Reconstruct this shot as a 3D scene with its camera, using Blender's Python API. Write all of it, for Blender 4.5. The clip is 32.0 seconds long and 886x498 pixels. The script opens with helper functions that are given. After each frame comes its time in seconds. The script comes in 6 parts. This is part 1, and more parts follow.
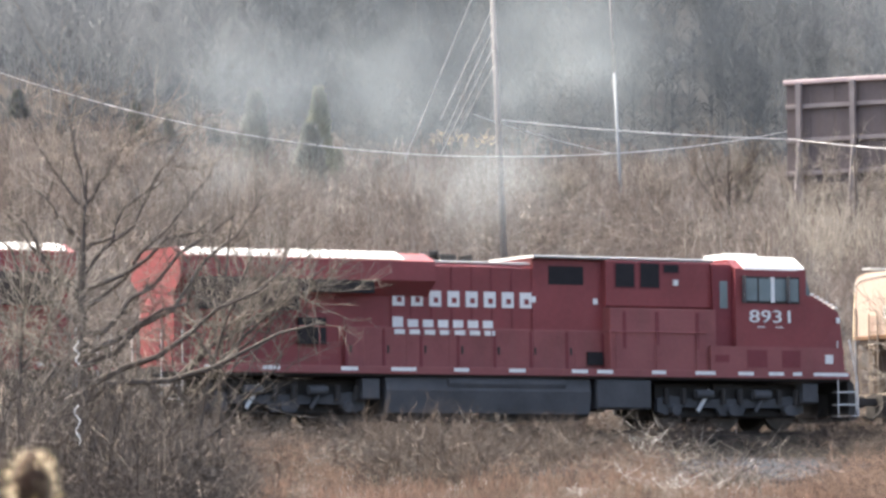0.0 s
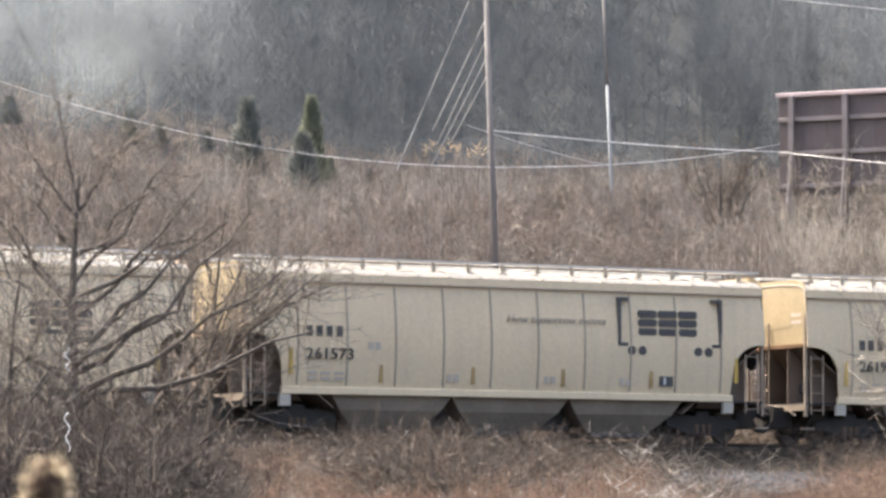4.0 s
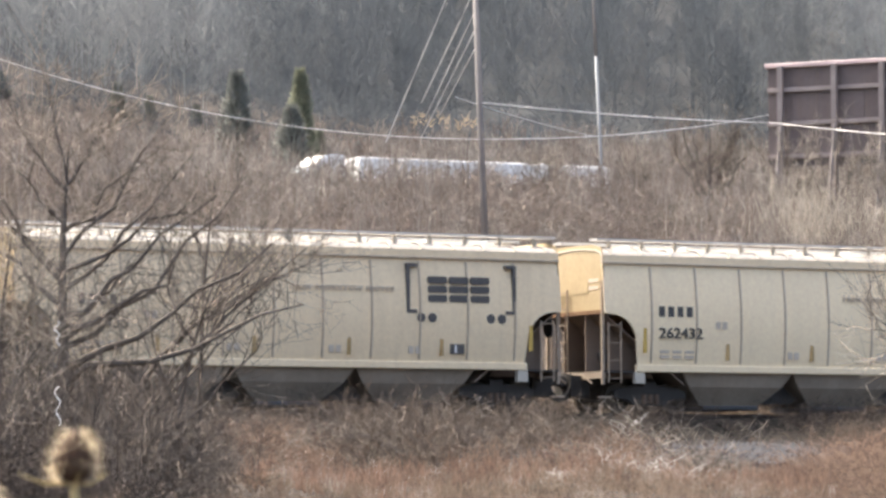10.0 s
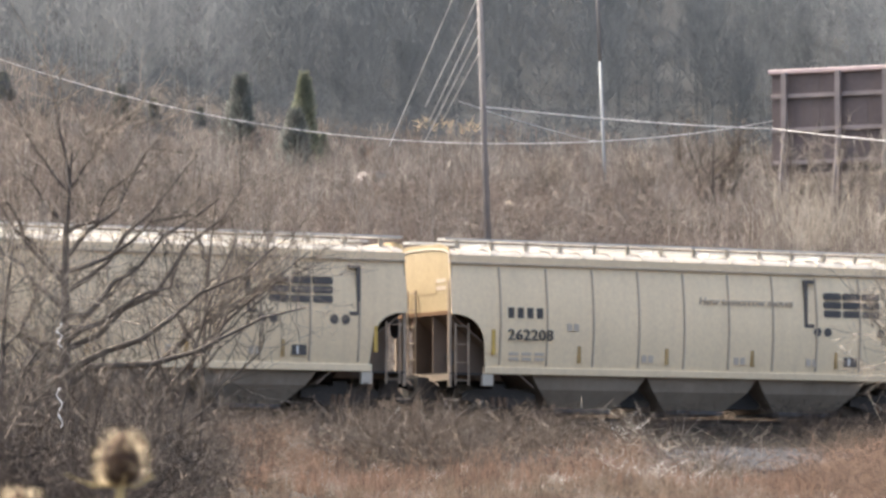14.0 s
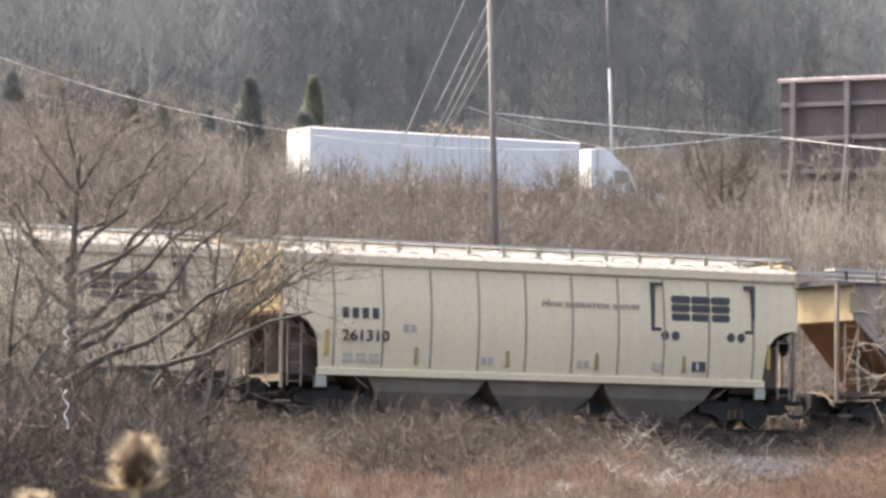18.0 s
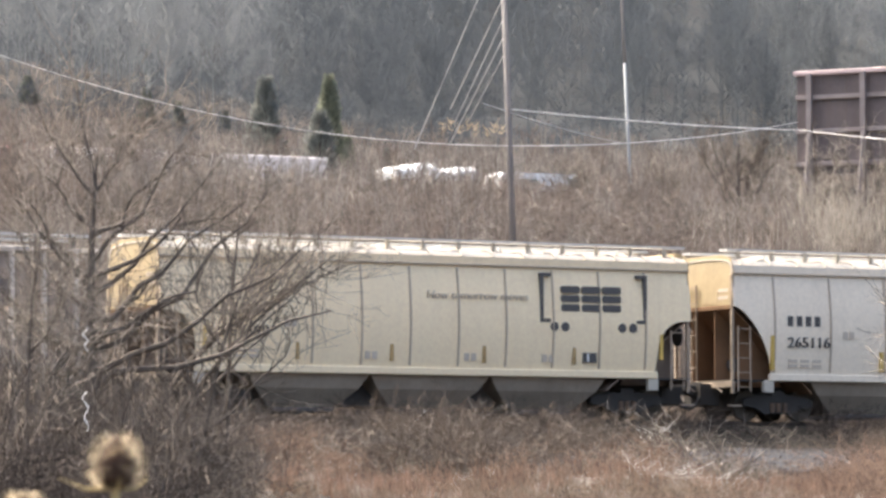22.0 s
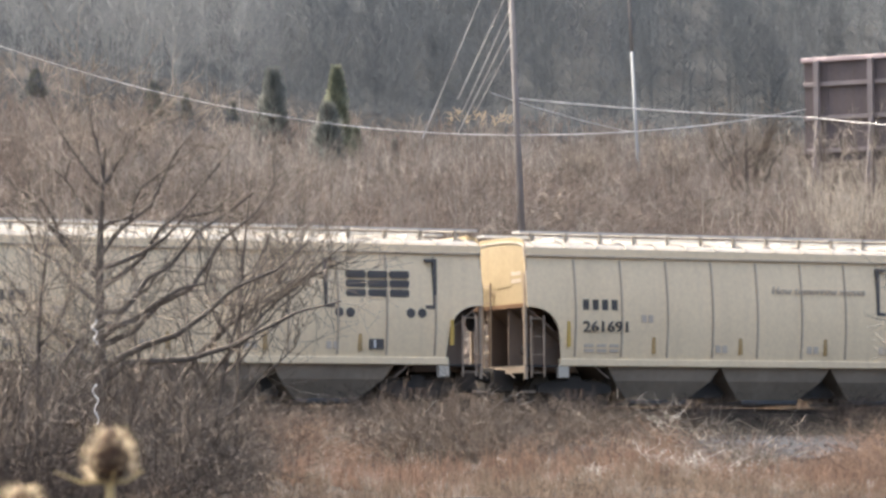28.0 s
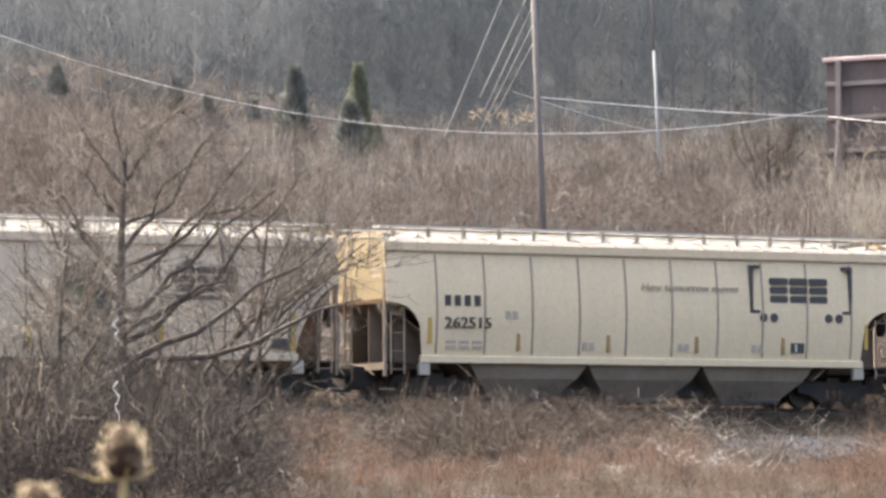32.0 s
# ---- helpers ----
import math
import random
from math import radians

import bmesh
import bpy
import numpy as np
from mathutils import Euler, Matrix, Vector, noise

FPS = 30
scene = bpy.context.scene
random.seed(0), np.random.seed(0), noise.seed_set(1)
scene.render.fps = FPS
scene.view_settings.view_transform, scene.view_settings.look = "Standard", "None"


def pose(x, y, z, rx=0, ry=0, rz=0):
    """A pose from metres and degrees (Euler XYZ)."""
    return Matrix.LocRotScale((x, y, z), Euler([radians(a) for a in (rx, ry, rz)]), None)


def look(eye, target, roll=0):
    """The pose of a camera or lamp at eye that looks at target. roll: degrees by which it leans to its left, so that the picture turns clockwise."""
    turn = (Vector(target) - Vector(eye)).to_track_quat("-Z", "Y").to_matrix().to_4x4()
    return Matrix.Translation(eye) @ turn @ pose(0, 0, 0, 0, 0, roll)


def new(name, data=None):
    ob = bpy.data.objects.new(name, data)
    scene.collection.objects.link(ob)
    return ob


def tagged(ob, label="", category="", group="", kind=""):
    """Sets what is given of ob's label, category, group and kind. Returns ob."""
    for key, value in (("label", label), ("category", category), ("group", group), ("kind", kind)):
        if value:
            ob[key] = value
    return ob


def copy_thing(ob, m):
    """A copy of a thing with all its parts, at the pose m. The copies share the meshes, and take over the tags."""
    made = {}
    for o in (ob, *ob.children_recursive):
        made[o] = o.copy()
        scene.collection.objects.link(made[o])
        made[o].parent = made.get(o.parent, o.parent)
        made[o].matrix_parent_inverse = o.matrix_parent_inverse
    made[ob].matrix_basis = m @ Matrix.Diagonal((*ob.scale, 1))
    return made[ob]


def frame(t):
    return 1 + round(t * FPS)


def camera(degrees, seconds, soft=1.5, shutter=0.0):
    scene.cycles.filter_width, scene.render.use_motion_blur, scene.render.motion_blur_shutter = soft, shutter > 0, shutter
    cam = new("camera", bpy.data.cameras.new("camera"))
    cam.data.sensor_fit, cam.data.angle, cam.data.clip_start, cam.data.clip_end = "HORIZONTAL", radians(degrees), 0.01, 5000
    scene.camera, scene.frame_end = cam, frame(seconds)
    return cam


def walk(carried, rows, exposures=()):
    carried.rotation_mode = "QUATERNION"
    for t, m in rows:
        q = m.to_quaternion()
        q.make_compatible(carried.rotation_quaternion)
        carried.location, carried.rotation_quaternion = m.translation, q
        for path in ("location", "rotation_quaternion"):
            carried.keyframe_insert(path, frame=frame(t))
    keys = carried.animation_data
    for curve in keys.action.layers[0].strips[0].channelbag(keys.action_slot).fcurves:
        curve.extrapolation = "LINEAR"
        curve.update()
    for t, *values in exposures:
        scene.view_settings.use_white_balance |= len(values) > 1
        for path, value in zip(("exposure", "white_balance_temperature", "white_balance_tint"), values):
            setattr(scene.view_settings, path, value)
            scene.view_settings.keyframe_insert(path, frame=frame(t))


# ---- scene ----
# The camera stands on one spot, held in the hand; it only turns.
cam = camera(11.055, 32.0, soft=2.9)
# seconds, degrees to the left, degrees up, lean
PATH = [
    (0, 0.533, 3.821, -0.57), (0.5, 0.6, 3.876, -0.48), (1, 0.616, 3.903, -0.26), (1.5, 0.572, 3.955, -0.18),
    (2, 0.478, 4.064, 0.03), (2.5, 0.343, 4.173, 0.11), (3, 0.34, 4.049, 0.04), (3.5, 0.415, 3.945, -0.1),
    (5.5, 0.479, 3.962, 0), (6, 0.392, 4.015, -0.09), (6.5, 0.317, 4.042, -0.27), (7, 0.381, 3.759, 0.16),
    (7.5, 0.792, 3.574, 0.02), (8, 1.067, 3.728, -0.14), (8.5, 0.624, 3.826, -0.44), (9, 0.444, 3.789, -0.29),
    (9.5, 0.321, 3.661, -0.28), (10, 0.296, 3.597, -0.37), (10.5, 0.436, 3.518, -0.53), (11, 0.522, 3.5, -0.55),
    (11.5, 0.452, 3.52, -0.53), (12, 0.348, 3.556, -0.08), (12.5, 0.115, 3.685, 0.03), (13, 0, 3.737, 0),
    (13.5, 0.119, 3.701, -0.07), (14, 0.331, 3.649, -0.01), (14.5, 0.393, 3.641, -0.1), (15, 0.322, 3.652, 0.18),
    (15.5, 0.022, 3.657, 0.06), (17.5, 0.292, 3.771, 0.42), (18, 0.429, 3.717, 0.55), (18.5, 0.469, 3.735, 0.61),
    (19, 0.503, 3.855, 0.18), (19.5, 0.487, 3.968, 0.14), (20, 0.508, 3.995, 0.07), (20.5, 0.662, 3.711, 0.21),
    (21, 0.833, 3.535, 0.1), (21.5, 0.833, 3.547, -0.2), (22, 0.65, 3.681, -0.2), (22.5, 0.585, 3.569, -0.01),
    (23, 0.683, 3.418, -0.15), (23.5, 0.816, 3.37, -0.32), (24, 0.967, 3.409, -0.43), (24.5, 0.959, 3.579, -0.23),
    (25, 0.805, 3.651, 0.14), (25.5, 0.704, 3.637, -0.09), (26, 0.643, 3.69, -0.2), (26.5, 0.686, 3.584, -0.54),
    (28.5, 0.761, 3.554, -0.65), (29, 0.786, 3.594, -0.44), (29.5, 0.899, 3.563, -0.39), (30, 1.039, 3.495, -0.42),
    (30.5, 1.172, 3.45, -0.37), (31, 1.233, 3.45, -0.38), (31.5, 1.134, 3.479, -0.22), (32, 1.027, 3.536, -0.43),
]
EYE = (0.0, 0.0, 1.7)
walk(cam, [(t, pose(*EYE, 90 + up, 0, left) @ pose(0, 0, 0, 0, 0, lean)) for t, left, up, lean in PATH],
     exposures=[(0.0, 1.97, 6450, 9), (3.0, 1.85, 6550, 9), (6.0, 1.87, 6600, 9), (8.0, 1.91, 6650, 9), (9.5, 1.91, 6650, 9), (13.0, 1.80, 6700, 9), (20.0, 1.82, 6700, 9),
                (21.0, 1.92, 6680, 9), (22.0, 1.88, 6680, 9), (23.5, 1.82, 6700, 9), (32.0, 1.82, 6700, 9)])
cam.data.dof.use_dof = True
cam.data.dof.focus_distance = 120.0
cam.data.dof.aperture_fstop = 30.0

# ---- light: hazy sun from behind and to one side, pale sky ----
SUN_TO = Vector((-0.44, 0.28, 0.85)).normalized()
sky = bpy.data.worlds.new("sky")
scene.world = sky
sky.use_nodes = True
st = sky.node_tree.nodes.new("ShaderNodeTexSky")
st.sky_type = "NISHITA"
st.sun_disc = False
st.sun_elevation = math.asin(SUN_TO.z)
st.sun_rotation = math.atan2(SUN_TO.x, SUN_TO.y)
st.dust_density = 9.0
st.air_density = 1.0
st.ozone_density = 1.0
bgn = sky.node_tree.nodes["Background"]
bgn.inputs["Strength"].default_value = 0.15
sky.node_tree.links.new(st.outputs[0], bgn.inputs["Color"])
sun = new("sun", bpy.data.lights.new("sun", "SUN"))
sun.data.energy = 2.2
sun.data.angle = radians(6)
sun.data.color = (1.0, 0.93, 0.82)
sun.matrix_world = look(SUN_TO * 50, (0, 0, 0))


# ---- materials ----
def mat(name, col, rough=0.8, metal=0.0, var=0.25, big=0.6, small=18.0, col2=None, bump=0.0, island=0.0, spec=0.3,
        streak=0.0, trans=0.0, rnd=0.0):
    """Base colour varied at two scales, with optional streaks down the side, relief, and chance per piece."""
    m = bpy.data.materials.new(name)
    m.use_nodes = True
    nt = m.node_tree
    n, ln = nt.nodes, nt.links
    p = n["Principled BSDF"]
    p.inputs["Roughness"].default_value = rough
    p.inputs["Metallic"].default_value = metal
    p.inputs["Specular IOR Level"].default_value = spec
    co = n.new("ShaderNodeTexCoord")
    c2 = col2 or tuple(c * (1 - var) for c in col)

    def tex(scale, detail, stretch=None):
        t = n.new("ShaderNodeTexNoise")
        t.inputs["Scale"].default_value = scale
        t.inputs["Detail"].default_value = detail
        if stretch:
            mp = n.new("ShaderNodeMapping")
            mp.inputs["Scale"].default_value = stretch
            ln.new(co.outputs["Object"], mp.inputs["Vector"])
            ln.new(mp.outputs[0], t.inputs["Vector"])
        else:
            ln.new(co.outputs["Object"], t.inputs["Vector"])
        return t

    def mix(fac, a, b, kind="MIX"):
        x = n.new("ShaderNodeMix")
        x.data_type = "RGBA"
        x.blend_type = kind
        for s, v in ((0, fac), (6, a), (7, b)):
            if isinstance(v, (float, int)):
                x.inputs[s].default_value = v
            elif isinstance(v, tuple):
                x.inputs[s].default_value = (*v, 1)
            else:
                ln.new(v, x.inputs[s])
        return x.outputs[2]

    def ramp(src, lo, hi):
        r = n.new("ShaderNodeMapRange")
        r.inputs[1].default_value, r.inputs[2].default_value = lo, hi
        ln.new(src, r.inputs[0])
        return r.outputs[0]

    a = tex(big, 4.0)
    b = tex(small, 3.0)
    c = mix(ramp(a.outputs[0], 0.35, 0.68), col, c2)
    c = mix(0.3, c, mix(ramp(b.outputs[0], 0.3, 0.7), tuple(v * 0.8 for v in col), tuple(min(1, v * 1.15) for v in col)))
    if streak:
        s = tex(1.0, 4.0, (3.2, 3.2, 0.22))
        c = mix(ramp(s.outputs[0], 0.48, 0.8), c, mix(streak, c, (0.16, 0.12, 0.09)))
    if island:
        g = n.new("ShaderNodeNewGeometry")
        c = mix(ramp(g.outputs["Random Per Island"], 0.0, 1.0), c, mix(1.0, c, (1 + island,) * 3, "MULTIPLY"))
        c = mix(ramp(g.outputs["Random Per Island"], 0.45, 0.0), c, mix(1.0, c, (1 - island * 0.8,) * 3, "MULTIPLY"))
    if rnd:
        o = n.new("ShaderNodeObjectInfo")
        c = mix(o.outputs["Random"], c, mix(1.0, c, (1 - rnd, 1 - rnd * 1.05, 1 - rnd * 1.1), "MULTIPLY"))
    ln.new(c, p.inputs["Base Color"])
    if bump:
        bp = n.new("ShaderNodeBump")
        bp.inputs["Strength"].default_value = bump
        bp.inputs["Distance"].default_value = 0.02
        ln.new(b.outputs[0], bp.inputs["Height"])
        ln.new(bp.outputs[0], p.inputs["Normal"])
    if trans:
        tr = n.new("ShaderNodeBsdfTranslucent")
        ln.new(c, tr.inputs["Color"])
        ms = n.new("ShaderNodeMixShader")
        ms.inputs[0].default_value = trans
        ln.new(p.outputs[0], ms.inputs[1])
        ln.new(tr.outputs[0], ms.inputs[2])
        ln.new(ms.outputs[0], n["Material Output"].inputs["Surface"])
    return m


DULL_PAINT = mat("weathered hopper paint", (0.77, 0.635, 0.48), 0.6, var=0.18, big=0.6, small=8, streak=0.32)
CREAM_PAINT = mat("bright cream hopper paint", (0.94, 0.77, 0.53), 0.5, var=0.07, big=0.5, small=9, streak=0.06)
GREY_PAINT = mat("hopper cream-grey paint", (0.90, 0.735, 0.505), 0.55, var=0.1, big=0.5, small=9, streak=0.1, rnd=0.13)
LIGHT_PAINT = mat("pale hopper paint", (0.87, 0.765, 0.62), 0.5, var=0.08, big=0.5, small=9, streak=0.08)
ROOF_PAINT = mat("roof paint", (0.55, 0.51, 0.44), 0.45, var=0.12, big=0.9, small=10)
# Bay colour holds both dirt and the shade below the sill.
BAY_PAINT = mat("dirty hopper bay paint with shade", (0.36, 0.30, 0.24), 0.8, var=0.35, big=0.8, small=7, streak=0.3)
THICKET = mat("grey-brown thicket stems", (0.129, 0.109, 0.092), 0.9, var=0.35, big=0.6, island=0.9, spec=0.2)
DEEP_TWIG = mat("dark thicket twigs", (0.115, 0.095, 0.078), 0.9, var=0.35, big=0.5, island=0.9, spec=0.2)
TAN_END = mat("cream end paint", (0.43, 0.345, 0.215), 0.6, var=0.12, big=0.9, small=8, streak=0.15)
PINK_END = mat("faded cream end paint", (0.552, 0.423, 0.340), 0.6, var=0.1, big=0.9, small=8, streak=0.1)
LADDER = mat("worn rusty ladder paint", (0.36, 0.29, 0.225), 0.8, var=0.4, big=2.0, small=9)
ARCH_RUST = mat("brown rust-dusted paint", (0.20, 0.152, 0.12), 0.85, var=0.35, big=1.0, small=8, streak=0.3)
RUST = mat("rusty steel", (0.20, 0.115, 0.065), 0.85, var=0.35, big=1.5, small=14, bump=0.3)
SHADE_RUST = mat("dark rusty steel and post shade", (0.16, 0.11, 0.08), 0.85, var=0.4, big=1.5, small=14, bump=0.3)
DARK = mat("grimy black steel", (0.058, 0.053, 0.05), 0.75, var=0.4, big=1.4, small=16, bump=0.3)
GRIME = mat("dusty grey steel", (0.10, 0.10, 0.105), 0.8, var=0.35, big=1.2, small=12, bump=0.2)
WHEEL = mat("wheel steel", (0.09, 0.075, 0.06), 0.55, 0.6, var=0.3)
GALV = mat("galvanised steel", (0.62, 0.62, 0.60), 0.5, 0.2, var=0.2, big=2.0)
NAVY = mat("dark blue lettering paint", (0.10, 0.096, 0.096), 0.6, var=0.15, big=3.0)
SOFTNAVY = mat("faded lettering paint", (0.26, 0.26, 0.27), 0.7, var=0.2, big=3.0)
FADED_BLACK = mat("faded black emblem paint", (0.17, 0.15, 0.145), 0.8, var=0.4, big=2.0, streak=0.3)
STENCIL = mat("black stencil paint", (0.095, 0.092, 0.09), 0.7, var=0.25, big=3.0)
FADED = mat("faded grey lettering paint", (0.55, 0.48, 0.39), 0.7, var=0.2, big=3.0)
RUST_SEAM = mat("rust-streaked weld seam", (0.24, 0.19, 0.155), 0.85, var=0.4, big=2.0, streak=0.3)
# Brown that paints the thin shadow lines at weld seams and eave.
SHADE_LINE = mat("brown shade line of seam and eave", (0.46, 0.385, 0.30), 0.8, var=0.25, big=2.0)
FAINT = mat("worn stencil paint", (0.55, 0.48, 0.40), 0.7, var=0.2, big=3.0)
YELLOW = mat("yellow reflective tape", (0.60, 0.42, 0.12), 0.5, var=0.25, big=4.0)
WORN_YELLOW = mat("worn yellow tape", (0.46, 0.32, 0.15), 0.6, var=0.35, big=4.0)
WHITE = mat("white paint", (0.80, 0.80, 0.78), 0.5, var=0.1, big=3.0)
RED = mat("red locomotive paint", (0.255, 0.064, 0.066), 0.42, var=0.22, big=0.8, small=9, streak=0.10)
RED_DUSTY = mat("dusty red paint", (0.29, 0.098, 0.095), 0.6, var=0.3, big=0.9, small=9, streak=0.14)
RED_DARK = mat("dark red paint", (0.20, 0.045, 0.052), 0.5, var=0.2, big=0.9, small=9)
GRILLE = mat("black grille", (0.02, 0.018, 0.02), 0.7, var=0.3, big=5.0)
GLASS_DARK = mat("cab window glass", (0.20, 0.25, 0.26), 0.08, var=0.2, big=2.0, spec=0.8)
GREEN = mat("green emblem paint", (0.04, 0.24, 0.16), 0.6, var=0.2, big=3.0)
DULLGREEN = mat("weathered green emblem paint", (0.085, 0.12, 0.085), 0.7, var=0.3, big=3.0)
GOLD = mat("gold emblem paint", (0.70, 0.48, 0.08), 0.6, var=0.2, big=3.0)
DULLGOLD = mat("weathered gold emblem paint", (0.25, 0.21, 0.13), 0.7, var=0.2, big=3.0)
RIB_PANEL = mat("weathered grey-brown steel panel", (0.56, 0.45, 0.375), 0.75, var=0.38, big=0.8, small=7, streak=0.6, rnd=0.42)
RIB_POST = mat("worn pale steel post", (0.74, 0.655, 0.575), 0.7, var=0.25, big=1.2, small=8, streak=0.25)

# The hill floor's blue-grey holds the haze of distance in its colour.
HAZY_HILL_FLOOR = mat("leaf litter tinted blue-grey for haze", (0.024, 0.028, 0.032), 0.95, var=0.4, big=0.03, small=0.6)
GROUND = mat("winter ground, dead grass and soil", (0.036, 0.028, 0.023), 0.95, var=0.4, big=0.35, small=3.0, bump=0.5)
CANE = mat("pale dry canes", (0.331, 0.299, 0.258), 0.9, var=0.3, big=0.5, island=0.5, trans=0.25)
CEDAR_FAINT = mat("faded green cedar foliage", (0.184, 0.189, 0.152), 0.9, var=0.3, big=0.8, small=4, island=0.3)
GRAVEL = mat("grey track gravel", (0.046, 0.047, 0.052), 0.95, var=0.35, big=1.5, small=22, bump=0.5, island=0.35, spec=0.03)
# Darker than the lane gravel: shade below the train is put into the colour.
BALLAST = mat("ballast darkened for train shade", (0.021, 0.020, 0.019), 0.95, var=0.4, big=0.8, small=14, bump=0.8, spec=0.03)
ASPHALT = mat("old asphalt", (0.07, 0.07, 0.072), 0.9, var=0.2, big=0.6, small=20)
TIE = mat("weathered sleeper timber", (0.07, 0.055, 0.045), 0.9, var=0.3)
RAIL = mat("rail steel", (0.06, 0.048, 0.04), 0.45, 0.7, var=0.2)
TWIG = mat("grey-brown twigs", (0.258, 0.230, 0.198), 0.9, var=0.3, big=0.25, island=0.7, spec=0.2)
BARK = mat("grey bark", (0.128, 0.110, 0.096), 0.9, var=0.3, big=3.0, small=30, bump=0.4)
SPRAY = mat("grey-brown tree twigs", (0.20, 0.175, 0.15), 0.9, var=0.3, big=0.25, island=0.7, spec=0.2)
BRUSH = mat("dry brush stems", (0.265, 0.243, 0.219), 0.9, var=0.42, big=0.22, small=1.2, island=0.55, spec=0.2, trans=0.2)
BRUSH_RED = mat("reddish dry brush stems", (0.185, 0.155, 0.136), 0.9, var=0.4, big=0.2, small=1.2, island=0.55, spec=0.2, trans=0.2)
ORANGE = mat("orange-brown dead weeds", (0.228, 0.153, 0.115), 0.9, var=0.45, big=0.5, small=2, island=0.8, spec=0.2, trans=0.25)
WEED = mat("grey-brown dead weeds", (0.110, 0.090, 0.075), 0.9, var=0.4, big=0.4, small=2, island=0.8, spec=0.2, trans=0.3)
DARK_WEED = mat("very dark dead weeds", (0.062, 0.052, 0.046), 0.9, var=0.4, big=0.4, small=2, island=0.8, spec=0.1)
STRAW = mat("pale dead grass", (0.19, 0.147, 0.112), 0.9, var=0.45, big=0.5, small=2, island=0.9, spec=0.2, trans=0.25)
RUSSET = mat("russet dead weeds", (0.182, 0.131, 0.102), 0.9, var=0.45, big=0.5, small=2, island=0.85, spec=0.2, trans=0.25)
# Woodland colours: bluish and low in contrast, painted in place of aerial haze.
HAZY_WOODS = mat("bare woodland twigs", (0.203, 0.219, 0.231), 0.95, var=0.3, big=0.02, small=0.3, island=0.08, spec=0.05, trans=0.5)
HAZY_MID_WOODS = mat("haze-grey woodland twigs", (0.136, 0.150, 0.163), 0.95, var=0.3, big=0.02, small=0.3, island=0.06, spec=0.05, trans=0.5)
HAZY_DARK_WOODS = mat("dark haze-blue woodland twigs", (0.091, 0.104, 0.118), 0.95, var=0.3, big=0.02, small=0.3, island=0.08, spec=0.05, trans=0.5)
BLEACHED = mat("bleached dead stalks", (0.80, 0.78, 0.73), 0.85, var=0.2, big=2.0, island=0.3, trans=0.2)
CEDAR = mat("dark cedar foliage", (0.230, 0.241, 0.221), 0.9, var=0.35, big=0.8, small=4, island=0.4)
CEDAR_PALE = mat("sage green cedar foliage", (0.239, 0.253, 0.184), 0.9, var=0.35, big=0.8, small=4, island=0.4)
POLE = mat("weathered pole timber", (0.25, 0.232, 0.226), 0.85, var=0.3, big=1.5, small=12, streak=0.2)
POLE_PALE = mat("pale grey pole casing", (0.34, 0.355, 0.365), 0.6, var=0.15, big=1.5)
# Pale patches over dark paint the broken glints along the cables.
CABLE = mat("cable sheath with painted glints", (0.72, 0.73, 0.74), 0.45, 0.2, col2=(0.20, 0.20, 0.205), big=0.9, small=3.0)
BOARD = mat("weathered brown billboard back", (0.150, 0.128, 0.130), 0.85, var=0.3, big=0.6, small=6, streak=0.3)
BOARD_POST = mat("grey-brown billboard framing", (0.285, 0.253, 0.248), 0.85, var=0.3, big=1.0)
BOARD_TRIM = mat("pale pink billboard cap", (0.58, 0.47, 0.47), 0.6, var=0.2)
TEASEL_SPINE = mat("straw-coloured teasel bristles", (0.88, 0.80, 0.66), 0.8, var=0.12, island=0.2, trans=0.85)
TEASEL_CORE = mat("brown teasel head", (0.05, 0.03, 0.02), 0.9, var=0.35, big=60, small=400)
TEASEL_STALK = mat("dry teasel stalk", (0.55, 0.45, 0.24), 0.8, var=0.2, big=10, small=60, trans=0.15)
TRUCK_WHITE = mat("white trailer panels", (0.90, 0.90, 0.89), 0.4, var=0.06, big=0.5)
TRUCK_PINK = mat("pale pinkish trailer panels", (0.84, 0.78, 0.77), 0.5, var=0.08, big=0.5)
TANK_STEEL = mat("polished tank steel", (0.72, 0.72, 0.73), 0.28, 0.75, var=0.1, big=0.6)
WRAP = mat("white wrapped load", (0.72, 0.75, 0.78), 0.55, var=0.15, big=0.8, small=5, bump=0.5)
TYRE = mat("tyre rubber", (0.025, 0.025, 0.025), 0.9)
CAR_RED = mat("dark red truck paint", (0.22, 0.05, 0.05), 0.4)


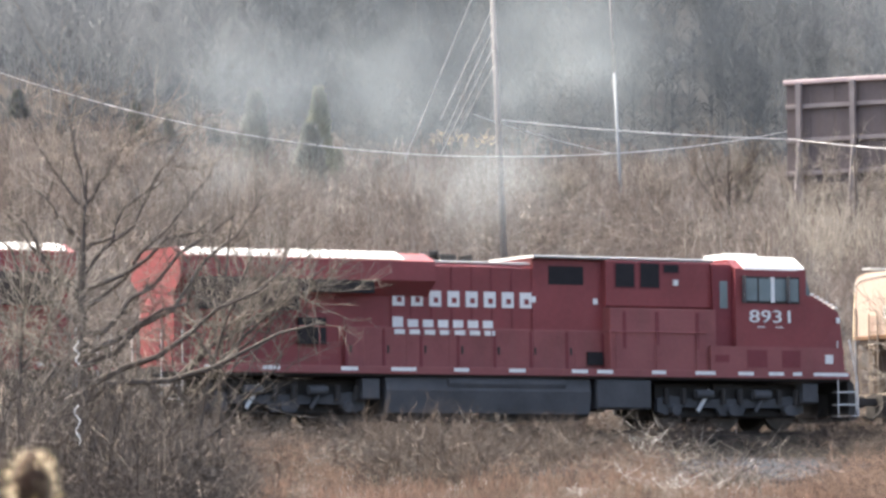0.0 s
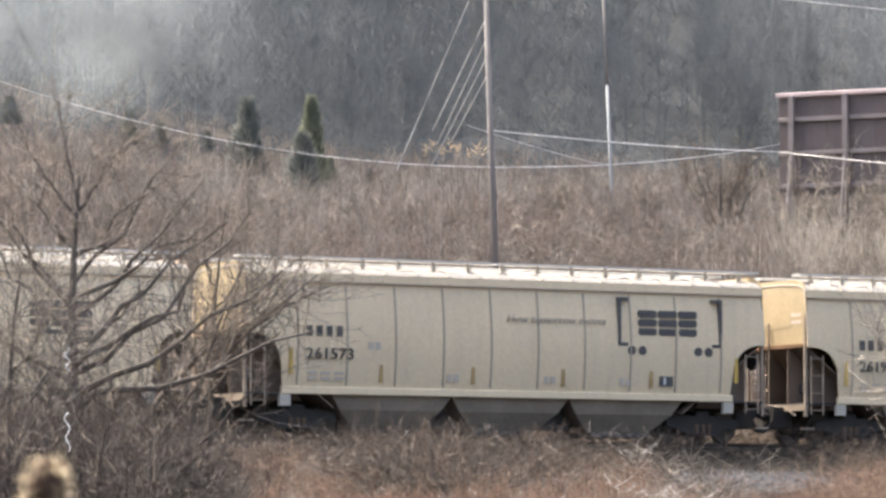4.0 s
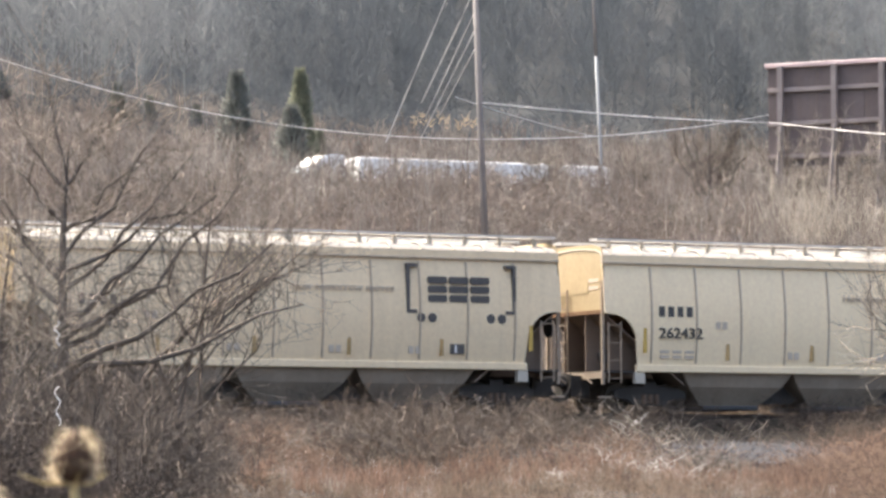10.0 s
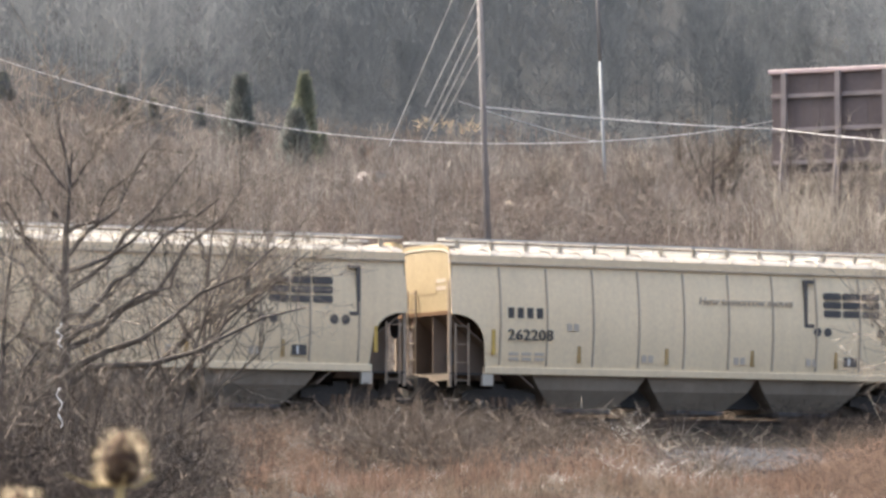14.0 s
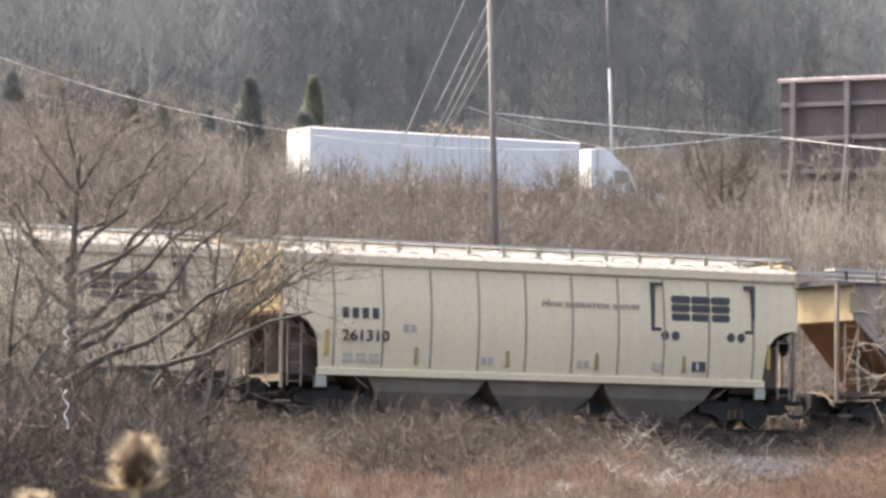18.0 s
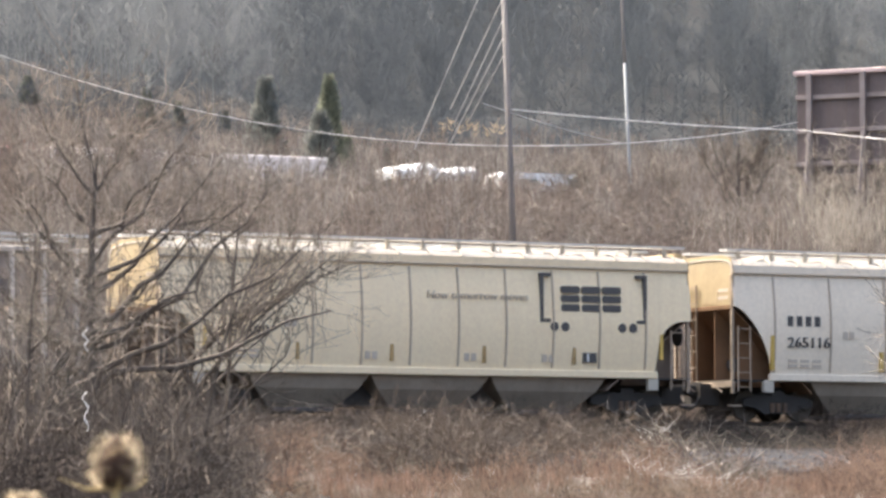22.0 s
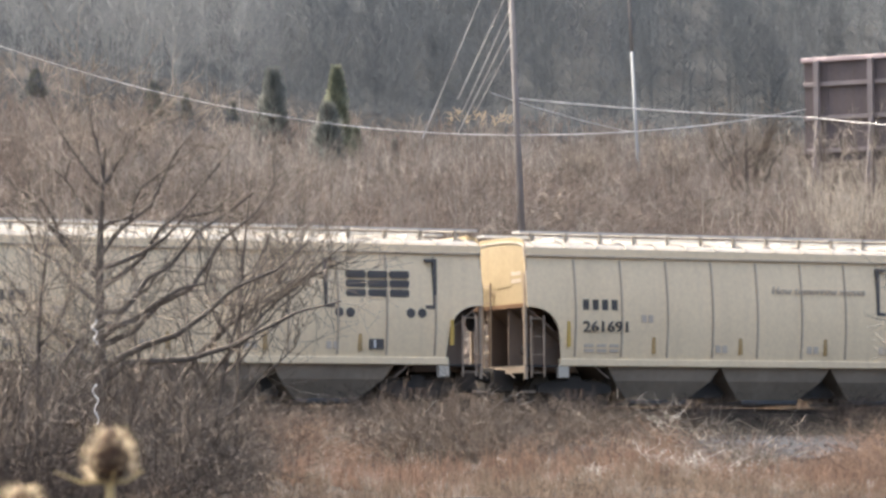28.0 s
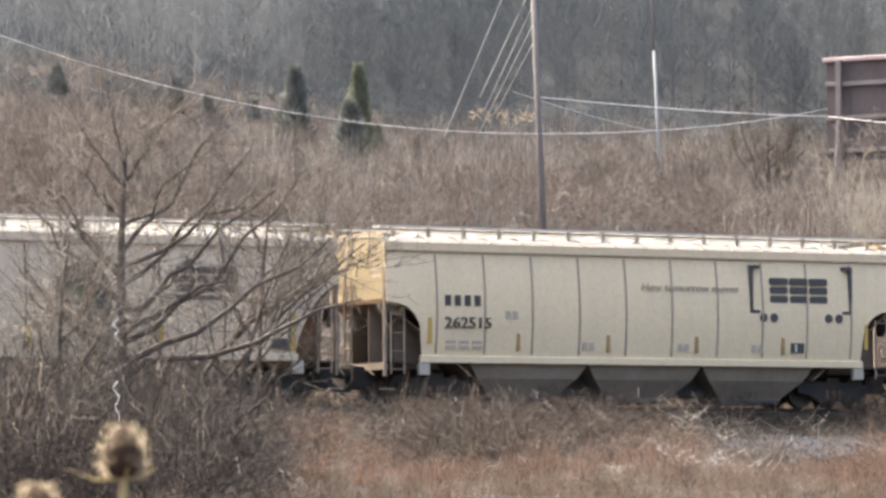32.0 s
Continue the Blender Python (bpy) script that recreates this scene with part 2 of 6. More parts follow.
# ---- mesh building ----
class Shape:
    """Faces gathered for one mesh."""

    def __init__(self):
        self.v, self.f = [], []

    def quadstrip(self, rings, closed=True, caps=True):
        base = len(self.v)
        k = len(rings[0])
        for r in rings:
            self.v += [tuple(p) for p in r]
        for i in range(len(rings) - 1):
            for j in range(k if closed else k - 1):
                a, b = base + i * k + j, base + i * k + (j + 1) % k
                self.f.append((a, b, b + k, a + k))
        if caps and closed:
            self.f.append(tuple(range(base + k - 1, base - 1, -1)))
            self.f.append(tuple(base + (len(rings) - 1) * k + j for j in range(k)))
        return self

    def box(self, x0, x1, y0, y1, z0, z1, bev=0.0):
        """A box, its edges along x chamfered by bev."""
        if bev <= 0:
            ring = [(y0, z0), (y1, z0), (y1, z1), (y0, z1)]
        else:
            ring = [(y0 + bev, z0), (y1 - bev, z0), (y1, z0 + bev), (y1, z1 - bev),
                    (y1 - bev, z1), (y0 + bev, z1), (y0, z1 - bev), (y0, z0 + bev)]
        return self.quadstrip([[(x, y, z) for y, z in ring] for x in (x0, x1)])

    def rod(self, a, b, r0, r1=None, k=6):
        a, b = Vector(a), Vector(b)
        r1 = r0 if r1 is None else r1
        d = (b - a).normalized()
        s = d.orthogonal().normalized()
        t = d.cross(s)
        return self.quadstrip([[p + (s * math.cos(q) + t * math.sin(q)) * r for q in [2 * math.pi * j / k for j in range(k)]]
                               for p, r in ((a, r0), (b, r1))])

    def path(self, pts, radii, k=6):
        rings = []
        for i, p in enumerate(pts):
            d = (Vector(pts[min(i + 1, len(pts) - 1)]) - Vector(pts[max(i - 1, 0)])).normalized()
            s = d.cross(Vector((0.31, 0.95, 0.05))).normalized()
            t = d.cross(s)
            rings.append([Vector(p) + (s * math.cos(q) + t * math.sin(q)) * radii[i]
                          for q in [2 * math.pi * j / k for j in range(k)]])
        return self.quadstrip(rings)

    def lathe(self, prof, axis="y", centre=(0, 0, 0), k=20):
        """prof: (distance along the axis, radius)."""
        cx, cy, cz = centre
        rings = []
        for h, r in prof:
            ring = []
            for j in range(k):
                c, s = r * math.cos(2 * math.pi * j / k), r * math.sin(2 * math.pi * j / k)
                ring.append({"y": (cx + c, cy + h, cz + s), "z": (cx + c, cy + s, cz + h), "x": (cx + h, cy + c, cz + s)}[axis])
            rings.append(ring)
        return self.quadstrip(rings)

    def plate(self, ring, y0, y1):
        """An outline in x and z, thick from y0 to y1."""
        return self.quadstrip([[(x, y, z) for x, z in ring] for y in (y0, y1)])

    def mesh(self, name):
        me = bpy.data.meshes.new(name)
        me.from_pydata(self.v, [], self.f)
        bm = bmesh.new()
        bm.from_mesh(me)
        bmesh.ops.recalc_face_normals(bm, faces=bm.faces)
        bm.to_mesh(me)
        bm.free()
        return me


def part(name, shape, material, parent=None, label="", at=None, smooth=False):
    """One mesh object, under a thing or a part. shape: a Shape, or a mesh that is shared."""
    me = shape.mesh(name) if isinstance(shape, Shape) else shape
    if not me.materials:
        me.materials.append(material)
    if smooth:
        me.polygons.foreach_set("use_smooth", [True] * len(me.polygons))
    ob = new(name, me)
    if parent:
        ob.parent = parent
    if at:
        ob.location = at
    if label:
        ob["label"] = label
    return ob


def triangles(name, verts, material, faces=None):
    """A large mesh from arrays: verts (n, 3, 3) are triangles of their own, or verts (n, 3) with faces (m, 3)."""
    if faces is None:
        n = len(verts)
        faces = np.arange(n * 3).reshape(n, 3)
        verts = verts.reshape(-1, 3)
    me = bpy.data.meshes.new(name)
    me.vertices.add(len(verts))
    me.vertices.foreach_set("co", verts.astype(np.float32).ravel())
    me.loops.add(faces.size)
    me.loops.foreach_set("vertex_index", faces.astype(np.int32).ravel())
    me.polygons.add(len(faces))
    me.polygons.foreach_set("loop_start", np.arange(0, faces.size, 3, dtype=np.int32))
    me.update(calc_edges=True)
    me.materials.append(material)
    return new(name, me)


def spikes(a, b, r, rng, r_end=0.35, flat=False):
    """Tapered three-sided stems (or flat blades) from a to b (n, 3), thick r (n,): verts and faces."""
    n = len(a)
    d = b - a
    if flat:
        d /= np.linalg.norm(d, axis=1)[:, None] + 1e-9
        s = np.cross(d, rng.normal(size=(n, 3)) * np.array([0.25, 1.0, 0.25]))
        s /= np.linalg.norm(s, axis=1)[:, None] + 1e-9
        s *= r[:, None]
        return np.stack([a + s, a - s, b], 1).reshape(-1, 3), np.arange(n * 3).reshape(n, 3)
    d /= np.linalg.norm(d, axis=1)[:, None] + 1e-9
    w = rng.normal(size=(n, 3))
    s = np.cross(d, w)
    s /= np.linalg.norm(s, axis=1)[:, None] + 1e-9
    t = np.cross(d, s)
    v = np.empty((n, 6, 3))
    for j in range(3):
        q = 2 * math.pi * j / 3
        off = (s * math.cos(q) + t * math.sin(q)) * r[:, None]
        v[:, j] = a + off
        v[:, 3 + j] = b + off * r_end
    f = np.array([(0, 1, 4), (0, 4, 3), (1, 2, 5), (1, 5, 4), (2, 0, 3), (2, 3, 5)])
    return v.reshape(-1, 3), (np.arange(n)[:, None, None] * 6 + f).reshape(-1, 3)


def lettering(name, text, x0, x1, z0, z1, y, material, parent, label="", slant=0.0):
    """Words or numbers in the built-in font, standing on a side that faces -y, fitted to a width and a height."""
    cu = bpy.data.curves.new(name, "FONT")
    cu.body = text
    cu.extrude = 0.03
    cu.shear = slant
    cu.resolution_u = 2
    tmp = bpy.data.objects.new(name, cu)
    me = bpy.data.meshes.new_from_object(tmp)
    bpy.data.objects.remove(tmp)
    co = np.array([v.co[:] for v in me.vertices])
    lo, hi = co.min(0), co.max(0)
    out = np.stack([x0 + (co[:, 0] - lo[0]) / (hi[0] - lo[0]) * (x1 - x0), y - co[:, 2],
                    z0 + (co[:, 1] - lo[1]) / (hi[1] - lo[1]) * (z1 - z0)], -1)
    me.vertices.foreach_set("co", out.astype(np.float32).ravel())
    me.materials.clear()
    me.update()
    return part(name, me, material, parent, label)


# ---- the plan ----
# The railway and the road behind it run side by side; u: along them, q: across, away from the camera.
TURN = 30.0
CA, SA = math.cos(radians(TURN)), math.sin(radians(TURN))
NEAR = 122.0
RAIL_Z = 5.05


def spot(u, q, z=0.0):
    return Vector((u * CA - q * SA, NEAR + u * SA + q * CA, z))


def uq(x, y):
    return x * CA + (y - NEAR) * SA, -x * SA + (y - NEAR) * CA


PROFILE_Q = np.array([-400, -160, -106, -62, -41, -20, -8, -5.2, -3.6, -0.9, 0.1, 3.1, 4.2, 6.2, 9, 66, 98, 102, 124, 128, 178, 245, 420, 900, 2500.0])
PROFILE_Z = np.array([-2, -0.6, 0.0, 1.2, 1.9, 2.85, 3.75, 4.0, 4.1, 4.74, 4.84, 4.84, 4.74, 4.2, 4.6, 14.4, 18.8, 19.25, 19.3, 19.0, 27.0, 42, 108, 190, 260.0])


def ground_z(x, y):
    """The ground's height, for numbers or arrays."""
    u, q = uq(np.asarray(x, float), np.asarray(y, float))
    z = np.interp(q, PROFILE_Q, PROFILE_Z)
    rough = np.clip(np.abs(q - 1.6) / 6 - 1, 0, 1) * (1 - ((q > 97) & (q < 126)))
    z = z + rough * (0.18 * np.sin(x * 0.7 + 1.3 * np.sin(y * 0.41)) + 0.15 * np.sin(y * 0.9 + x * 0.33))
    far = np.clip((q - 150) / 150, 0, 1)
    return z + far * (5 * np.sin(u * 0.021 + 0.6) + 3 * np.sin(u * 0.05 + q * 0.02))


def seen(x, y_down, d):
    """A place by its bearing across and down from the first post of the view, d metres off."""
    return Vector(((x - 784) / 8100 * d, d, 1.7 + d * (970 - y_down) / 8100))


# ---- ground, one sheet to the horizon ----
def make_ground():
    us = np.concatenate([np.linspace(-1500, -220, 12), np.linspace(-200, 140, 171), np.linspace(160, 2000, 14)])
    qs = np.unique(np.concatenate([PROFILE_Q, np.linspace(-120, 8, 110), np.linspace(10, 260, 90), np.linspace(270, 900, 30)]))
    U, Q = np.meshgrid(us, qs)
    x, y = U * CA - Q * SA, NEAR + U * SA + Q * CA
    v = np.stack([x, y, ground_z(x, y)], -1).reshape(-1, 3)
    w, h = len(us), len(qs)
    i = (np.arange(h - 1)[:, None] * w + np.arange(w - 1)).ravel()
    f = np.concatenate([np.stack([i, i + 1, i + w + 1], -1), np.stack([i, i + w + 1, i + w], -1)])
    ob = triangles("ground", v, GROUND, f)
    ob.data.polygons.foreach_set("use_smooth", [True] * len(f))
    ob.data.materials.append(HAZY_HILL_FLOOR)
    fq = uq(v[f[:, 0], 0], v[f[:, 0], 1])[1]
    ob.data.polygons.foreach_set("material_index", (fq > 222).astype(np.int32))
    return tagged(ob, "winter ground of dead grass and soil", "ground", kind="structure")


make_ground()
RAIL_TURN = pose(0, 0, 0, 0, 0, TURN)


def along(name, shape, material, label, category, kind="structure"):
    ob = part(name, shape, material)
    ob.matrix_world = Matrix.Translation(spot(0, 0)) @ RAIL_TURN
    return tagged(ob, label, category, kind=kind)


def make_track():
    road = Shape().quadstrip([[(x, y, z) for y, z in ((101.5, 19.0), (101.5, 19.34), (113, 19.4), (124.5, 19.34), (124.5, 19.0))]
                              for x in (-600, 600)])
    along("road", road, ASPHALT, "old grey asphalt highway on the embankment", "road")
    # the bed's dark stone deepens the shade under the train
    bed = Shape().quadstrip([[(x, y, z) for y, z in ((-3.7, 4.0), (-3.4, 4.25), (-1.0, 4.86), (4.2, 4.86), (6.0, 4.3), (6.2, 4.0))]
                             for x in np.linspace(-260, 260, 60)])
    along("track_bed", bed, BALLAST, "crushed stone track bed darkened for train shade", "track bed")
    lane = Shape().quadstrip([[(x, y, z) for y, z in ((-14.6, 3.0), (-14.4, 3.40), (-9.3, 3.78), (-5.0, 4.13), (-3.45, 4.22), (-3.4, 3.9))]
                              for x in np.linspace(-260, 260, 60)])
    along("gravel_path", lane, GRAVEL, "grey gravel track beside the railway", "gravel path")
    track = tagged(new("railway_track"), "worn steel railway track on timber sleepers", "railway track")
    track.matrix_world = Matrix.Translation(spot(0, 1.6, 0)) @ RAIL_TURN
    for y in (-0.75, 0.75):
        r = Shape()
        prof = [(-0.075, 4.9), (0.075, 4.9), (0.07, 4.92), (0.012, 4.94), (0.012, 5.0), (0.036, 5.01), (0.036, 5.045), (-0.036, 5.045),
                (-0.036, 5.01), (-0.012, 5.0), (-0.012, 4.94), (-0.07, 4.92)]
        r.quadstrip([[(x, y + a, b) for a, b in prof] for x in (-260, 260)])
        part("rail", r, RAIL, track)
    tie = Shape().box(-0.11, 0.11, -1.3, 1.3, 4.76, 4.9, 0.015).mesh("sleeper")
    for i in range(130):
        part("sleeper", tie, TIE, track, at=(-32 + i * 0.54, 0, 0))
    # loose stones on the bed and the lane
    rng = np.random.default_rng(3)
    n = 9000
    u, q = rng.uniform(-42, 42, n), np.where(rng.random(n) < 0.35, rng.uniform(-3.4, -0.6, n), rng.uniform(-14.2, -3.4, n))
    x, y = u * CA - q * SA, NEAR + u * SA + q * CA
    z = np.interp(q, [-14.4, -9.3, -5.0, -3.45, -1.0, 0], [3.40, 3.78, 4.13, 4.25, 4.86, 4.86])
    c = np.stack([x, y, z], -1)
    r = rng.uniform(0.015, 0.035, n)
    v, f = spikes(c, c + rng.normal(size=(n, 3)) * r[:, None] * 1.2, r, rng, 0.7)
    near_bed = np.repeat(q > -3.4, 6)
    for ok, m_, word in ((near_bed, BALLAST, "dark ballast"), (~near_bed, GRAVEL, "grey lane")):
        v_ = v[ok]
        f_ = f[:len(v_) // 6 * 6]
        tagged(triangles("loose_stones", v_, m_, f_), "loose crushed stone of the " + word, "gravel", kind="stuff")


make_track()


# ---- railway wagons; x along, -y towards the camera, z from the rail ----
def coupler(par, x, sx):
    s = Shape().box(min(x, x + sx * 0.75), max(x, x + sx * 0.75), -0.09, 0.09, 0.74, 0.98, 0.03)
    s.box(min(x + sx * 0.55, x + sx * 0.8), max(x + sx * 0.55, x + sx * 0.8), -0.19, 0.17, 0.7, 1.02, 0.05)
    part("coupler", s, DARK, par)
    part("draft_box", Shape().box(min(x - sx * 0.5, x + sx * 0.1), max(x - sx * 0.5, x + sx * 0.1), -0.42, 0.42, 0.42, 1.05, 0.04), DARK, par)
    part("brake_hose", Shape().path([(x, -0.35, 0.8), (x + sx * 0.2, -0.36, 0.5), (x + sx * 0.45, -0.34, 0.32), (x + sx * 0.7, -0.3, 0.42)], [0.045] * 4, 6), DARK, par)
    part("lifting_bar", Shape().path([(x, -0.1, 1.08), (x - sx * 0.02, -0.8, 1.02), (x - sx * 0.02, -1.35, 0.78)], [0.025] * 3, 5), LADDER, par)
    part("stirrup_step", Shape().box(min(x - sx * 0.55, x - sx * 0.12), max(x - sx * 0.55, x - sx * 0.12), -1.52, -1.44, 0.38, 0.43), LADDER, par)


def wheelset_mesh(r):
    s = Shape()
    for y, k in ((-0.75, 1), (0.75, -1)):
        s.lathe([(y - 0.07, r * 0.72), (y - 0.07, r * 0.98), (y + 0.05, r), (y + 0.05 + 0.001, r * 1.05), (y + 0.075, r * 1.05), (y + 0.075, r * 0.8), (y + 0.02, r * 0.3)]
                if k > 0 else
                [(y + 0.07, r * 0.72), (y + 0.07, r * 0.98), (y - 0.05, r), (y - 0.051, r * 1.05), (y - 0.075, r * 1.05), (y - 0.075, r * 0.8), (y - 0.02, r * 0.3)],
                centre=(0, 0, 0), k=20)
    return s.lathe([(-1.05, 0.07), (1.05, 0.07)], k=10).mesh("wheelset")


WHEELSET = wheelset_mesh(0.42)
BIGSET = wheelset_mesh(0.53)


def bogie(par, x):
    """Two-axle bogie: the bolster carries the side frames, springs and wheelsets."""
    bo = part("bolster", Shape().box(-0.2, 0.2, -1.1, 1.1, 0.5, 0.85, 0.03), DARK, par, at=(x, 0, 0))
    for dx in (-0.88, 0.88):
        part("wheelset", WHEELSET, WHEEL, bo, at=(dx, 0, 0.42))
    for y in (-1.02, 1.02):
        prof = [(-1.15, 0.42), (-1.15, 0.6), (-0.95, 0.66), (-0.5, 0.72), (0.5, 0.72), (0.95, 0.66), (1.15, 0.6), (1.15, 0.42), (0.75, 0.36), (0.45, 0.2), (-0.45, 0.2), (-0.75, 0.36)]
        part("side_frame", Shape().plate(prof, y - 0.07, y + 0.07), DARK, bo)
        for i in range(3):
            part("spring", Shape().lathe([(0.24, 0.07), (0.5, 0.07)], "z", (-0.2 + 0.2 * i, y * 1.08, 0), 8), SHADE_RUST, bo)


def ladder(par, x, y, z0, z1, w, material, axis="x"):
    s = Shape()
    a = [(x - w / 2, y), (x + w / 2, y)] if axis == "x" else [(x, y - w / 2), (x, y + w / 2)]
    for p in a:
        s.rod((*p, z0), (*p, z1), 0.028)
    n = max(2, int((z1 - z0) / 0.36))
    for i in range(n):
        z = z0 + 0.12 + i * (z1 - z0 - 0.2) / (n - 1)
        s.rod((*a[0], z), (*a[1], z), 0.016, k=5)
    part("ladder", s, material, par)


def side_y(z, sill, eave):
    """Half the width of the bowed side at a height."""
    f = (z - sill) / (eave - sill)
    return 1.47 + 0.13 * math.sin(math.pi * min(1, max(0, f)))


def bars(par, name, x0, x1, z0, z1, n, y, material, label="", fill=0.72):
    """A row of plain upright bars in place of characters, each a part."""
    w = (x1 - x0) / n
    for i in range(n):
        a = x0 + i * w
        part(name, Shape().box(a, a + w * fill, y - 0.006, y + 0.012, z0, z1), material, par, label)


SILL, EAVE, TOP = 1.10, 4.03, 4.76


def emblem(par, x, z, w, h, y, material):
    """One block of a wagon's emblem: three plain bars one over another."""
    for k in range(3):
        a, b = z + h * (0.36 * k), z + h * (0.36 * k + 0.28)
        part("emblem_stroke", Shape().plate([(x + 0.04, a), (x + w - 0.04, a), (x + w, a + 0.05), (x + w, b - 0.05), (x + w - 0.04, b), (x + 0.04, b), (x, b - 0.05), (x, a + 0.05)], y - 0.004, y + 0.1), material, par)


def hopper_car(length, style):
    """Covered hopper. style: plain, bracket, seed (with a round emblem), dull (the same, weathered)."""
    h = length / 2
    pale = style in ("seed", "dull")
    body_mat = {"seed": LIGHT_PAINT, "dull": DULL_PAINT}.get(style, GREY_PAINT)
    car = new("covered_hopper")
    cut, rise, power = (1.25, 1.85, 1.5) if pale else (1.1, 1.38, 2.7)

    def bottom(x):
        e = h - abs(x)
        if e >= cut:
            return SILL + 0.2
        return SILL + 0.2 + rise * (1 - (e / cut) ** power) ** (1 / power)

    xs = sorted(set([-h, h] + [s * (h - cut * k / 12) for s in (-1, 1) for k in range(0, 13)] + list(np.linspace(-h + cut, h - cut, 20))))
    zrows = 10
    for sy in (-1, 1):
        s = Shape()
        ringl = []
        for x in xs:
            zb = bottom(x)
            zs = [zb + (EAVE - zb) * k / zrows for k in range(zrows + 1)]
            ringl.append([(x, sy * side_y(z, SILL, EAVE), z) for z in zs] + [(x, sy * (side_y(z, SILL, EAVE) - 0.03), z) for z in reversed(zs)])
        s.quadstrip(ringl)
        part("side_sheet", s, body_mat, car, smooth=False)
        part("side_sill", Shape().box(-h + cut * 0.95, h - cut * 0.95, sy * 1.5 - 0.05, sy * 1.5 + 0.05, SILL, SILL + 0.2, 0.02), body_mat, car)
        # the eave rail's darker colour draws the shadow line below the roof
        eave = Shape().box(-h, h, sy * 1.48 - 0.07, sy * 1.48 + 0.07, EAVE, EAVE + 0.05, 0.015)
        part("eave_rail", eave, SHADE_LINE, car)
        rib = Shape()
        zs = np.linspace(SILL + 0.25, EAVE - 0.06, 8)
        rib.quadstrip([[(a, sy * (side_y(z, SILL, EAVE) + b), z) for a, b in ((-0.022, -0.01), (0.022, -0.01), (0.022, 0.028), (-0.022, 0.028))] for z in zs])
        rm = rib.mesh("weld_rib")
        step = 1.46 if not pale else 1.86
        for k in range(int((length - 2.2) / step) + 1):
            part("weld_rib", rm, RUST_SEAM if style == "dull" else SHADE_LINE, car, at=(h - 1.45 - k * step, 0, 0))
        part("roof_fascia", Shape().box(-h + 0.02, h - 0.02, sy * 1.492 - 0.012, sy * 1.492 + 0.012, EAVE + 0.055, EAVE + 0.25), body_mat, car)
    # roof: curved panels between the eaves, with stiffeners
    half_arc = [(1.48, 0.07), (1.47, 0.24), (1.4, 0.33), (1.15, 0.41), (0.6, 0.46)]
    arc = [(-y, EAVE + z) for y, z in half_arc] + [(0, EAVE + 0.47)] + [(y, EAVE + z) for y, z in reversed(half_arc)]
    roof = Shape().quadstrip([[(x, y, z) for y, z in arc] + [(x, y * 0.97, z - 0.04) for y, z in reversed(arc)] for x in np.linspace(-h, h, 8)])
    part("roof", roof, ROOF_PAINT, car, smooth=False)
    n = int(length / 1.07)
    seam = Shape().quadstrip([[(x, y * 1.012, z + 0.035) for y, z in arc] + [(x, y * 0.98, z - 0.02) for y, z in reversed(arc)] for x in (-0.05, 0.05)]).mesh("roof_rib")
    for k in range(int(length / 0.9)):
        part("roof_rib", seam, ROOF_PAINT, car, at=(-h + 0.35 + k * (length - 0.7) / (int(length / 0.9) - 1), 0, 0))
    post = Shape().box(-0.035, 0.035, -0.03, 0.03, 0, 0.4).mesh("walkway_post")
    brace = Shape().rod((0, -1.3, EAVE + 0.24), (0, -0.98, TOP - 0.06), 0.022).mesh("walkway_brace")
    for i in range(n):
        x = -h + 0.5 + i * (length - 1.0) / (n - 1)
        part("walkway_post", post, ROOF_PAINT, car, at=(x, -1.0, EAVE + 0.3))
        part("walkway_brace", brace, ROOF_PAINT, car, at=(x + 0.02, 0, 0))
    for y in (-0.95, 0.95):
        part("running_board", Shape().box(-h + 0.05, h + 0.1, y - 0.2, y + 0.2, TOP - 0.07, TOP - 0.015), GALV, car)
    hatch = Shape().box(-length * 0.42, length * 0.42, -0.3, 0.3, EAVE + 0.4, EAVE + 0.56, 0.06)
    part("roof_hatch", hatch, ROOF_PAINT, car)
    for i in range(8):
        x = -length * 0.4 + i * length * 0.8 / 7
        part("hatch_clamp", Shape().box(x - 0.04, x + 0.04, -0.38, 0.38, EAVE + 0.5, EAVE + 0.6, 0.02), GALV, car)
    # ends: upper sheet, slope sheet, corner posts, ladders, platform
    for sx in (-1, 1):
        x = sx * (h - 0.02)
        zb = SILL + 0.2 + rise + (0.02 if not pale else -0.05)
        end_mat = PINK_END if style == "plain" else TAN_END
        ring = [(y, zb) for y in (1.4, -1.4)] + [(-1.5, zb + 0.6), (-1.52, EAVE - 0.4), (-1.5, EAVE + 0.22), (-1.36, EAVE + 0.46), (-0.9, EAVE + 0.56), (0.9, EAVE + 0.56), (1.36, EAVE + 0.46), (1.5, EAVE + 0.22), (1.52, EAVE - 0.4), (1.5, zb + 0.6)]
        part("end_sheet", Shape().quadstrip([[(x - sx * d, y, z) for y, z in ring] for d in (0.0, 0.03)]), end_mat, car, "cream end sheet")
        part("end_band", Shape().box(min(x, x + sx * 0.05), max(x, x + sx * 0.05), -1.42, 1.42, zb - 0.02, zb + 0.08), RUST, car)
        part("end_placard", Shape().box(min(x, x + sx * 0.012), max(x, x + sx * 0.012), -0.75, 0.05, 3.25, 3.6), WHITE if style == "plain" else end_mat, car)
        for k in range(2):
            part("end_marking", Shape().box(min(x, x + sx * 0.008), max(x, x + sx * 0.008), -1.25, -0.75, 3.55 - 0.2 * k, 3.65 - 0.2 * k), FAINT, car)
        ss = Shape()
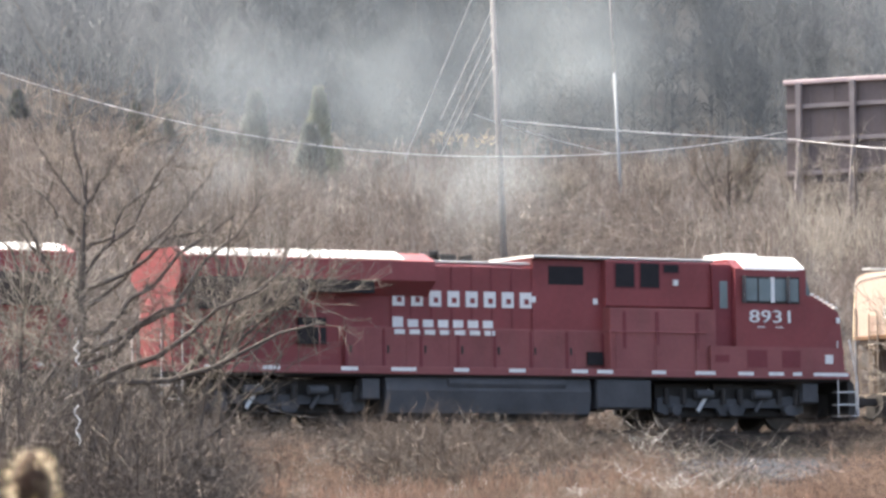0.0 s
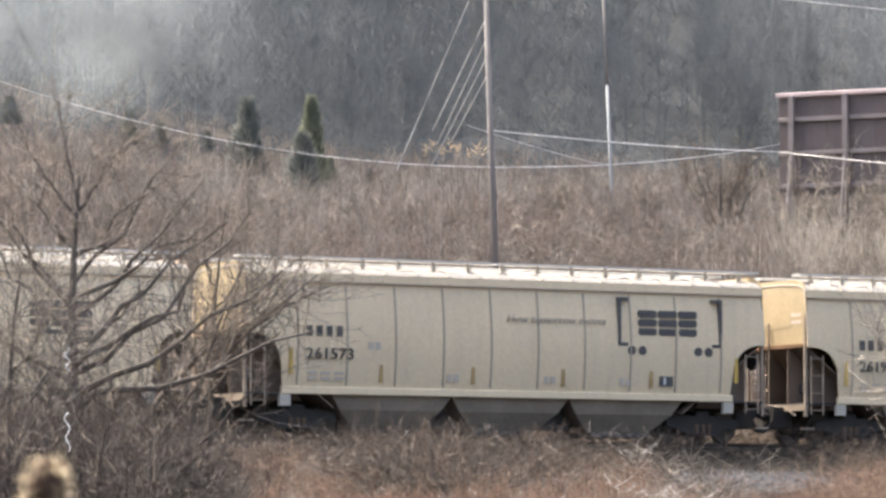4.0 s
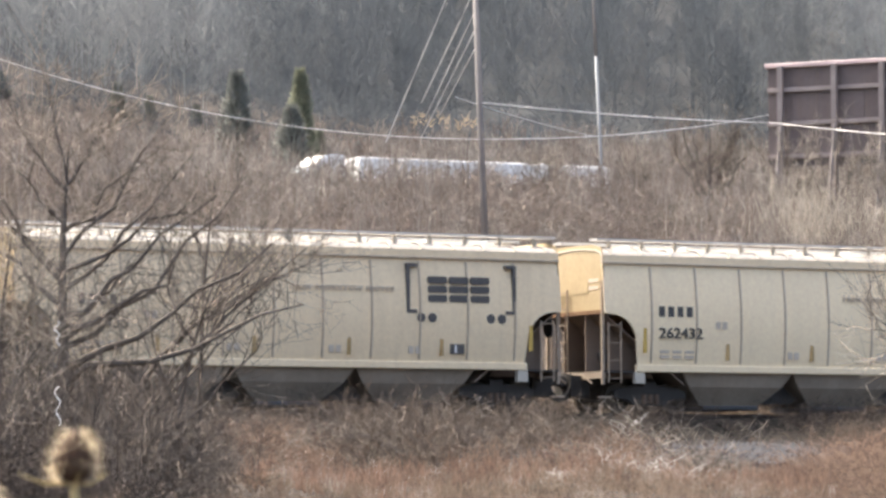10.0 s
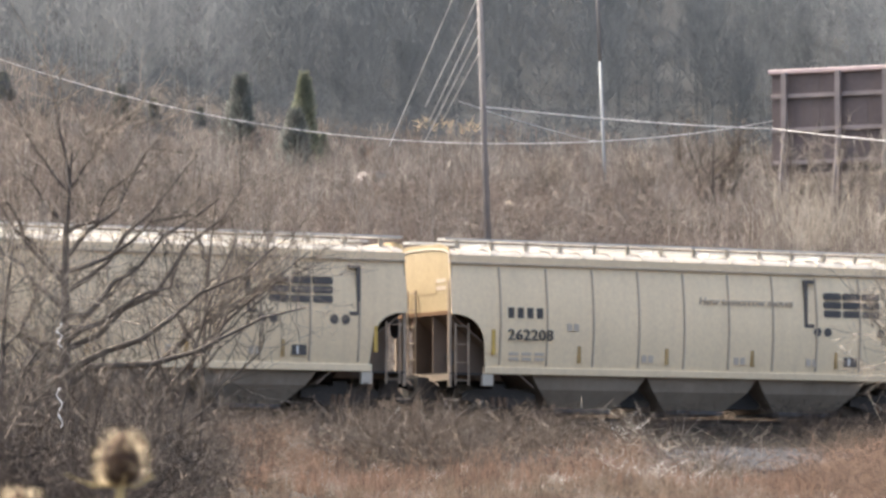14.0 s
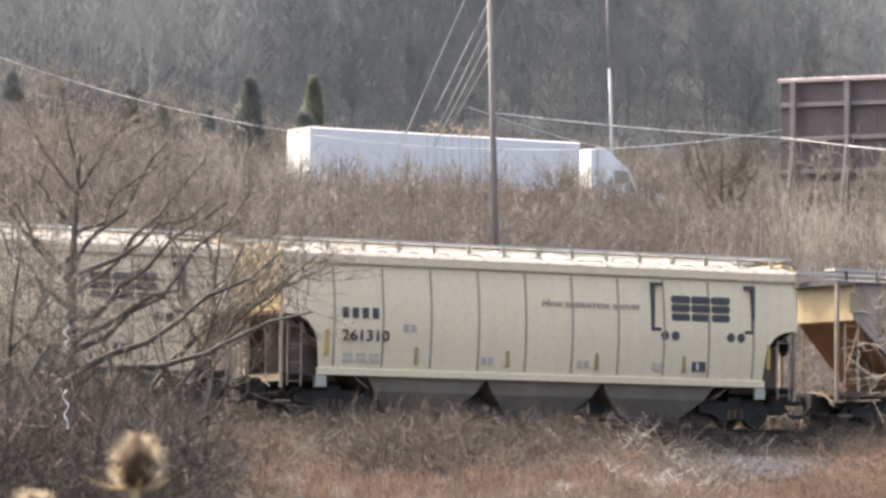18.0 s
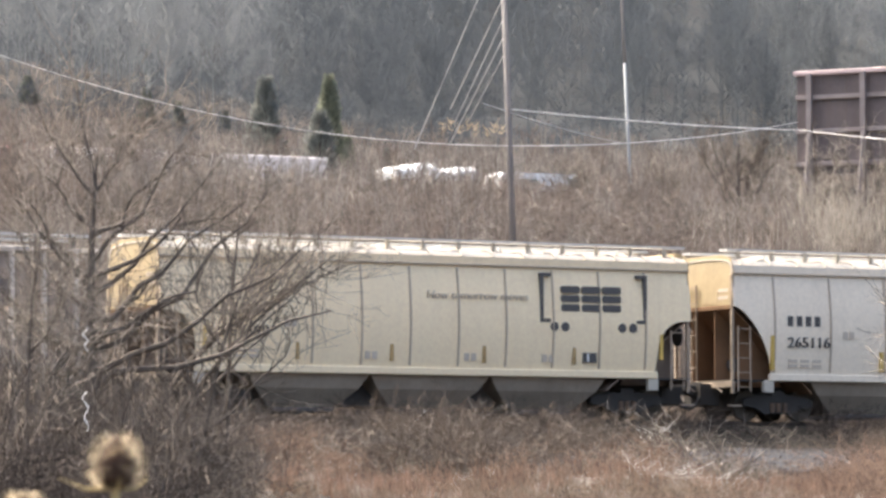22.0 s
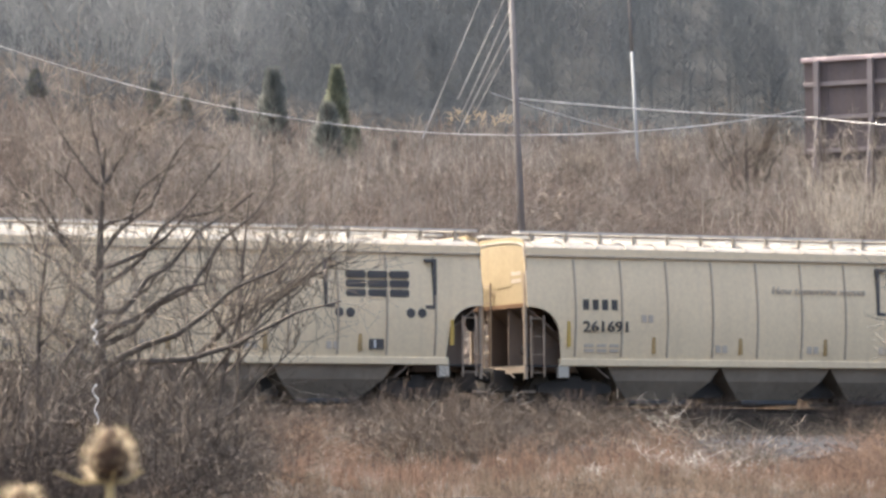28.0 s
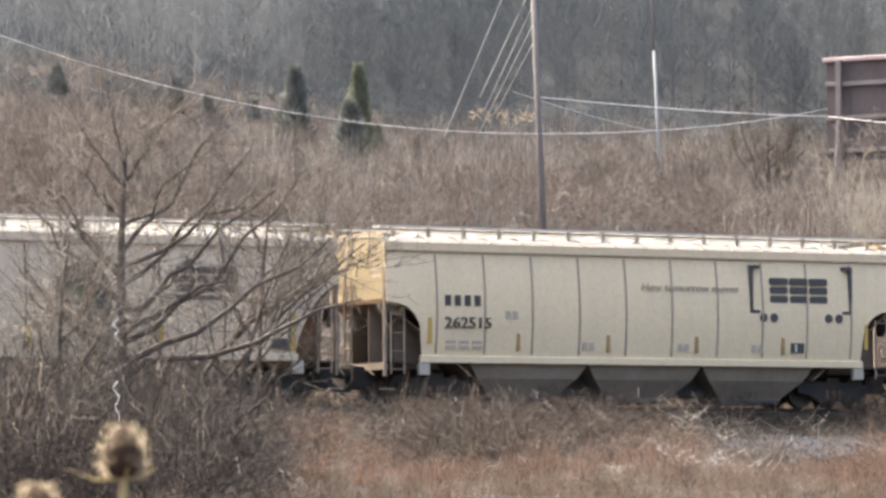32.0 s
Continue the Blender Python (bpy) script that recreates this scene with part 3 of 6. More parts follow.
        ss.quadstrip([[(x - sx * 0.05, y, zb), (x - sx * 0.05, y, zb - 0.04), (x - sx * 2.6, y, 0.75), (x - sx * 2.6, y, 0.8)] for y in (-1.455, 1.455)])
        part("slope_sheet", ss, RUST if pale else ARCH_RUST, car)
        for y in (-0.55, 0.55):
            pl = [(x, 0.95), (x, zb), (x - sx * 0.9, zb - 0.75), (x - sx * 1.5, 0.95)]
            part("end_web", Shape().plate(pl, y - 0.02, y + 0.02), RUST if pale else ARCH_RUST, car)
        for y in (-1.0, 1.0):
            pl = [(x - sx * 0.5, 0.95), (x - sx * 0.5, zb - 0.4), (x - sx * 1.35, 1.8), (x - sx * 1.9, 0.95)]
            part("bolster_plate", Shape().plate(pl, y - 0.02, y + 0.02), RUST if pale else ARCH_RUST, car)
        part("draft_sill", Shape().box(min(x - sx * 2.4, x + sx * 0.35), max(x - sx * 2.4, x + sx * 0.35), -0.33, 0.33, 0.72, 1.08, 0.03), DARK, car)
        part("air_reservoir", Shape().lathe([(-0.5, 0.05), (-0.45, 0.19), (0.35, 0.19), (0.4, 0.05)], "y", (x - sx * 0.55, -0.3, 1.55), 12), GRIME, car, smooth=False)
        for y in (-1.45, 1.45):
            part("corner_post", Shape().box(x - 0.04, x + 0.04, y - 0.04, y + 0.04, 0.75, zb + (0.1 if sx > 0 else 0.9)), LADDER, car)
            ladder(car, x - sx * 0.36, y * 1.03, 0.8, zb - 0.25 if not pale else zb - 0.5, 0.4, LADDER)
        ladder(car, x + sx * 0.06, 0.5, 0.95, zb + 0.7, 0.42, LADDER, "y")
        part("end_sill", Shape().box(x - 0.05, x + 0.05, -1.5, 1.5, 0.92, 1.1, 0.02), LADDER, car)
        part("platform", Shape().box(min(x, x - sx * 1.0), max(x, x - sx * 1.0), -1.5, 1.5, 1.08, 1.13), DARK, car)
        part("jacking_pad", Shape().box(x - sx * 1.15 - 0.16, x - sx * 1.15 + 0.16, -1.52, -1.4, 0.78, 1.12, 0.02), ROOF_PAINT, car)
        wheel = Shape().lathe([(0, 0.26), (0.03, 0.28), (0.06, 0.26), (0.03, 0.24)], "x", (x + sx * 0.1, -0.75, 2.3), 18)
        if sx > 0:
            part("brake_wheel", wheel, GRIME, car)
        coupler(car, x + sx * 0.3, sx)
        bogie(car, sx * (h - 1.75))
    # three hopper bays below
    for i in (-1, 0, 1):
        xc = i * (length - 5.2) / 3.0
        w = (length - 5.2) / 5.98
        rings = []
        for z, fx, fy in ((SILL + 0.03, 1.0, 1.42), (0.72, 0.84, 1.3), (0.2, 0.52, 0.95)):
            rings.append([(xc - w * fx, -fy, z), (xc + w * fx, -fy, z), (xc + w * fx, fy, z), (xc - w * fx, fy, z)])
        part("hopper_bay", Shape().quadstrip(rings), BAY_PAINT, car)
        part("outlet_gate", Shape().box(xc - w * 0.5, xc + w * 0.5, -1.05, 1.05, 0.1, 0.22, 0.02), GRIME, car)
    part("centre_sill", Shape().box(-h + 2, h - 2, -0.25, 0.25, 0.6, 1.08), DARK, car)
    for i in (-0.5, 0.5):
        xc = i * (length - 5.2) / 3.0
        part("bay_divider", Shape().plate([(xc - 0.75, 0.55), (xc, 1.12), (xc + 0.75, 0.55), (xc + 0.5, 0.3), (xc - 0.5, 0.3)], -0.62, 0.62), GRIME, car)
    for sx in (-1, 1):
        part("brake_beam", Shape().box(min(sx * (h - 3.1), sx * (h - 0.6)), max(sx * (h - 3.1), sx * (h - 0.6)), -0.8, 0.8, 0.35, 0.78, 0.05), DARK, car)
    # markings
    ym = lambda *zs: -max(side_y(z, SILL, EAVE) for z in zs) - 0.012
    lx, rx = -h, h
    if style in ("bracket", "plain"):
        for k, dx in enumerate((1.3, 4.0, 6.8, 9.6, 12.4, length - 0.95)):
            z0, z1 = (1.62, 2.3) if k in (0, 5) else (1.45, 1.9)
            part("reflector_strip", Shape().box(lx + dx - 0.045, lx + dx + 0.045, ym(z0, z1) - 0.01, ym(z0, z1) + 0.06, z0, z1), YELLOW if k in (0, 5) else WORN_YELLOW, car)
        part("service_plate", Shape().box(rx - 3.43, rx - 3.0, ym(1.65) - 0.015, ym(1.65) + 0.02, 1.5, 1.77), STENCIL, car, "black service stencil panel")
        part("service_mark", Shape().box(rx - 3.3, rx - 3.24, ym(1.65) - 0.02, ym(1.65), 1.53, 1.74), WHITE, car)
    if style == "bracket":
        for sgn, x in ((1, rx - 4.78), (-1, rx - 1.42)):
            z0, z1 = 2.58, 3.9
            for k, (a, b, c, d) in enumerate(((0, 0.1, z0, z1), (0.1, 0.32, z1 - 0.09, z1), (0.1, 0.32, z0, z0 + 0.09))):
                xa, xb = x + sgn * a, x + sgn * b
                part("emblem_bracket", Shape().box(min(xa, xb), max(xa, xb), ym(2.6) - 0.004, ym(2.6) + 0.14, c, d), NAVY, car)
        for dx in (-4.34, -4.0, -2.2, -1.86):
            part("emblem_dot", Shape().lathe([(ym(2.46) - 0.008, 0.125), (ym(2.46) + 0.03, 0.125)], "y", (rx + dx, 0, 2.46), 14), NAVY, car)
        for k in range(3):
            a = rx - 4.12 + k * 0.65
            emblem(car, a, 2.88, 0.58, 0.68, ym(2.9), NAVY)
        tagged(lettering("slogan", "How tomorrow moves", rx - 8.25, rx - 5.15, 3.14, 3.34, ym(3.2), FADED, car, slant=0.15), kind="stuff")
    else:
        ex = rx - (4.55 if style == "plain" else 4.7)
        zt = 3.36 if style == "plain" else 3.5
        for k in range(3):
            a = ex + k * 0.6
            emblem(car, a, zt - 0.66, 0.54, 0.66, ym(2.9), NAVY)
        part("emblem_bar", Shape().box(ex - 0.02, ex + 1.78, ym(2.7) - 0.004, ym(2.7) + 0.05, zt - 0.86, zt - 0.74), NAVY, car)
    if pale:
        g, y_, k_ = (GREEN, GOLD, STENCIL) if style == "seed" else (DULLGREEN, DULLGOLD, STENCIL)
        ex, ez = rx - (7.5 if style == "seed" else 7.3), 2.68
        yy = ym(2.7)
        part("emblem_disc", Shape().plate([(ex + 0.80 * math.cos(a), ez + 0.87 * math.sin(a)) for a in np.linspace(0, 2 * math.pi, 29)[:-1]], yy - 0.006, yy + 0.06), k_, car, "dark round emblem")
        part("emblem_leaf", Shape().plate([(ex - 0.85, ez + 0.5), (ex - 0.3, ez + 0.42), (ex + 0.15, ez + 0.5), (ex + 0.36, ez + 0.2), (ex + 0.38, ez - 0.2), (ex + 0.1, ez - 0.42), (ex - 0.15, ez - 0.3), (ex - 0.4, ez + 0.1), (ex - 0.85, ez + 0.2), (ex - 0.55, ez + 0.33)], yy - 0.014, yy), g, car)
        part("emblem_kernel", Shape().plate([(ex + 0.1 + 0.15 * math.cos(a), ez + 0.05 + 0.26 * math.sin(a)) for a in np.linspace(0, 2 * math.pi, 17)[:-1]], yy - 0.022, yy), y_, car)
        for k in range(13):
            a = math.pi * (0.9 + 0.095 * k) + 0.15
            cx, cz = ex + 0.66 * math.cos(a), ez + 0.73 * math.sin(a)
            part("emblem_dash", Shape().plate([(cx + dx, cz + dz) for dx, dz in ((-0.055, -0.075), (0.055, -0.075), (0.055, 0.075), (-0.055, 0.075))], yy - 0.014, yy), y_, car)
        for k in range(4):
            part("emblem_dash", Shape().box(ex - 0.27 + 0.14 * k, ex - 0.17 + 0.14 * k, yy - 0.014, yy, ez + 0.68, ez + 0.83), y_, car)
        for k, dx in enumerate((1.25, 4.9, 8.6, 12.3, length - 1.35)):
            part("reflector_strip", Shape().box(lx + dx - 0.06, lx + dx + 0.06, ym(2.35) - 0.004, ym(2.35) + 0.1, 1.4, 1.95 if 0 < k < 4 else 2.35), YELLOW, car)
        if style == "dull":
            for dx in (3.6, 6.9, 10.2, 13.5):
                part("sill_reflector", Shape().box(lx + dx, lx + dx + 0.5, -1.57, -1.54, 1.13, 1.21), YELLOW, car)
        part("service_plate", Shape().box(rx - 1.95, rx - 1.5, ym(1.65) - 0.015, ym(1.65) + 0.02, 1.42, 1.68), STENCIL, car)
        part("data_panel", Shape().box(lx + 5.0, lx + 5.55, ym(2.9) - 0.01, ym(2.9) + 0.02, 2.55, 2.8), FAINT, car)
    bars(car, "reporting_bar", lx + 1.75, lx + 2.95, 2.62, 2.9, 4, ym(2.8), STENCIL, fill=0.6)
    for k in range(2):
        bars(car, "data_bar", lx + 1.8, lx + 3.0, 1.62 - 0.14 * k, 1.70 - 0.14 * k, 3, ym(1.65), FAINT)
    for dx, z in ((3.6, 2.3), (6.0, 1.5), (9.0, 1.5), (11.4, 1.5)):
        bars(car, "data_bar", lx + dx, lx + dx + 0.42, z, z + 0.2, 2, ym(z + 0.1), FAINT)
    return car


def ribbed_car(length):
    h = length / 2
    car = new("ribbed_hopper")
    x0, x1 = -h + 2.35, h - 0.75
    n = 16
    w = (x1 - x0) / n
    for sy in (-1, 1):
        pan = Shape().box(-w / 2 + 0.02, w / 2 - 0.02, sy * 1.45 - 0.02, sy * 1.45 + 0.02, 1.22, 4.02).mesh("side_panel")
        pst = Shape().box(-0.06, 0.06, sy * 1.53 - 0.07, sy * 1.53 + 0.07, 1.12, 4.05, 0.015).mesh("side_post")
        # dark strip beside each post, standing in for the post's shadow
        sm = Shape().box(0.06, 0.14, sy * 1.48 - 0.015, sy * 1.48 + 0.015, 1.24, 4.03).mesh("rust_seam")
        for i in range(n + 1):
            part("side_post", pst, RIB_POST, car, at=(x0 + i * w, 0, 0))
            part("rust_seam", sm, SHADE_RUST, car, at=(x0 + i * w, 0, 0))
            if i < n:
                part("side_panel", pan, RIB_PANEL, car, at=(x0 + (i + 0.5) * w, 0, 0))
        part("top_chord", Shape().box(x0 - 0.1, h - 0.1, sy * 1.5 - 0.1, sy * 1.5 + 0.1, 4.05, 4.17, 0.02), RIB_POST, car)
        part("side_sill", Shape().box(x0 - 0.1, x1 + 0.1, sy * 1.5 - 0.06, sy * 1.5 + 0.06, 1.05, 1.22, 0.02), GRIME, car)
        part("running_board", Shape().box(-h + 0.1, h + 0.1, sy * 0.95 - 0.25, sy * 0.95 + 0.25, 4.48, 4.54), GALV, car)
    part("roof", Shape().quadstrip([[(x, y, z) for y, z in ((-1.5, 4.16), (0, 4.32), (1.5, 4.16), (1.5, 4.1), (-1.5, 4.1))] for x in (-h + 0.4, h - 0.4)]), GRIME, car)
    for i in range(16):
        x = -h + 0.6 + i * (length - 1.2) / 15
        part("walkway_post", Shape().box(x - 0.03, x + 0.03, -1.1, -1.02, 4.15, 4.5), GRIME, car)
    for sx in (-1, 1):
        xe = sx * (h - 0.05)
        xi = x0 if sx < 0 else x1
        part("end_sheet", Shape().box(min(xe - sx * 0.6, xe - sx * 0.56), max(xe - sx * 0.6, xe - sx * 0.56), -1.4, 1.4, 3.1, 4.15), TAN_END, car, "cream end sheet")
        part("placard", Shape().box(xe - sx * 0.7 - 0.3, xe - sx * 0.7 + 0.3, -1.44, -1.4, 3.3, 3.85), TAN_END if sx < 0 else RIB_PANEL, car)
        side = [(xe - sx * 0.6, 3.1), (xe - sx * 0.6, 4.1), (xi, 4.1), (xi, 1.6)]
        for y in (-1.38, 1.38):
            part("end_side_sheet", Shape().plate(side, y - 0.015, y + 0.015), RIB_PANEL if y < 0 else RUST, car)
        part("slope_sheet", Shape().quadstrip([[(xe - sx * 0.6, y, 3.1), (xe - sx * 0.6, y, 3.04), (xi + (0.4 if sx < 0 else -0.4), y, 1.1), (xi, y, 1.2)] for y in (-1.36, 1.36)]), RUST, car)
        for y in (-1.4, 1.4):
            part("corner_post", Shape().box(xe - 0.05, xe + 0.05, y - 0.05, y + 0.05, 0.8, 4.1), LADDER, car)
            ladder(car, xe - sx * 0.5, y, 0.8, 3.0, 0.45, LADDER)
        part("brace", Shape().rod((xe - sx * 0.2, -1.35, 1.1), (xe - sx * 0.9, -1.35, 3.2), 0.05), RUST, car)
        part("platform", Shape().box(min(xe, xi), max(xe, xi), -1.45, 1.45, 0.95, 1.08), SHADE_RUST, car)
        part("bolster_web", Shape().plate([(xe - sx * 1.2, 1.05), (xe - sx * 1.0, 2.4), (xe - sx * 1.6, 2.2), (xe - sx * 2.2, 1.05)], -0.5, -0.46), SHADE_RUST, car)
        coupler(car, xe + sx * 0.1, sx)
        bogie(car, sx * (h - 1.9))
    for i in (-1, 0, 1):
        xc = i * 4.1 + 0.6
        part("hopper_bay", Shape().quadstrip([[(xc - 1.9, -1.3, 1.08), (xc + 1.9, -1.3, 1.08), (xc + 1.9, 1.3, 1.08), (xc - 1.9, 1.3, 1.08)],
                                              [(xc - 0.8, -1.1, 0.4), (xc + 0.8, -1.1, 0.4), (xc + 0.8, 1.1, 0.4), (xc - 0.8, 1.1, 0.4)]]), DARK if i == 0 else GRIME, car)
    bx = x1 - 4.1 * w
    for k in range(3):
        part("emblem_block", Shape().box(bx + k * w * 1.0 - w * 0.36, bx + k * w - w * 0.36 + 0.5, -1.5, -1.46, 2.65, 3.35), FADED_BLACK, car)
    part("service_plate", Shape().box(bx + w * 0.7, bx + w * 0.7 + 0.6, -1.5, -1.46, 1.3, 1.75), STENCIL, car)
    for k in range(4):
        bars(car, "data_bar", bx - w * 4.3, bx - w * 4.3 + 0.45, 1.5 + 0.25 * k, 1.65 + 0.25 * k, 2, -1.475, SOFTNAVY)
    for k in range(6):
        bars(car, "data_bar", x0 + w * (1.2 + k), x0 + w * (1.2 + k) + 0.35, 2.3 if k % 2 else 2.6, 2.5 if k % 2 else 2.9, 2, -1.475, FAINT)
    return car


def locomotive():
    """Six-axle freight locomotive; its nose is at x = 0, the hood runs towards -x."""
    lo = new("locomotive")
    part("frame", Shape().box(-21.6, -0.25, -1.5, 1.5, 1.36, 1.56, 0.03), DARK, lo)
    for sy in (-1, 1):
        Y = lambda a, b: (min(sy * a, sy * b), max(sy * a, sy * b))
        part("side_skirt", Shape().box(-21.6, -0.3, *Y(1.5, 1.56), 1.42, 1.62, 0.01), RED_DUSTY, lo)
        for x, w in ((-20.4, 0.5), (-18.7, 0.5), (-16.4, 0.5), (-14.9, 0.75), (-13.0, 0.45), (-11.3, 0.5), (-9.35, 0.5), (-8.55, 0.5), (-6.8, 0.45), (-5.4, 0.65), (-4.0, 0.5), (-3.0, 0.5), (-2.2, 0.3), (-1.5, 1.15)):
            part("frame_stripe", Shape().box(x, x + w, *Y(1.55, 1.568), 1.5, 1.6), WHITE, lo, "white frame stripe")
        # narrow hood and its doors
        for k in range(7):
            part("engine_door", Shape().box(-15.98 + k * 1.13, -14.89 + k * 1.13, *Y(0.98, 1.1), 1.6, 2.66, 0.01), RED_DUSTY, lo)
        for k in range(8):
            x = -16.0 + k * 1.13
            part("door_seam", Shape().box(x - 0.04, x + 0.04, *Y(1.08, 1.115), 1.62, 2.6), RED_DARK, lo)
        for k in range(7):
            part("door_latch", Shape().box(-15.9 + k * 1.13, -15.85 + k * 1.13, *Y(1.09, 1.125), 2.0, 2.2), DARK, lo)
        for k in range(9):
            x = -14.6 + k * 0.62
            part("hood_rib", Shape().box(x - 0.02, x + 0.02, *Y(1.0, 1.02), 2.7, 4.35), RED_DARK, lo)
        # blower and equipment section behind the cab
        part("equipment_cabinet", Shape().box(-8.05, -4.65, *Y(0.98, 1.45), 1.6, 3.3, 0.02), RED_DUSTY, lo)
        part("blower_housing", Shape().box(-8.05, -4.6, *Y(0.98, 1.25), 3.32, 4.62, 0.05), RED, lo)
        for k, x in enumerate((-7.6, -6.55, -5.25)):
            part("cabinet_seam", Shape().box(x - 0.05, x + 0.05, *Y(1.44, 1.465), 2.2 + 0.1 * (k % 2), 3.2), RED_DARK, lo)
        for x0, x1, z0, z1 in ((-7.75, -7.15, 3.88, 4.52), (-6.95, -6.35, 3.88, 4.54), (-6.2, -5.72, 4.3, 4.52)):
            part("intake_grille", Shape().box(x0, x1, *Y(1.24, 1.27), z0, z1), GRILLE, lo)
            part("grille_frame", Shape().box(x0 - 0.05, x1 + 0.05, *Y(1.235, 1.26), z0 - 0.05, z1 + 0.04), RED_DARK, lo)
        part("intake_grille", Shape().box(-9.75, -8.65, *Y(1.0, 1.06), 3.92, 4.42), GRILLE, lo)
        part("step_vent", Shape().box(-8.6, -8.1, *Y(1.1, 1.16), 1.75, 2.1), GRILLE, lo)
        for x, z in ((-10.3, 3.42), (-8.35, 3.4), (-5.9, 3.95)):
            part("small_sign", Shape().box(x, x + 0.14, *Y(1.0, 1.3 if x > -7 else 1.07), z, z + 0.16), WHITE, lo)
        # radiator wings
        part("radiator_opening", Shape().box(-20.6, -15.35, *Y(1.2, 1.5), 3.55, 3.98), GRILLE, lo)
        part("radiator_screen", Shape().box(-20.6, -17.6, *Y(1.44, 1.52), 3.05, 3.9), GRILLE, lo)
        part("rear_grille", Shape().box(-17.4, -16.6, *Y(1.0, 1.12), 2.2, 2.9), GRILLE, lo)
        # cab side
        part("cab_side", Shape().box(-4.05, -1.72, *Y(1.5, 1.55), 1.6, 4.45), RED, lo)
        part("cab_side_low", Shape().box(-4.9, -0.5, *Y(1.5, 1.57), 1.6, 2.3), RED_DUSTY, lo)
        for x0, x1, z0, z1 in ((-3.7, -3.05, 1.72, 2.2), (-2.55, -1.95, 1.72, 2.2), (-4.75, -4.3, 1.85, 2.05)):
            part("louvre_panel", Shape().box(x0, x1, *Y(1.565, 1.58), z0, z1), RED_DARK, lo)
        win = part("side_window", Shape().box(-3.78, -1.95, *Y(1.545, 1.575), 3.5, 4.24), DARK, lo)
        for x0, x1, m in ((-3.72, -3.36, GLASS_DARK), (-3.3, -2.88, GLASS_DARK), (-2.8, -2.42, GLASS_DARK), (-2.3, -2.0, GLASS_DARK)):
            part("pane", Shape().box(x0, x1, *Y(1.57, 1.59), 3.56, 4.18), m, win)
        part("mullion", Shape().box(-2.91, -2.79, *Y(1.57, 1.6), 3.52, 4.22), WHITE, win)
        for x0, x1 in ((-3.85, -3.72), (-2.4, -2.3)):
            part("wind_deflector", Shape().box(x0, x0 + 0.03, *Y(1.56, 1.75), 3.5, 4.25), GRIME, win)
        if sy < 0:
            lettering("road_number", "8931", -3.62, -2.27, 2.96, 3.31, -1.56, WHITE, lo, "white road number")
        for x in (-3.35, -2.75):
            part("number_underline", Shape().box(x, x + 0.24, *Y(1.55, 1.565), 2.83, 2.86), WHITE, lo)
        part("data_plate", Shape().box(-1.12, -0.86, *Y(1.56, 1.585), 1.85, 2.1), WHITE, lo)
        part("nose_lamp", Shape().box(-0.56, -0.46, *Y(1.0, 1.35), 3.0, 3.16), WHITE, lo)
        # lettering as plain blocks on the hood
        for k in range(8):
            a = -14.55 + k * 0.56
            part("letter_block", Shape().box(a, a + 0.36, *Y(1.0, 1.025), 3.26, 3.78 if k == 0 else 3.68), WHITE, lo, "white letter block")
            part("letter_notch", Shape().box(a + 0.13, a + 0.27, *Y(1.02, 1.032), 3.36, 3.5), RED, lo)
        for k in range(7):
            a = -14.55 + k * 0.46
            part("letter_block", Shape().box(a, a + 0.31, *Y(1.0, 1.025), 2.7 if k else 2.5, 2.97 if k == 0 else 2.9), WHITE, lo, "white letter block")
            part("letter_foot", Shape().box(a, a + 0.31, *Y(1.09, 1.125), 2.5, 2.63), WHITE, lo)
        # handrails and steps
        for k in range(13):
            x = -20.9 + k * 1.3
            part("handrail_post", Shape().rod((x, sy * 1.5, 1.6), (x, sy * 1.5, 2.65), 0.016, k=5), RED_DUSTY, lo)
        part("handrail", Shape().rod((-21.2, sy * 1.5, 2.65), (-5.0, sy * 1.5, 2.65), 0.016, k=5), RED_DUSTY, lo)
        for x in (-0.35, -21.3):
            part("steps", Shape().box(x - 0.3, x + 0.3, *Y(1.2, 1.5), 1.05, 1.09).box(x - 0.3, x + 0.3, *Y(1.2, 1.5), 0.7, 0.74).box(x - 0.3, x + 0.3, *Y(1.2, 1.5), 0.38, 0.42)
                 .rod((x - 0.3, sy * 1.5, 0.38), (x - 0.3, sy * 1.5, 2.5), 0.02).rod((x + 0.3, sy * 1.5, 0.38), (x + 0.3, sy * 1.5, 2.5), 0.02), GALV, lo)
        # tank with rounded flank, reservoirs, bogie frames
        part("air_reservoir", Shape().lathe([(-13.2, 0.05), (-13.1, 0.2), (-9.5, 0.2), (-9.4, 0.05)], "x", (0, sy * 1.3, 1.2), 12), GRIME, lo)
        part("battery_box", Shape().box(-8.5, -6.8, *Y(0.9, 1.48), 0.55, 1.34, 0.04), GRIME, lo)
        for xc in (-4.0, -17.9):
            for dx in (-1.85, 0, 1.85):
                for e in (-0.28, 0.28):
                    part("coil_spring", Shape().lathe([(0.72, 0.09), (1.12, 0.09)], "z", (xc + dx + e, sy * 1.2, 0), 8), DARK, lo)
            for dx in (-0.95, 0.95):
                part("brake_cylinder", Shape().lathe([(-0.3, 0.1), (-0.28, 0.13), (0.25, 0.13), (0.3, 0.05)], "x", (xc + dx, sy * 1.28, 0.98), 10), GRIME, lo)
            part("sand_box", Shape().box(xc + 2.2, xc + 2.7, *Y(1.1, 1.45), 0.75, 1.3, 0.04), GRIME, lo)
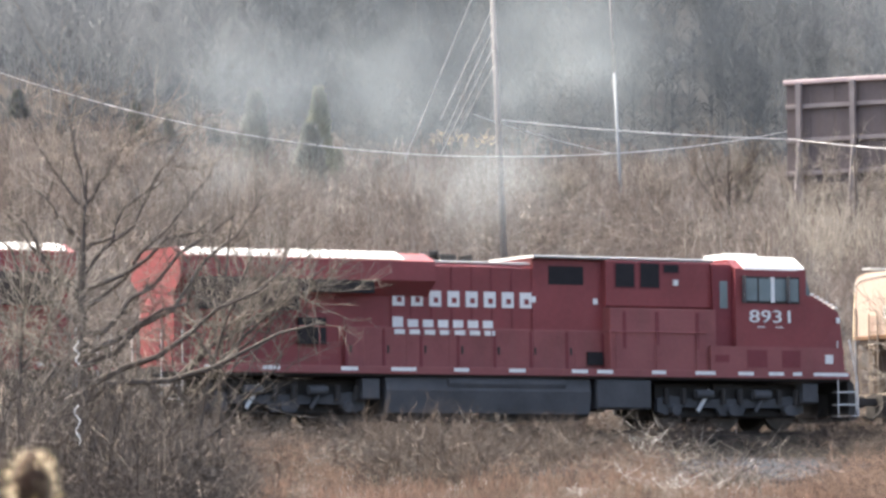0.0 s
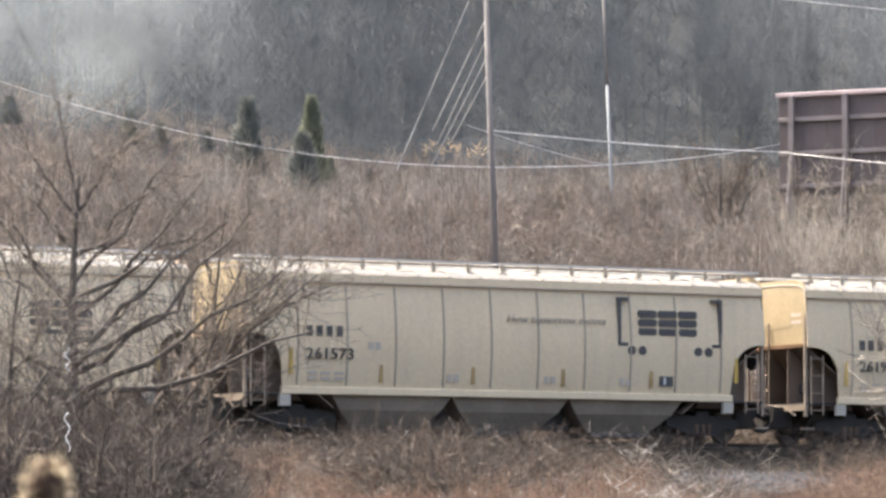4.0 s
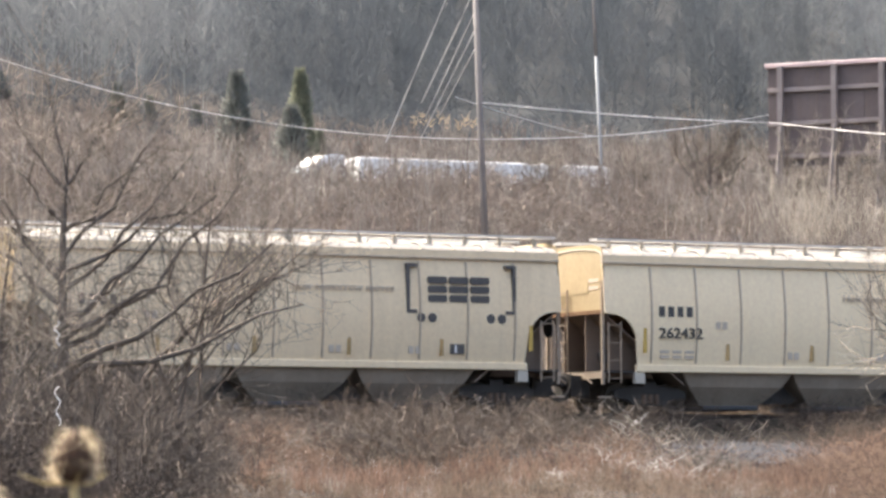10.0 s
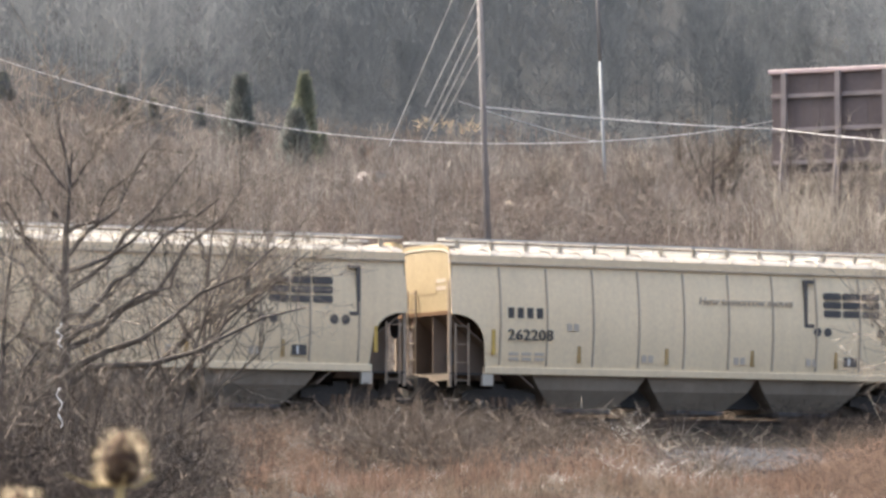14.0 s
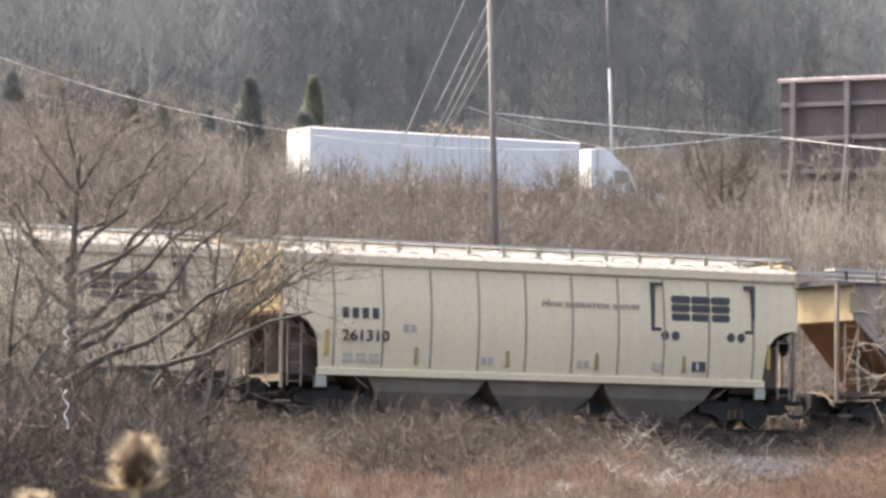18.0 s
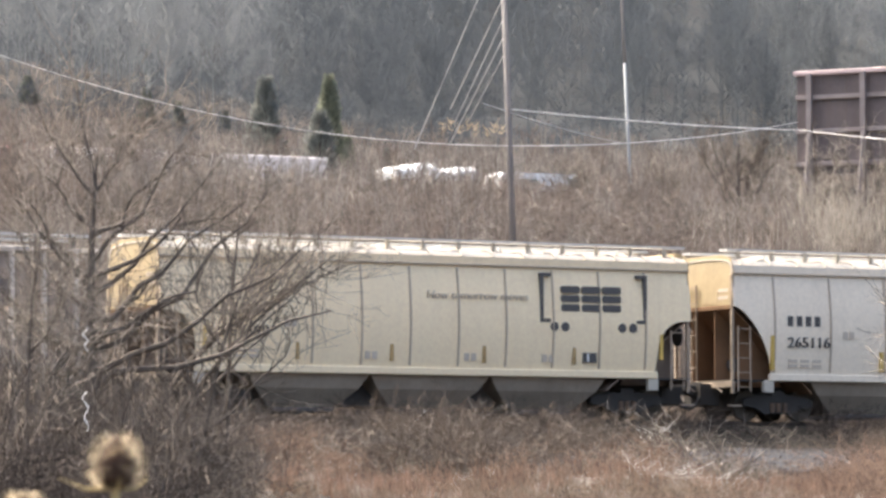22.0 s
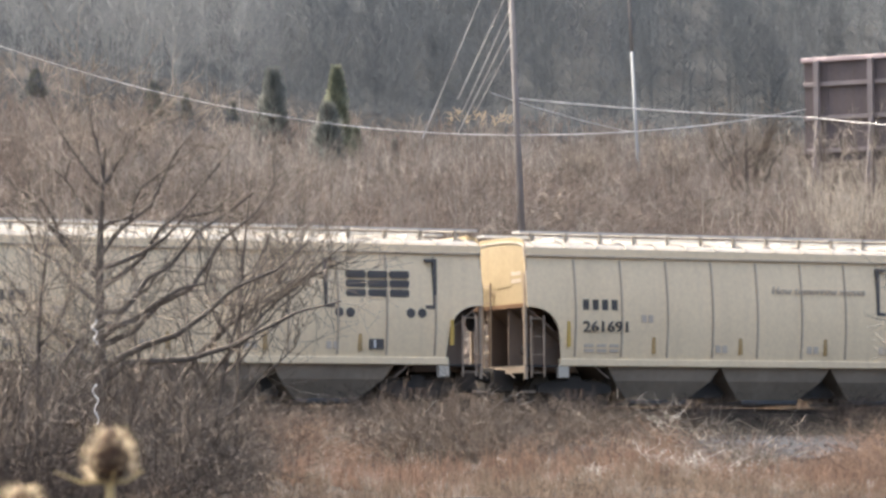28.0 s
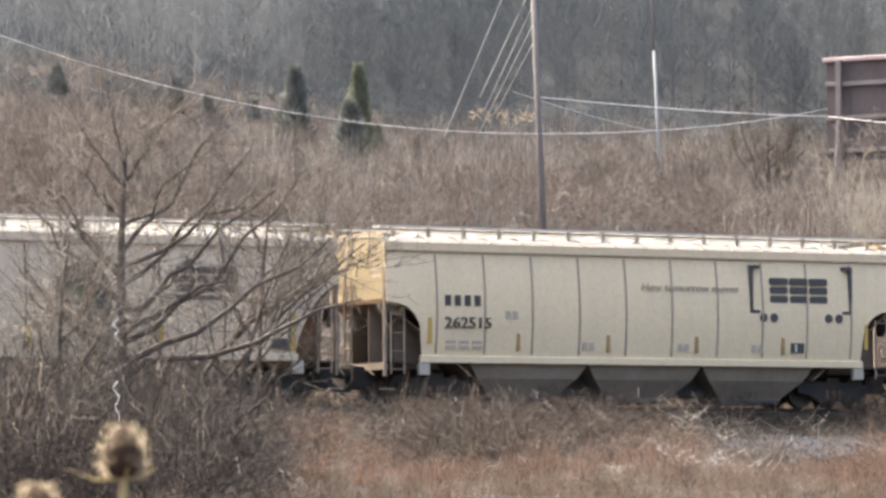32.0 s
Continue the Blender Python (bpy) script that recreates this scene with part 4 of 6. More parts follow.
            prof = [(-2.4, 0.5), (-2.4, 0.85), (-2.0, 0.95), (-1.2, 0.85), (1.2, 0.85), (2.0, 0.95), (2.4, 0.85), (2.4, 0.5), (2.1, 0.4), (1.75, 0.62), (0.5, 0.62), (0.35, 0.4), (-0.35, 0.4), (-0.5, 0.62), (-1.75, 0.62), (-2.1, 0.4)]
            part("bogie_frame", Shape().plate([(xc + a, b) for a, b in prof], *Y(1.0, 1.16)), GRIME, lo)
            for dx in (-1.85, 0, 1.85):
                part("axle_box", Shape().lathe([(sy * 1.1, 0.17), (sy * 1.3, 0.15)], "y", (xc + dx, 0, 0.55), 12), GRIME, lo)
            for dx in (-0.95, 0.95):
                part("damper", Shape().rod((xc + dx - 0.2, sy * 1.25, 0.5), (xc + dx + 0.2, sy * 1.25, 1.1), 0.06), GALV if dx < 0 else GRIME, lo)
    part("hood", Shape().box(-15.4, -8.0, -1.0, 1.0, 1.58, 4.46, 0.12), RED, lo)
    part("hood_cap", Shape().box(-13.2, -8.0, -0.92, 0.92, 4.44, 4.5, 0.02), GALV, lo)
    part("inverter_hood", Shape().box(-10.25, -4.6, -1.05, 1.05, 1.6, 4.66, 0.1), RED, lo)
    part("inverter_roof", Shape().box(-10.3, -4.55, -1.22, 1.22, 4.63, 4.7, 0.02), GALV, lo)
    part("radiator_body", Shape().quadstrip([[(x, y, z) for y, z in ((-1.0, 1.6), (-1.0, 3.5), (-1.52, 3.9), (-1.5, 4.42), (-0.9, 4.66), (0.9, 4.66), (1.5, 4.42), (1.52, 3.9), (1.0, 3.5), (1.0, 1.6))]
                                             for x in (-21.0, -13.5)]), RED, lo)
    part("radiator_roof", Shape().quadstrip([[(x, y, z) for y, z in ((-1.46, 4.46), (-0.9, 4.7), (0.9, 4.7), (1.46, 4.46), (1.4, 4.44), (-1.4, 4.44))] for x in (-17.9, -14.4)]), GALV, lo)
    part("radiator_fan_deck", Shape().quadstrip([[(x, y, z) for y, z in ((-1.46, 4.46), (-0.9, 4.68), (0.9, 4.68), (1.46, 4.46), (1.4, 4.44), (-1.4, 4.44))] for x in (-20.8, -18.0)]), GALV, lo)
    stack = part("exhaust_stack", Shape().box(-12.75, -12.25, -0.4, 0.4, 4.45, 4.72, 0.04), DARK, lo, "black exhaust stack")
    part("stack_hood", Shape().box(-13.0, -12.7, -0.25, 0.25, 4.6, 4.82, 0.04), DARK, stack)
    part("horn", Shape().lathe([(-12.1, 0.05), (-11.75, 0.11)], "x", (0, -0.3, 4.62), 10), DARK, lo)
    part("cab_body", Shape().quadstrip([[(x, y, z) for y, z in ((-1.5, 1.58), (-1.5, 4.45), (-1.1, 4.72), (1.1, 4.72), (1.5, 4.45), (1.5, 1.58))] for x in (-4.05, -1.75)]), RED_DARK, lo)
    # White on the cab roof puts the sun's brightness into the paint.
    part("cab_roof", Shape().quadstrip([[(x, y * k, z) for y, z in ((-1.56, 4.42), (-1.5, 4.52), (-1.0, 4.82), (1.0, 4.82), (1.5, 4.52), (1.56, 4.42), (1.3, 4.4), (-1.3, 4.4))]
                                        for x, k in ((-3.75, 1.0), (-2.0, 1.0), (-1.72, 0.97))]), WHITE, lo, "cab roof whitened for the sun on it")
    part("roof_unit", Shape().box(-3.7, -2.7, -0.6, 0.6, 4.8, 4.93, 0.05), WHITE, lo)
    for y in (-1.36, 1.3):
        part("door_recess_panel", Shape().box(-4.68, -4.0, y, y + 0.06, 1.6, 4.5), RED_DARK, lo)
        part("recess_window", Shape().box(-4.45, -4.2, y - 0.012, y + 0.072, 3.35, 4.1), GLASS_DARK, lo)
    part("recess_roof", Shape().box(-4.7, -3.7, -1.3, 1.3, 4.46, 4.6, 0.04), RED, lo)
    part("windshield", Shape().quadstrip([[(-1.76, y, 4.42), (-1.62, y, 4.42), (-1.42, y, 3.72), (-1.76, y, 3.6)] for y in (-1.35, 1.35)]), GLASS_DARK, lo)
    part("nose", Shape().quadstrip([[(-1.78, y * 1.02, 1.58), (-1.78, y, 3.76), (-1.4, y, 3.74), (-0.5, y * 0.9, 3.33), (-0.42, y * 0.9, 3.2), (-0.3, y * 0.95, 1.58)] for y in (-1.42, 1.42)]), RED, lo)
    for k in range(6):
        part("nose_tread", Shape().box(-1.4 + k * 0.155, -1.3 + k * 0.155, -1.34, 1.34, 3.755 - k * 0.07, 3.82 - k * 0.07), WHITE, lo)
    part("headlight", Shape().lathe([(-0.5, 0.1), (-0.38, 0.11)], "x", (0, -0.15, 3.0), 12), WHITE, lo)
    part("pilot", Shape().quadstrip([[(-0.3, y, 1.5), (-0.1, y, 1.3), (0.05, y, 0.35), (-0.25, y, 0.25)] for y in (-1.45, 1.45)]), DARK, lo)
    part("rear_pilot", Shape().box(-21.85, -21.5, -1.4, 1.4, 0.3, 1.4, 0.05), DARK, lo)
    part("hood_end_door", Shape().box(-21.03, -21.0, -0.4, 0.4, 1.7, 3.4), RED_DARK, lo)
    part("fuel_tank", Shape().quadstrip([[(x, y, z) for y, z in ((-1.4, 1.34), (-1.48, 1.0), (-1.4, 0.4), (-1.1, 0.25), (1.1, 0.25), (1.4, 0.4), (1.48, 1.0), (1.4, 1.34))] for x in (-15.0, -8.7)]), GRIME, lo)
    for xc in (-4.0, -17.9):
        tr = part("bogie_transom", Shape().box(-0.5, 0.5, -1.05, 1.05, 0.7, 1.3, 0.04), DARK, lo, at=(xc, 0, 0))
        part("bogie_gear", Shape().box(-2.3, 2.3, -0.9, 0.9, 0.35, 1.3, 0.06), DARK, lo, at=(xc, 0, 0))
        for dx in (-1.85, 0, 1.85):
            part("wheelset", BIGSET, WHEEL, tr, at=(dx, 0, 0.53))
    coupler(lo, -0.1, 1)
    coupler(lo, -21.7, -1)
    for y in (-1.46, 1.46):
        part("grab_rail", Shape().path([(-0.24, y, 2.55), (-0.12, y, 2.0), (0.02, y, 1.4), (0.05, y, 0.4)], [0.022] * 4, 6), WHITE, lo, "white grab rail")
    hose = Shape()
    for y in (-0.5, 0.45):
        hose.path([(-0.05, y, 1.1), (0.15, y, 0.8), (0.35, y * 0.9, 0.6), (0.5, y * 0.8, 0.75)], [0.03] * 4, 6)
    part("air_hose", hose, DARK, lo)
    return lo


# ---- vegetation ----
def shrub_stems(rng, height, spread, stems, forks, lean=0.0):
    """A bare shrub at the origin: stems that fork twice. Returns starts, ends and thickness."""
    A, B, R = [], [], []
    for _ in range(stems):
        az = rng.uniform(0, 2 * math.pi)
        out = spread * rng.uniform(0.15, 1.0)
        top = np.array([math.cos(az) * out + lean, math.sin(az) * out, height * rng.uniform(0.6, 1.0)])
        base = np.array([math.cos(az) * 0.12, math.sin(az) * 0.12, -0.1]) * 1.0
        mid = base * 0.45 + top * 0.55 + rng.normal(size=3) * 0.05 * height
        A += [base, mid]
        B += [mid, top]
        R += [1.0, 0.7]
        for _ in range(forks):
            f = rng.uniform(0.25, 1.0)
            s = mid * (1 - f) + top * f if rng.random() < 0.6 else base * (1 - f) + mid * f
            d = rng.normal(size=3) * 0.5
            d[2] = abs(d[2]) * 0.7 + 0.55
            e = s + d / np.linalg.norm(d) * height * rng.uniform(0.12, 0.34)
            A.append(s)
            B.append(e)
            R.append(0.5)
    return np.array(A), np.array(B), np.array(R)


def tangle_stems(rng, stems, forks):
    """A low tangle: arching stems with forks in all directions, about one metre high."""
    A, B, R = [], [], []
    for _ in range(stems):
        az = rng.uniform(0, 2 * math.pi)
        p = np.array([rng.normal() * 0.15, rng.normal() * 0.15, -0.05])
        d = np.array([math.cos(az) * 0.5, math.sin(az) * 0.5, 1.0])
        run_ = []
        ln = rng.uniform(0.7, 1.25)
        for i in range(5):
            d = d + np.array([math.cos(az) * 0.16, math.sin(az) * 0.16, -0.13]) + rng.normal(size=3) * 0.14
            e = p + d / np.linalg.norm(d) * ln / 5
            A.append(p), B.append(e), R.append(1.0 - 0.14 * i)
            run_.append((p, e))
            p = e
        for _ in range(forks):
            a, b = run_[rng.integers(1, 5)]
            s_ = a + (b - a) * rng.random()
            e = s_ + (rng.normal(size=3) * 0.16 + np.array([0, 0, 0.06]))
            A.append(s_), B.append(e), R.append(0.5)
            g = s_ + (e - s_) * 0.6
            A.append(g), B.append(g + rng.normal(size=3) * 0.08), R.append(0.4)
    return np.array(A), np.array(B), np.array(R)


def scatter(name, places, sizes, kinds, material, label, category, seed, thick=0.012, kind="stuff", tilt=0.0, flat=True):
    """Shrubs of several kinds at many places, as one thing that nobody could count."""
    rng = np.random.default_rng(seed)
    A, B, R = [], [], []
    pick = rng.integers(0, len(kinds), len(places))
    for k, (a, b, r) in enumerate(kinds):
        idx = np.nonzero(pick == k)[0]
        if not len(idx):
            continue
        q = rng.uniform(0, 2 * math.pi, len(idx))
        c, s = np.cos(q), np.sin(q)
        sz = sizes[idx]
        for pts, dst in ((a, A), (b, B)):
            x = c[:, None] * pts[:, 0] - s[:, None] * pts[:, 1] + tilt * pts[:, 2]
            y = s[:, None] * pts[:, 0] + c[:, None] * pts[:, 1]
            o = np.stack([x, y, np.broadcast_to(pts[:, 2], x.shape)], -1) * sz[:, None, None] + places[idx][:, None, :]
            dst.append(o.reshape(-1, 3))
        R.append((np.broadcast_to(r, (len(idx), len(r))) * thick * sz[:, None] ** 0.5).ravel())
    v, f = spikes(np.concatenate(A), np.concatenate(B), np.concatenate(R), rng, flat=flat)
    ob = triangles(name, v, material, f)
    return tagged(ob, label, category, kind=kind)


def field(rng, n, u0, u1, q0, q1):
    u, q = rng.uniform(u0, u1, n), rng.uniform(q0, q1, n)
    x, y = u * CA - q * SA, NEAR + u * SA + q * CA
    return np.stack([x, y, ground_z(x, y)], -1), u, q


def in_view(p, margin=90):
    """Places inside the wedge that the camera sweeps."""
    px = 784 + p[:, 0] / p[:, 1] * 8100
    return (px > -200 - margin) & (px < 1640 + margin)


def make_brush():
    rng = np.random.default_rng(11)
    upright = [shrub_stems(rng, 1.0, 0.28, 7, 6) for _ in range(5)]
    bushy = [shrub_stems(rng, 1.0, 0.55, 9, 7) for _ in range(5)]
    grass = [shrub_stems(rng, 1.0, 0.6, 16, 1) for _ in range(4)]
    tangle = [tangle_stems(rng, 7, 4) for _ in range(6)]
    mat_of_weeds = [tangle_stems(rng, 5, 2) for _ in range(6)]
    mound = [tangle_stems(rng, 12, 5) for _ in range(6)]
    # slope behind the railway up to the road
    p, u, q = field(rng, 17500, -70, 90, 12, 97)
    ok = in_view(p) & (q + rng.normal(size=len(q)) * 8 > 22)
    p, u, q = p[ok], u[ok], q[ok]
    size = rng.uniform(0.9, 2.7, len(p)) * np.interp(q, [60, 90], [1.0, 1.35]) * np.where(q > 72, np.interp(784 + p[:, 0] / p[:, 1] * 8100, [330, 480], [1.5, 1.0]), 1.0) * (0.85 + 0.25 * np.sin(u * 0.35) * np.sin(q * 0.2 + u * 0.13))
    half = rng.random(len(p)) < np.interp(q, [16, 34], [0.05, 0.25]) * (0.7 + 0.5 * np.sin(u * 0.21 + 1.7 * np.sin(q * 0.11)))
    scatter("brush_field", p[half], size[half], upright, BRUSH, "tan winter brush on the railway slope", "brush", 21, 0.02)
    scatter("brush_thicket", p[~half], size[~half], tangle + bushy[:2], BRUSH_RED, "reddish-brown bare thicket on the slope", "brush", 22, 0.018)
    p, u, q = field(rng, 620, -70, 90, 12, 97)
    p = p[in_view(p)]
    scatter("bank_shrubs", p, rng.uniform(1.8, 4.2, len(p)), mound, TWIG, "grey leafless shrubs on the railway bank", "shrubs", 34, 0.012)
    p, u, q = field(rng, 800, -70, 90, 12, 97)
    p = p[in_view(p)]
    scatter("dark_shrubs", p, rng.uniform(1.6, 3.6, len(p)), mound, DEEP_TWIG, "dark leafless shrubs on the railway bank", "shrubs", 35, 0.013)
    # two belts of dark scrub, added to darken the gaps under the wagons
    p, u, q = field(rng, 1500, -40, 50, 5.0, 8.5)
    p = p[in_view(p)]
    scatter("ditch_scrub", p, rng.uniform(1.7, 2.9, len(p)), mat_of_weeds, DEEP_TWIG, "dark scrub added in the ditch behind the track", "scrub", 53, 0.018)
    p, u, q = field(rng, 2000, -50, 60, 5.5, 21)
    p = p[in_view(p)]
    scatter("bank_foot_scrub", p, rng.uniform(0.7, 1.7, len(p)), mat_of_weeds, DEEP_TWIG, "dark low scrub at the foot of the bank", "scrub", 36, 0.014)
    # beyond the road
    p, u, q = field(rng, 9000, -60, 190, 126, 235)
    rise = 970 - (p[:, 2] - 1.7) / p[:, 1] * 8100
    ok = in_view(p) & (rise + rng.normal(size=len(p)) * 8 > np.interp(p[:, 0] / p[:, 1] * 8100 + 784, [0, 600, 1568], [262, 292, 305]))
    p, u, q = p[ok], u[ok], q[ok]
    size = rng.uniform(1.2, 3.2, len(p))
    px = 784 + p[:, 0] / p[:, 1] * 8100
    half = rng.random(len(p)) < 0.6
    scatter("far_brush", p[half], size[half], upright, BRUSH, "tan winter brush beyond the road", "brush", 23, 0.03)
    scatter("far_thicket", p[~half], size[~half], bushy, BRUSH_RED, "reddish bare thicket beyond the road", "brush", 24, 0.028)
    # weeds between the camera and the track
    p, u, q = field(rng, 13000, -58, 40, -56, -15.5)
    ok = in_view(p) & (np.sin(u * 0.9 + q * 0.3) + np.sin(q * 0.7 - u * 0.4) + rng.normal(size=len(u)) * 0.8 > -0.7)
    p, q = p[ok], q[ok]
    size = rng.uniform(0.16, 0.5, len(p)) * np.interp(q, [-56, -35, -25, -15], [1.2, 1.1, 0.6, 0.35])
    scatter("dead_grass", p, size * 1.2, grass[:2] + mat_of_weeds * 2, STRAW, "pale dead grass below the track", "grass", 25, 0.011)
    p, u, q = field(rng, 3400, -37, 0, -46, -24)
    p = p[in_view(p)]
    scatter("near_grass", p, rng.uniform(0.25, 0.5, len(p)), grass[:2] + mat_of_weeds, STRAW, "tan dead grass in the hollow", "grass", 59, 0.011)
    p, u, q = field(rng, 4200, -40, 30, -44, -15)
    p = p[in_view(p) & (np.sin(u * 1.9 + 2 * np.sin(q * 0.6)) + np.sin(q * 1.1 - u * 0.7) + rng.normal(size=len(u)) * 0.4 > 0.9)]
    scatter("pale_tufts", p, rng.uniform(0.18, 0.5, len(p)), grass[:2], CANE, "pale straw tufts among the dead weeds", "grass", 60, 0.010)
    p, u, q = field(rng, 3600, -40, 30, -40, -15)
    p = p[in_view(p) & (np.sin(u * 1.4 - 2 * np.sin(q * 0.5)) + np.sin(q * 0.9 + u * 0.8) + rng.normal(size=len(u)) * 0.4 > 0.8)]
    scatter("dark_tufts", p, rng.uniform(0.25, 0.6, len(p)), mat_of_weeds, DEEP_TWIG, "dark dead tufts among the weeds", "weeds", 61, 0.011)
    # clumps by bearing along the picture, with their height and share of russet
    def clumps(name, spec, kinds, material, label, category, seed, thick):
        P, S = [], []
        for px, half, d0, d1, n, s0, s1 in spec:
            x = rng.uniform(px - half * 1.3, px + half * 1.3, n)
            d = rng.uniform(d0, d1, n)
            xx = (x - 784) / 8100 * d
            P.append(np.stack([xx, d, ground_z(xx, d)], -1))
            S.append(rng.uniform(s0 * 0.5, s1, n))
        scatter(name, np.concatenate(P), np.concatenate(S), kinds, material, label, category, seed, thick)

    clumps("russet_weeds", ((420, 90, 99, 105, 160, 0.9, 1.5), (560, 120, 92, 100, 150, 0.3, 0.6), (300, 120, 90, 98, 160, 0.5, 1.0), (900, 160, 88, 97, 200, 0.3, 0.6), (1040, 50, 100, 104, 60, 0.7, 1.3),
                            (1200, 160, 88, 97, 260, 0.3, 0.7), (1510, 90, 92, 102, 300, 0.8, 1.8), (1380, 90, 92, 101, 180, 0.5, 1.0), (700, 120, 87, 95, 160, 0.3, 0.6), (1640, 120, 86, 104, 300, 0.8, 1.6)),
           tangle + mat_of_weeds, RUSSET, "russet dead weeds beside the gravel", "weeds", 26, 0.009)
    clumps("lane_scrub", ((690, 80, 100, 106, 130, 1.4, 2.6), (500, 90, 103, 108, 60, 1.0, 1.9), (330, 110, 104, 112, 50, 1.0, 1.8), (130, 200, 100, 112, 130, 1.2, 2.1)),
           tangle, THICKET, "grey-brown leafless scrub before the gravel", "scrub", 39, 0.011)
    clumps("trackside_scrub", tuple((60 + 150 * k, 130, 121.5 + k * 1.38, 126 + k * 1.38, 110, 1.0, 1.9) for k in range(11)) + tuple((-60 + 75 * k, 60, 110.2 + k * 0.69, 112.6 + k * 0.69, 46, 0.6, 1.7) for k in range(7)),
           tangle, DEEP_TWIG, "grey-brown leafless scrub beside the track", "scrub", 27, 0.011)
    # low weeds at the foot of the ballast, with bare stretches between
    spec, dark_spec = [], []
    for _ in range(150):
        px = rng.uniform(-60, 1660)
        d = 110.5 + (px - 400) * 0.0092 + rng.uniform(0, 5.5)
        n = int(rng.integers(3, 9))
        low_ = 0.45 if 1120 < px < 1380 else 1.0
        (dark_spec if rng.random() < 0.55 else spec).append((px, rng.uniform(10, 40), d, d + 0.8, n, 0.4, rng.uniform(0.6, 1.35) * low_))
    clumps("ballast_weeds", spec, tangle + mat_of_weeds, WEED, "brown dead weeds at the foot of the ballast", "weeds", 50, 0.011)
    clumps("ballast_scrub", dark_spec, tangle + mat_of_weeds, DEEP_TWIG, "dark dead weeds at the foot of the ballast", "weeds", 54, 0.011)
    clumps("tall_weeds", ((690, 90, 99, 106, 70, 1.4, 2.5), (600, 40, 103, 107, 20, 1.2, 1.9), (840, 60, 102, 106, 22, 1.0, 1.7)),
           upright + tangle[:2], WEED, "thin grey-brown weeds before the gravel", "weeds", 55, 0.010)
    clumps("verge_weeds", ((640, 80, 110, 115, 36, 1.2, 2.1), (800, 90, 111, 116, 42, 1.2, 2.2), (960, 90, 112.5, 117, 38, 1.1, 2.0), (1060, 50, 114, 118, 12, 0.9, 1.6), (1430, 50, 117, 121, 16, 1.0, 1.8), (1570, 80, 118, 122, 40, 1.3, 2.1), (420, 90, 108, 113, 36, 1.1, 2.0)),
           tangle, WEED, "brown tangled weeds on the verge of the track", "weeds", 56, 0.0085)
    clumps("verge_scrub", ((880, 75, 112, 116, 34, 1.1, 2.1), (700, 60, 111, 115, 14, 1.0, 1.9), (1330, 40, 118, 121, 8, 0.6, 1.2), (520, 50, 109, 113, 20, 1.1, 1.9)),
           tangle, DEEP_TWIG, "dark tangled scrub on the verge of the track", "scrub", 57, 0.0095)
    # near-black weeds added to deepen the shade on the ballast shoulder
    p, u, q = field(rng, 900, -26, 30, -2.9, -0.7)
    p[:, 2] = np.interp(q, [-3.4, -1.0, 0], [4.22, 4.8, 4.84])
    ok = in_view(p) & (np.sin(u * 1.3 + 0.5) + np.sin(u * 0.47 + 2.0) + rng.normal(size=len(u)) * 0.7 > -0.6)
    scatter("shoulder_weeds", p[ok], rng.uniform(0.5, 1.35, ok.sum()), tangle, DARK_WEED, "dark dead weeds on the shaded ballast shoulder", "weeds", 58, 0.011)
    clumps("orange_bush", ((440, 62, 105.5, 108, 60, 0.7, 1.35), (395, 40, 105, 107, 26, 0.6, 1.1), (1090, 55, 106, 110, 46, 0.6, 1.1), (1480, 45, 100, 104, 60, 0.9, 1.9), (1550, 45, 100, 104, 60, 1.0, 2.1), (740, 40, 104, 106, 24, 0.8, 1.5)),
           tangle, ORANGE, "orange-brown leafless bush in the weeds", "bushes", 51, 0.012)
    clumps("lane_grass", ((520, 110, 94, 101, 46, 0.35, 0.8), (860, 130, 93, 101, 60, 0.35, 0.7), (1010, 60, 98, 106, 34, 0.4, 0.8), (1330, 90, 94, 102, 50, 0.4, 0.8), (1240, 220, 88, 97, 150, 0.4, 0.8), (640, 200, 86, 95, 130, 0.35, 0.75)),
           grass, ORANGE, "orange-tan dead grass beside the gravel", "grass", 52, 0.012)
    # single bushes along the gravel and in the weeds, in four tones
    bush = [[], [], [], []]
    for _ in range(44):
        px, d = rng.uniform(-80, 1680), rng.uniform(99, 106)
        bush[rng.choice((0, 1, 2, 2, 3))].append((px, rng.uniform(10, 34), d, d + 0.8, int(rng.integers(4, 10)), 1.0, rng.uniform(1.1, 2.2)))
    for _ in range(9):
        px = rng.uniform(-80, 1680)
        d = 117.0 + (px - 784) * 0.0092 + rng.uniform(-1.5, 1.0)
        bush[rng.choice((1, 2, 3))].append((px, rng.uniform(12, 30), d, d + 0.8, int(rng.integers(5, 10)), 1.0, rng.uniform(1.3, 2.2)))
    for _ in range(210):
        px, d = rng.uniform(-80, 1680), rng.uniform(96, 104)
        bush[rng.choice((0, 1, 2, 2, 3))].append((px, rng.uniform(12, 50), d, d + 1.0, int(rng.integers(4, 9)), 0.4, rng.uniform(0.45, 0.85)))
    for spec, m_, word in zip(bush, (DEEP_TWIG, TWIG, RUSSET, BRUSH), ("dark", "grey", "russet", "tan")):
        clumps("weed_bush", spec, tangle + mat_of_weeds, m_, word + " leafless bushes along the gravel", "bushes", 40 + len(word), 0.0125)
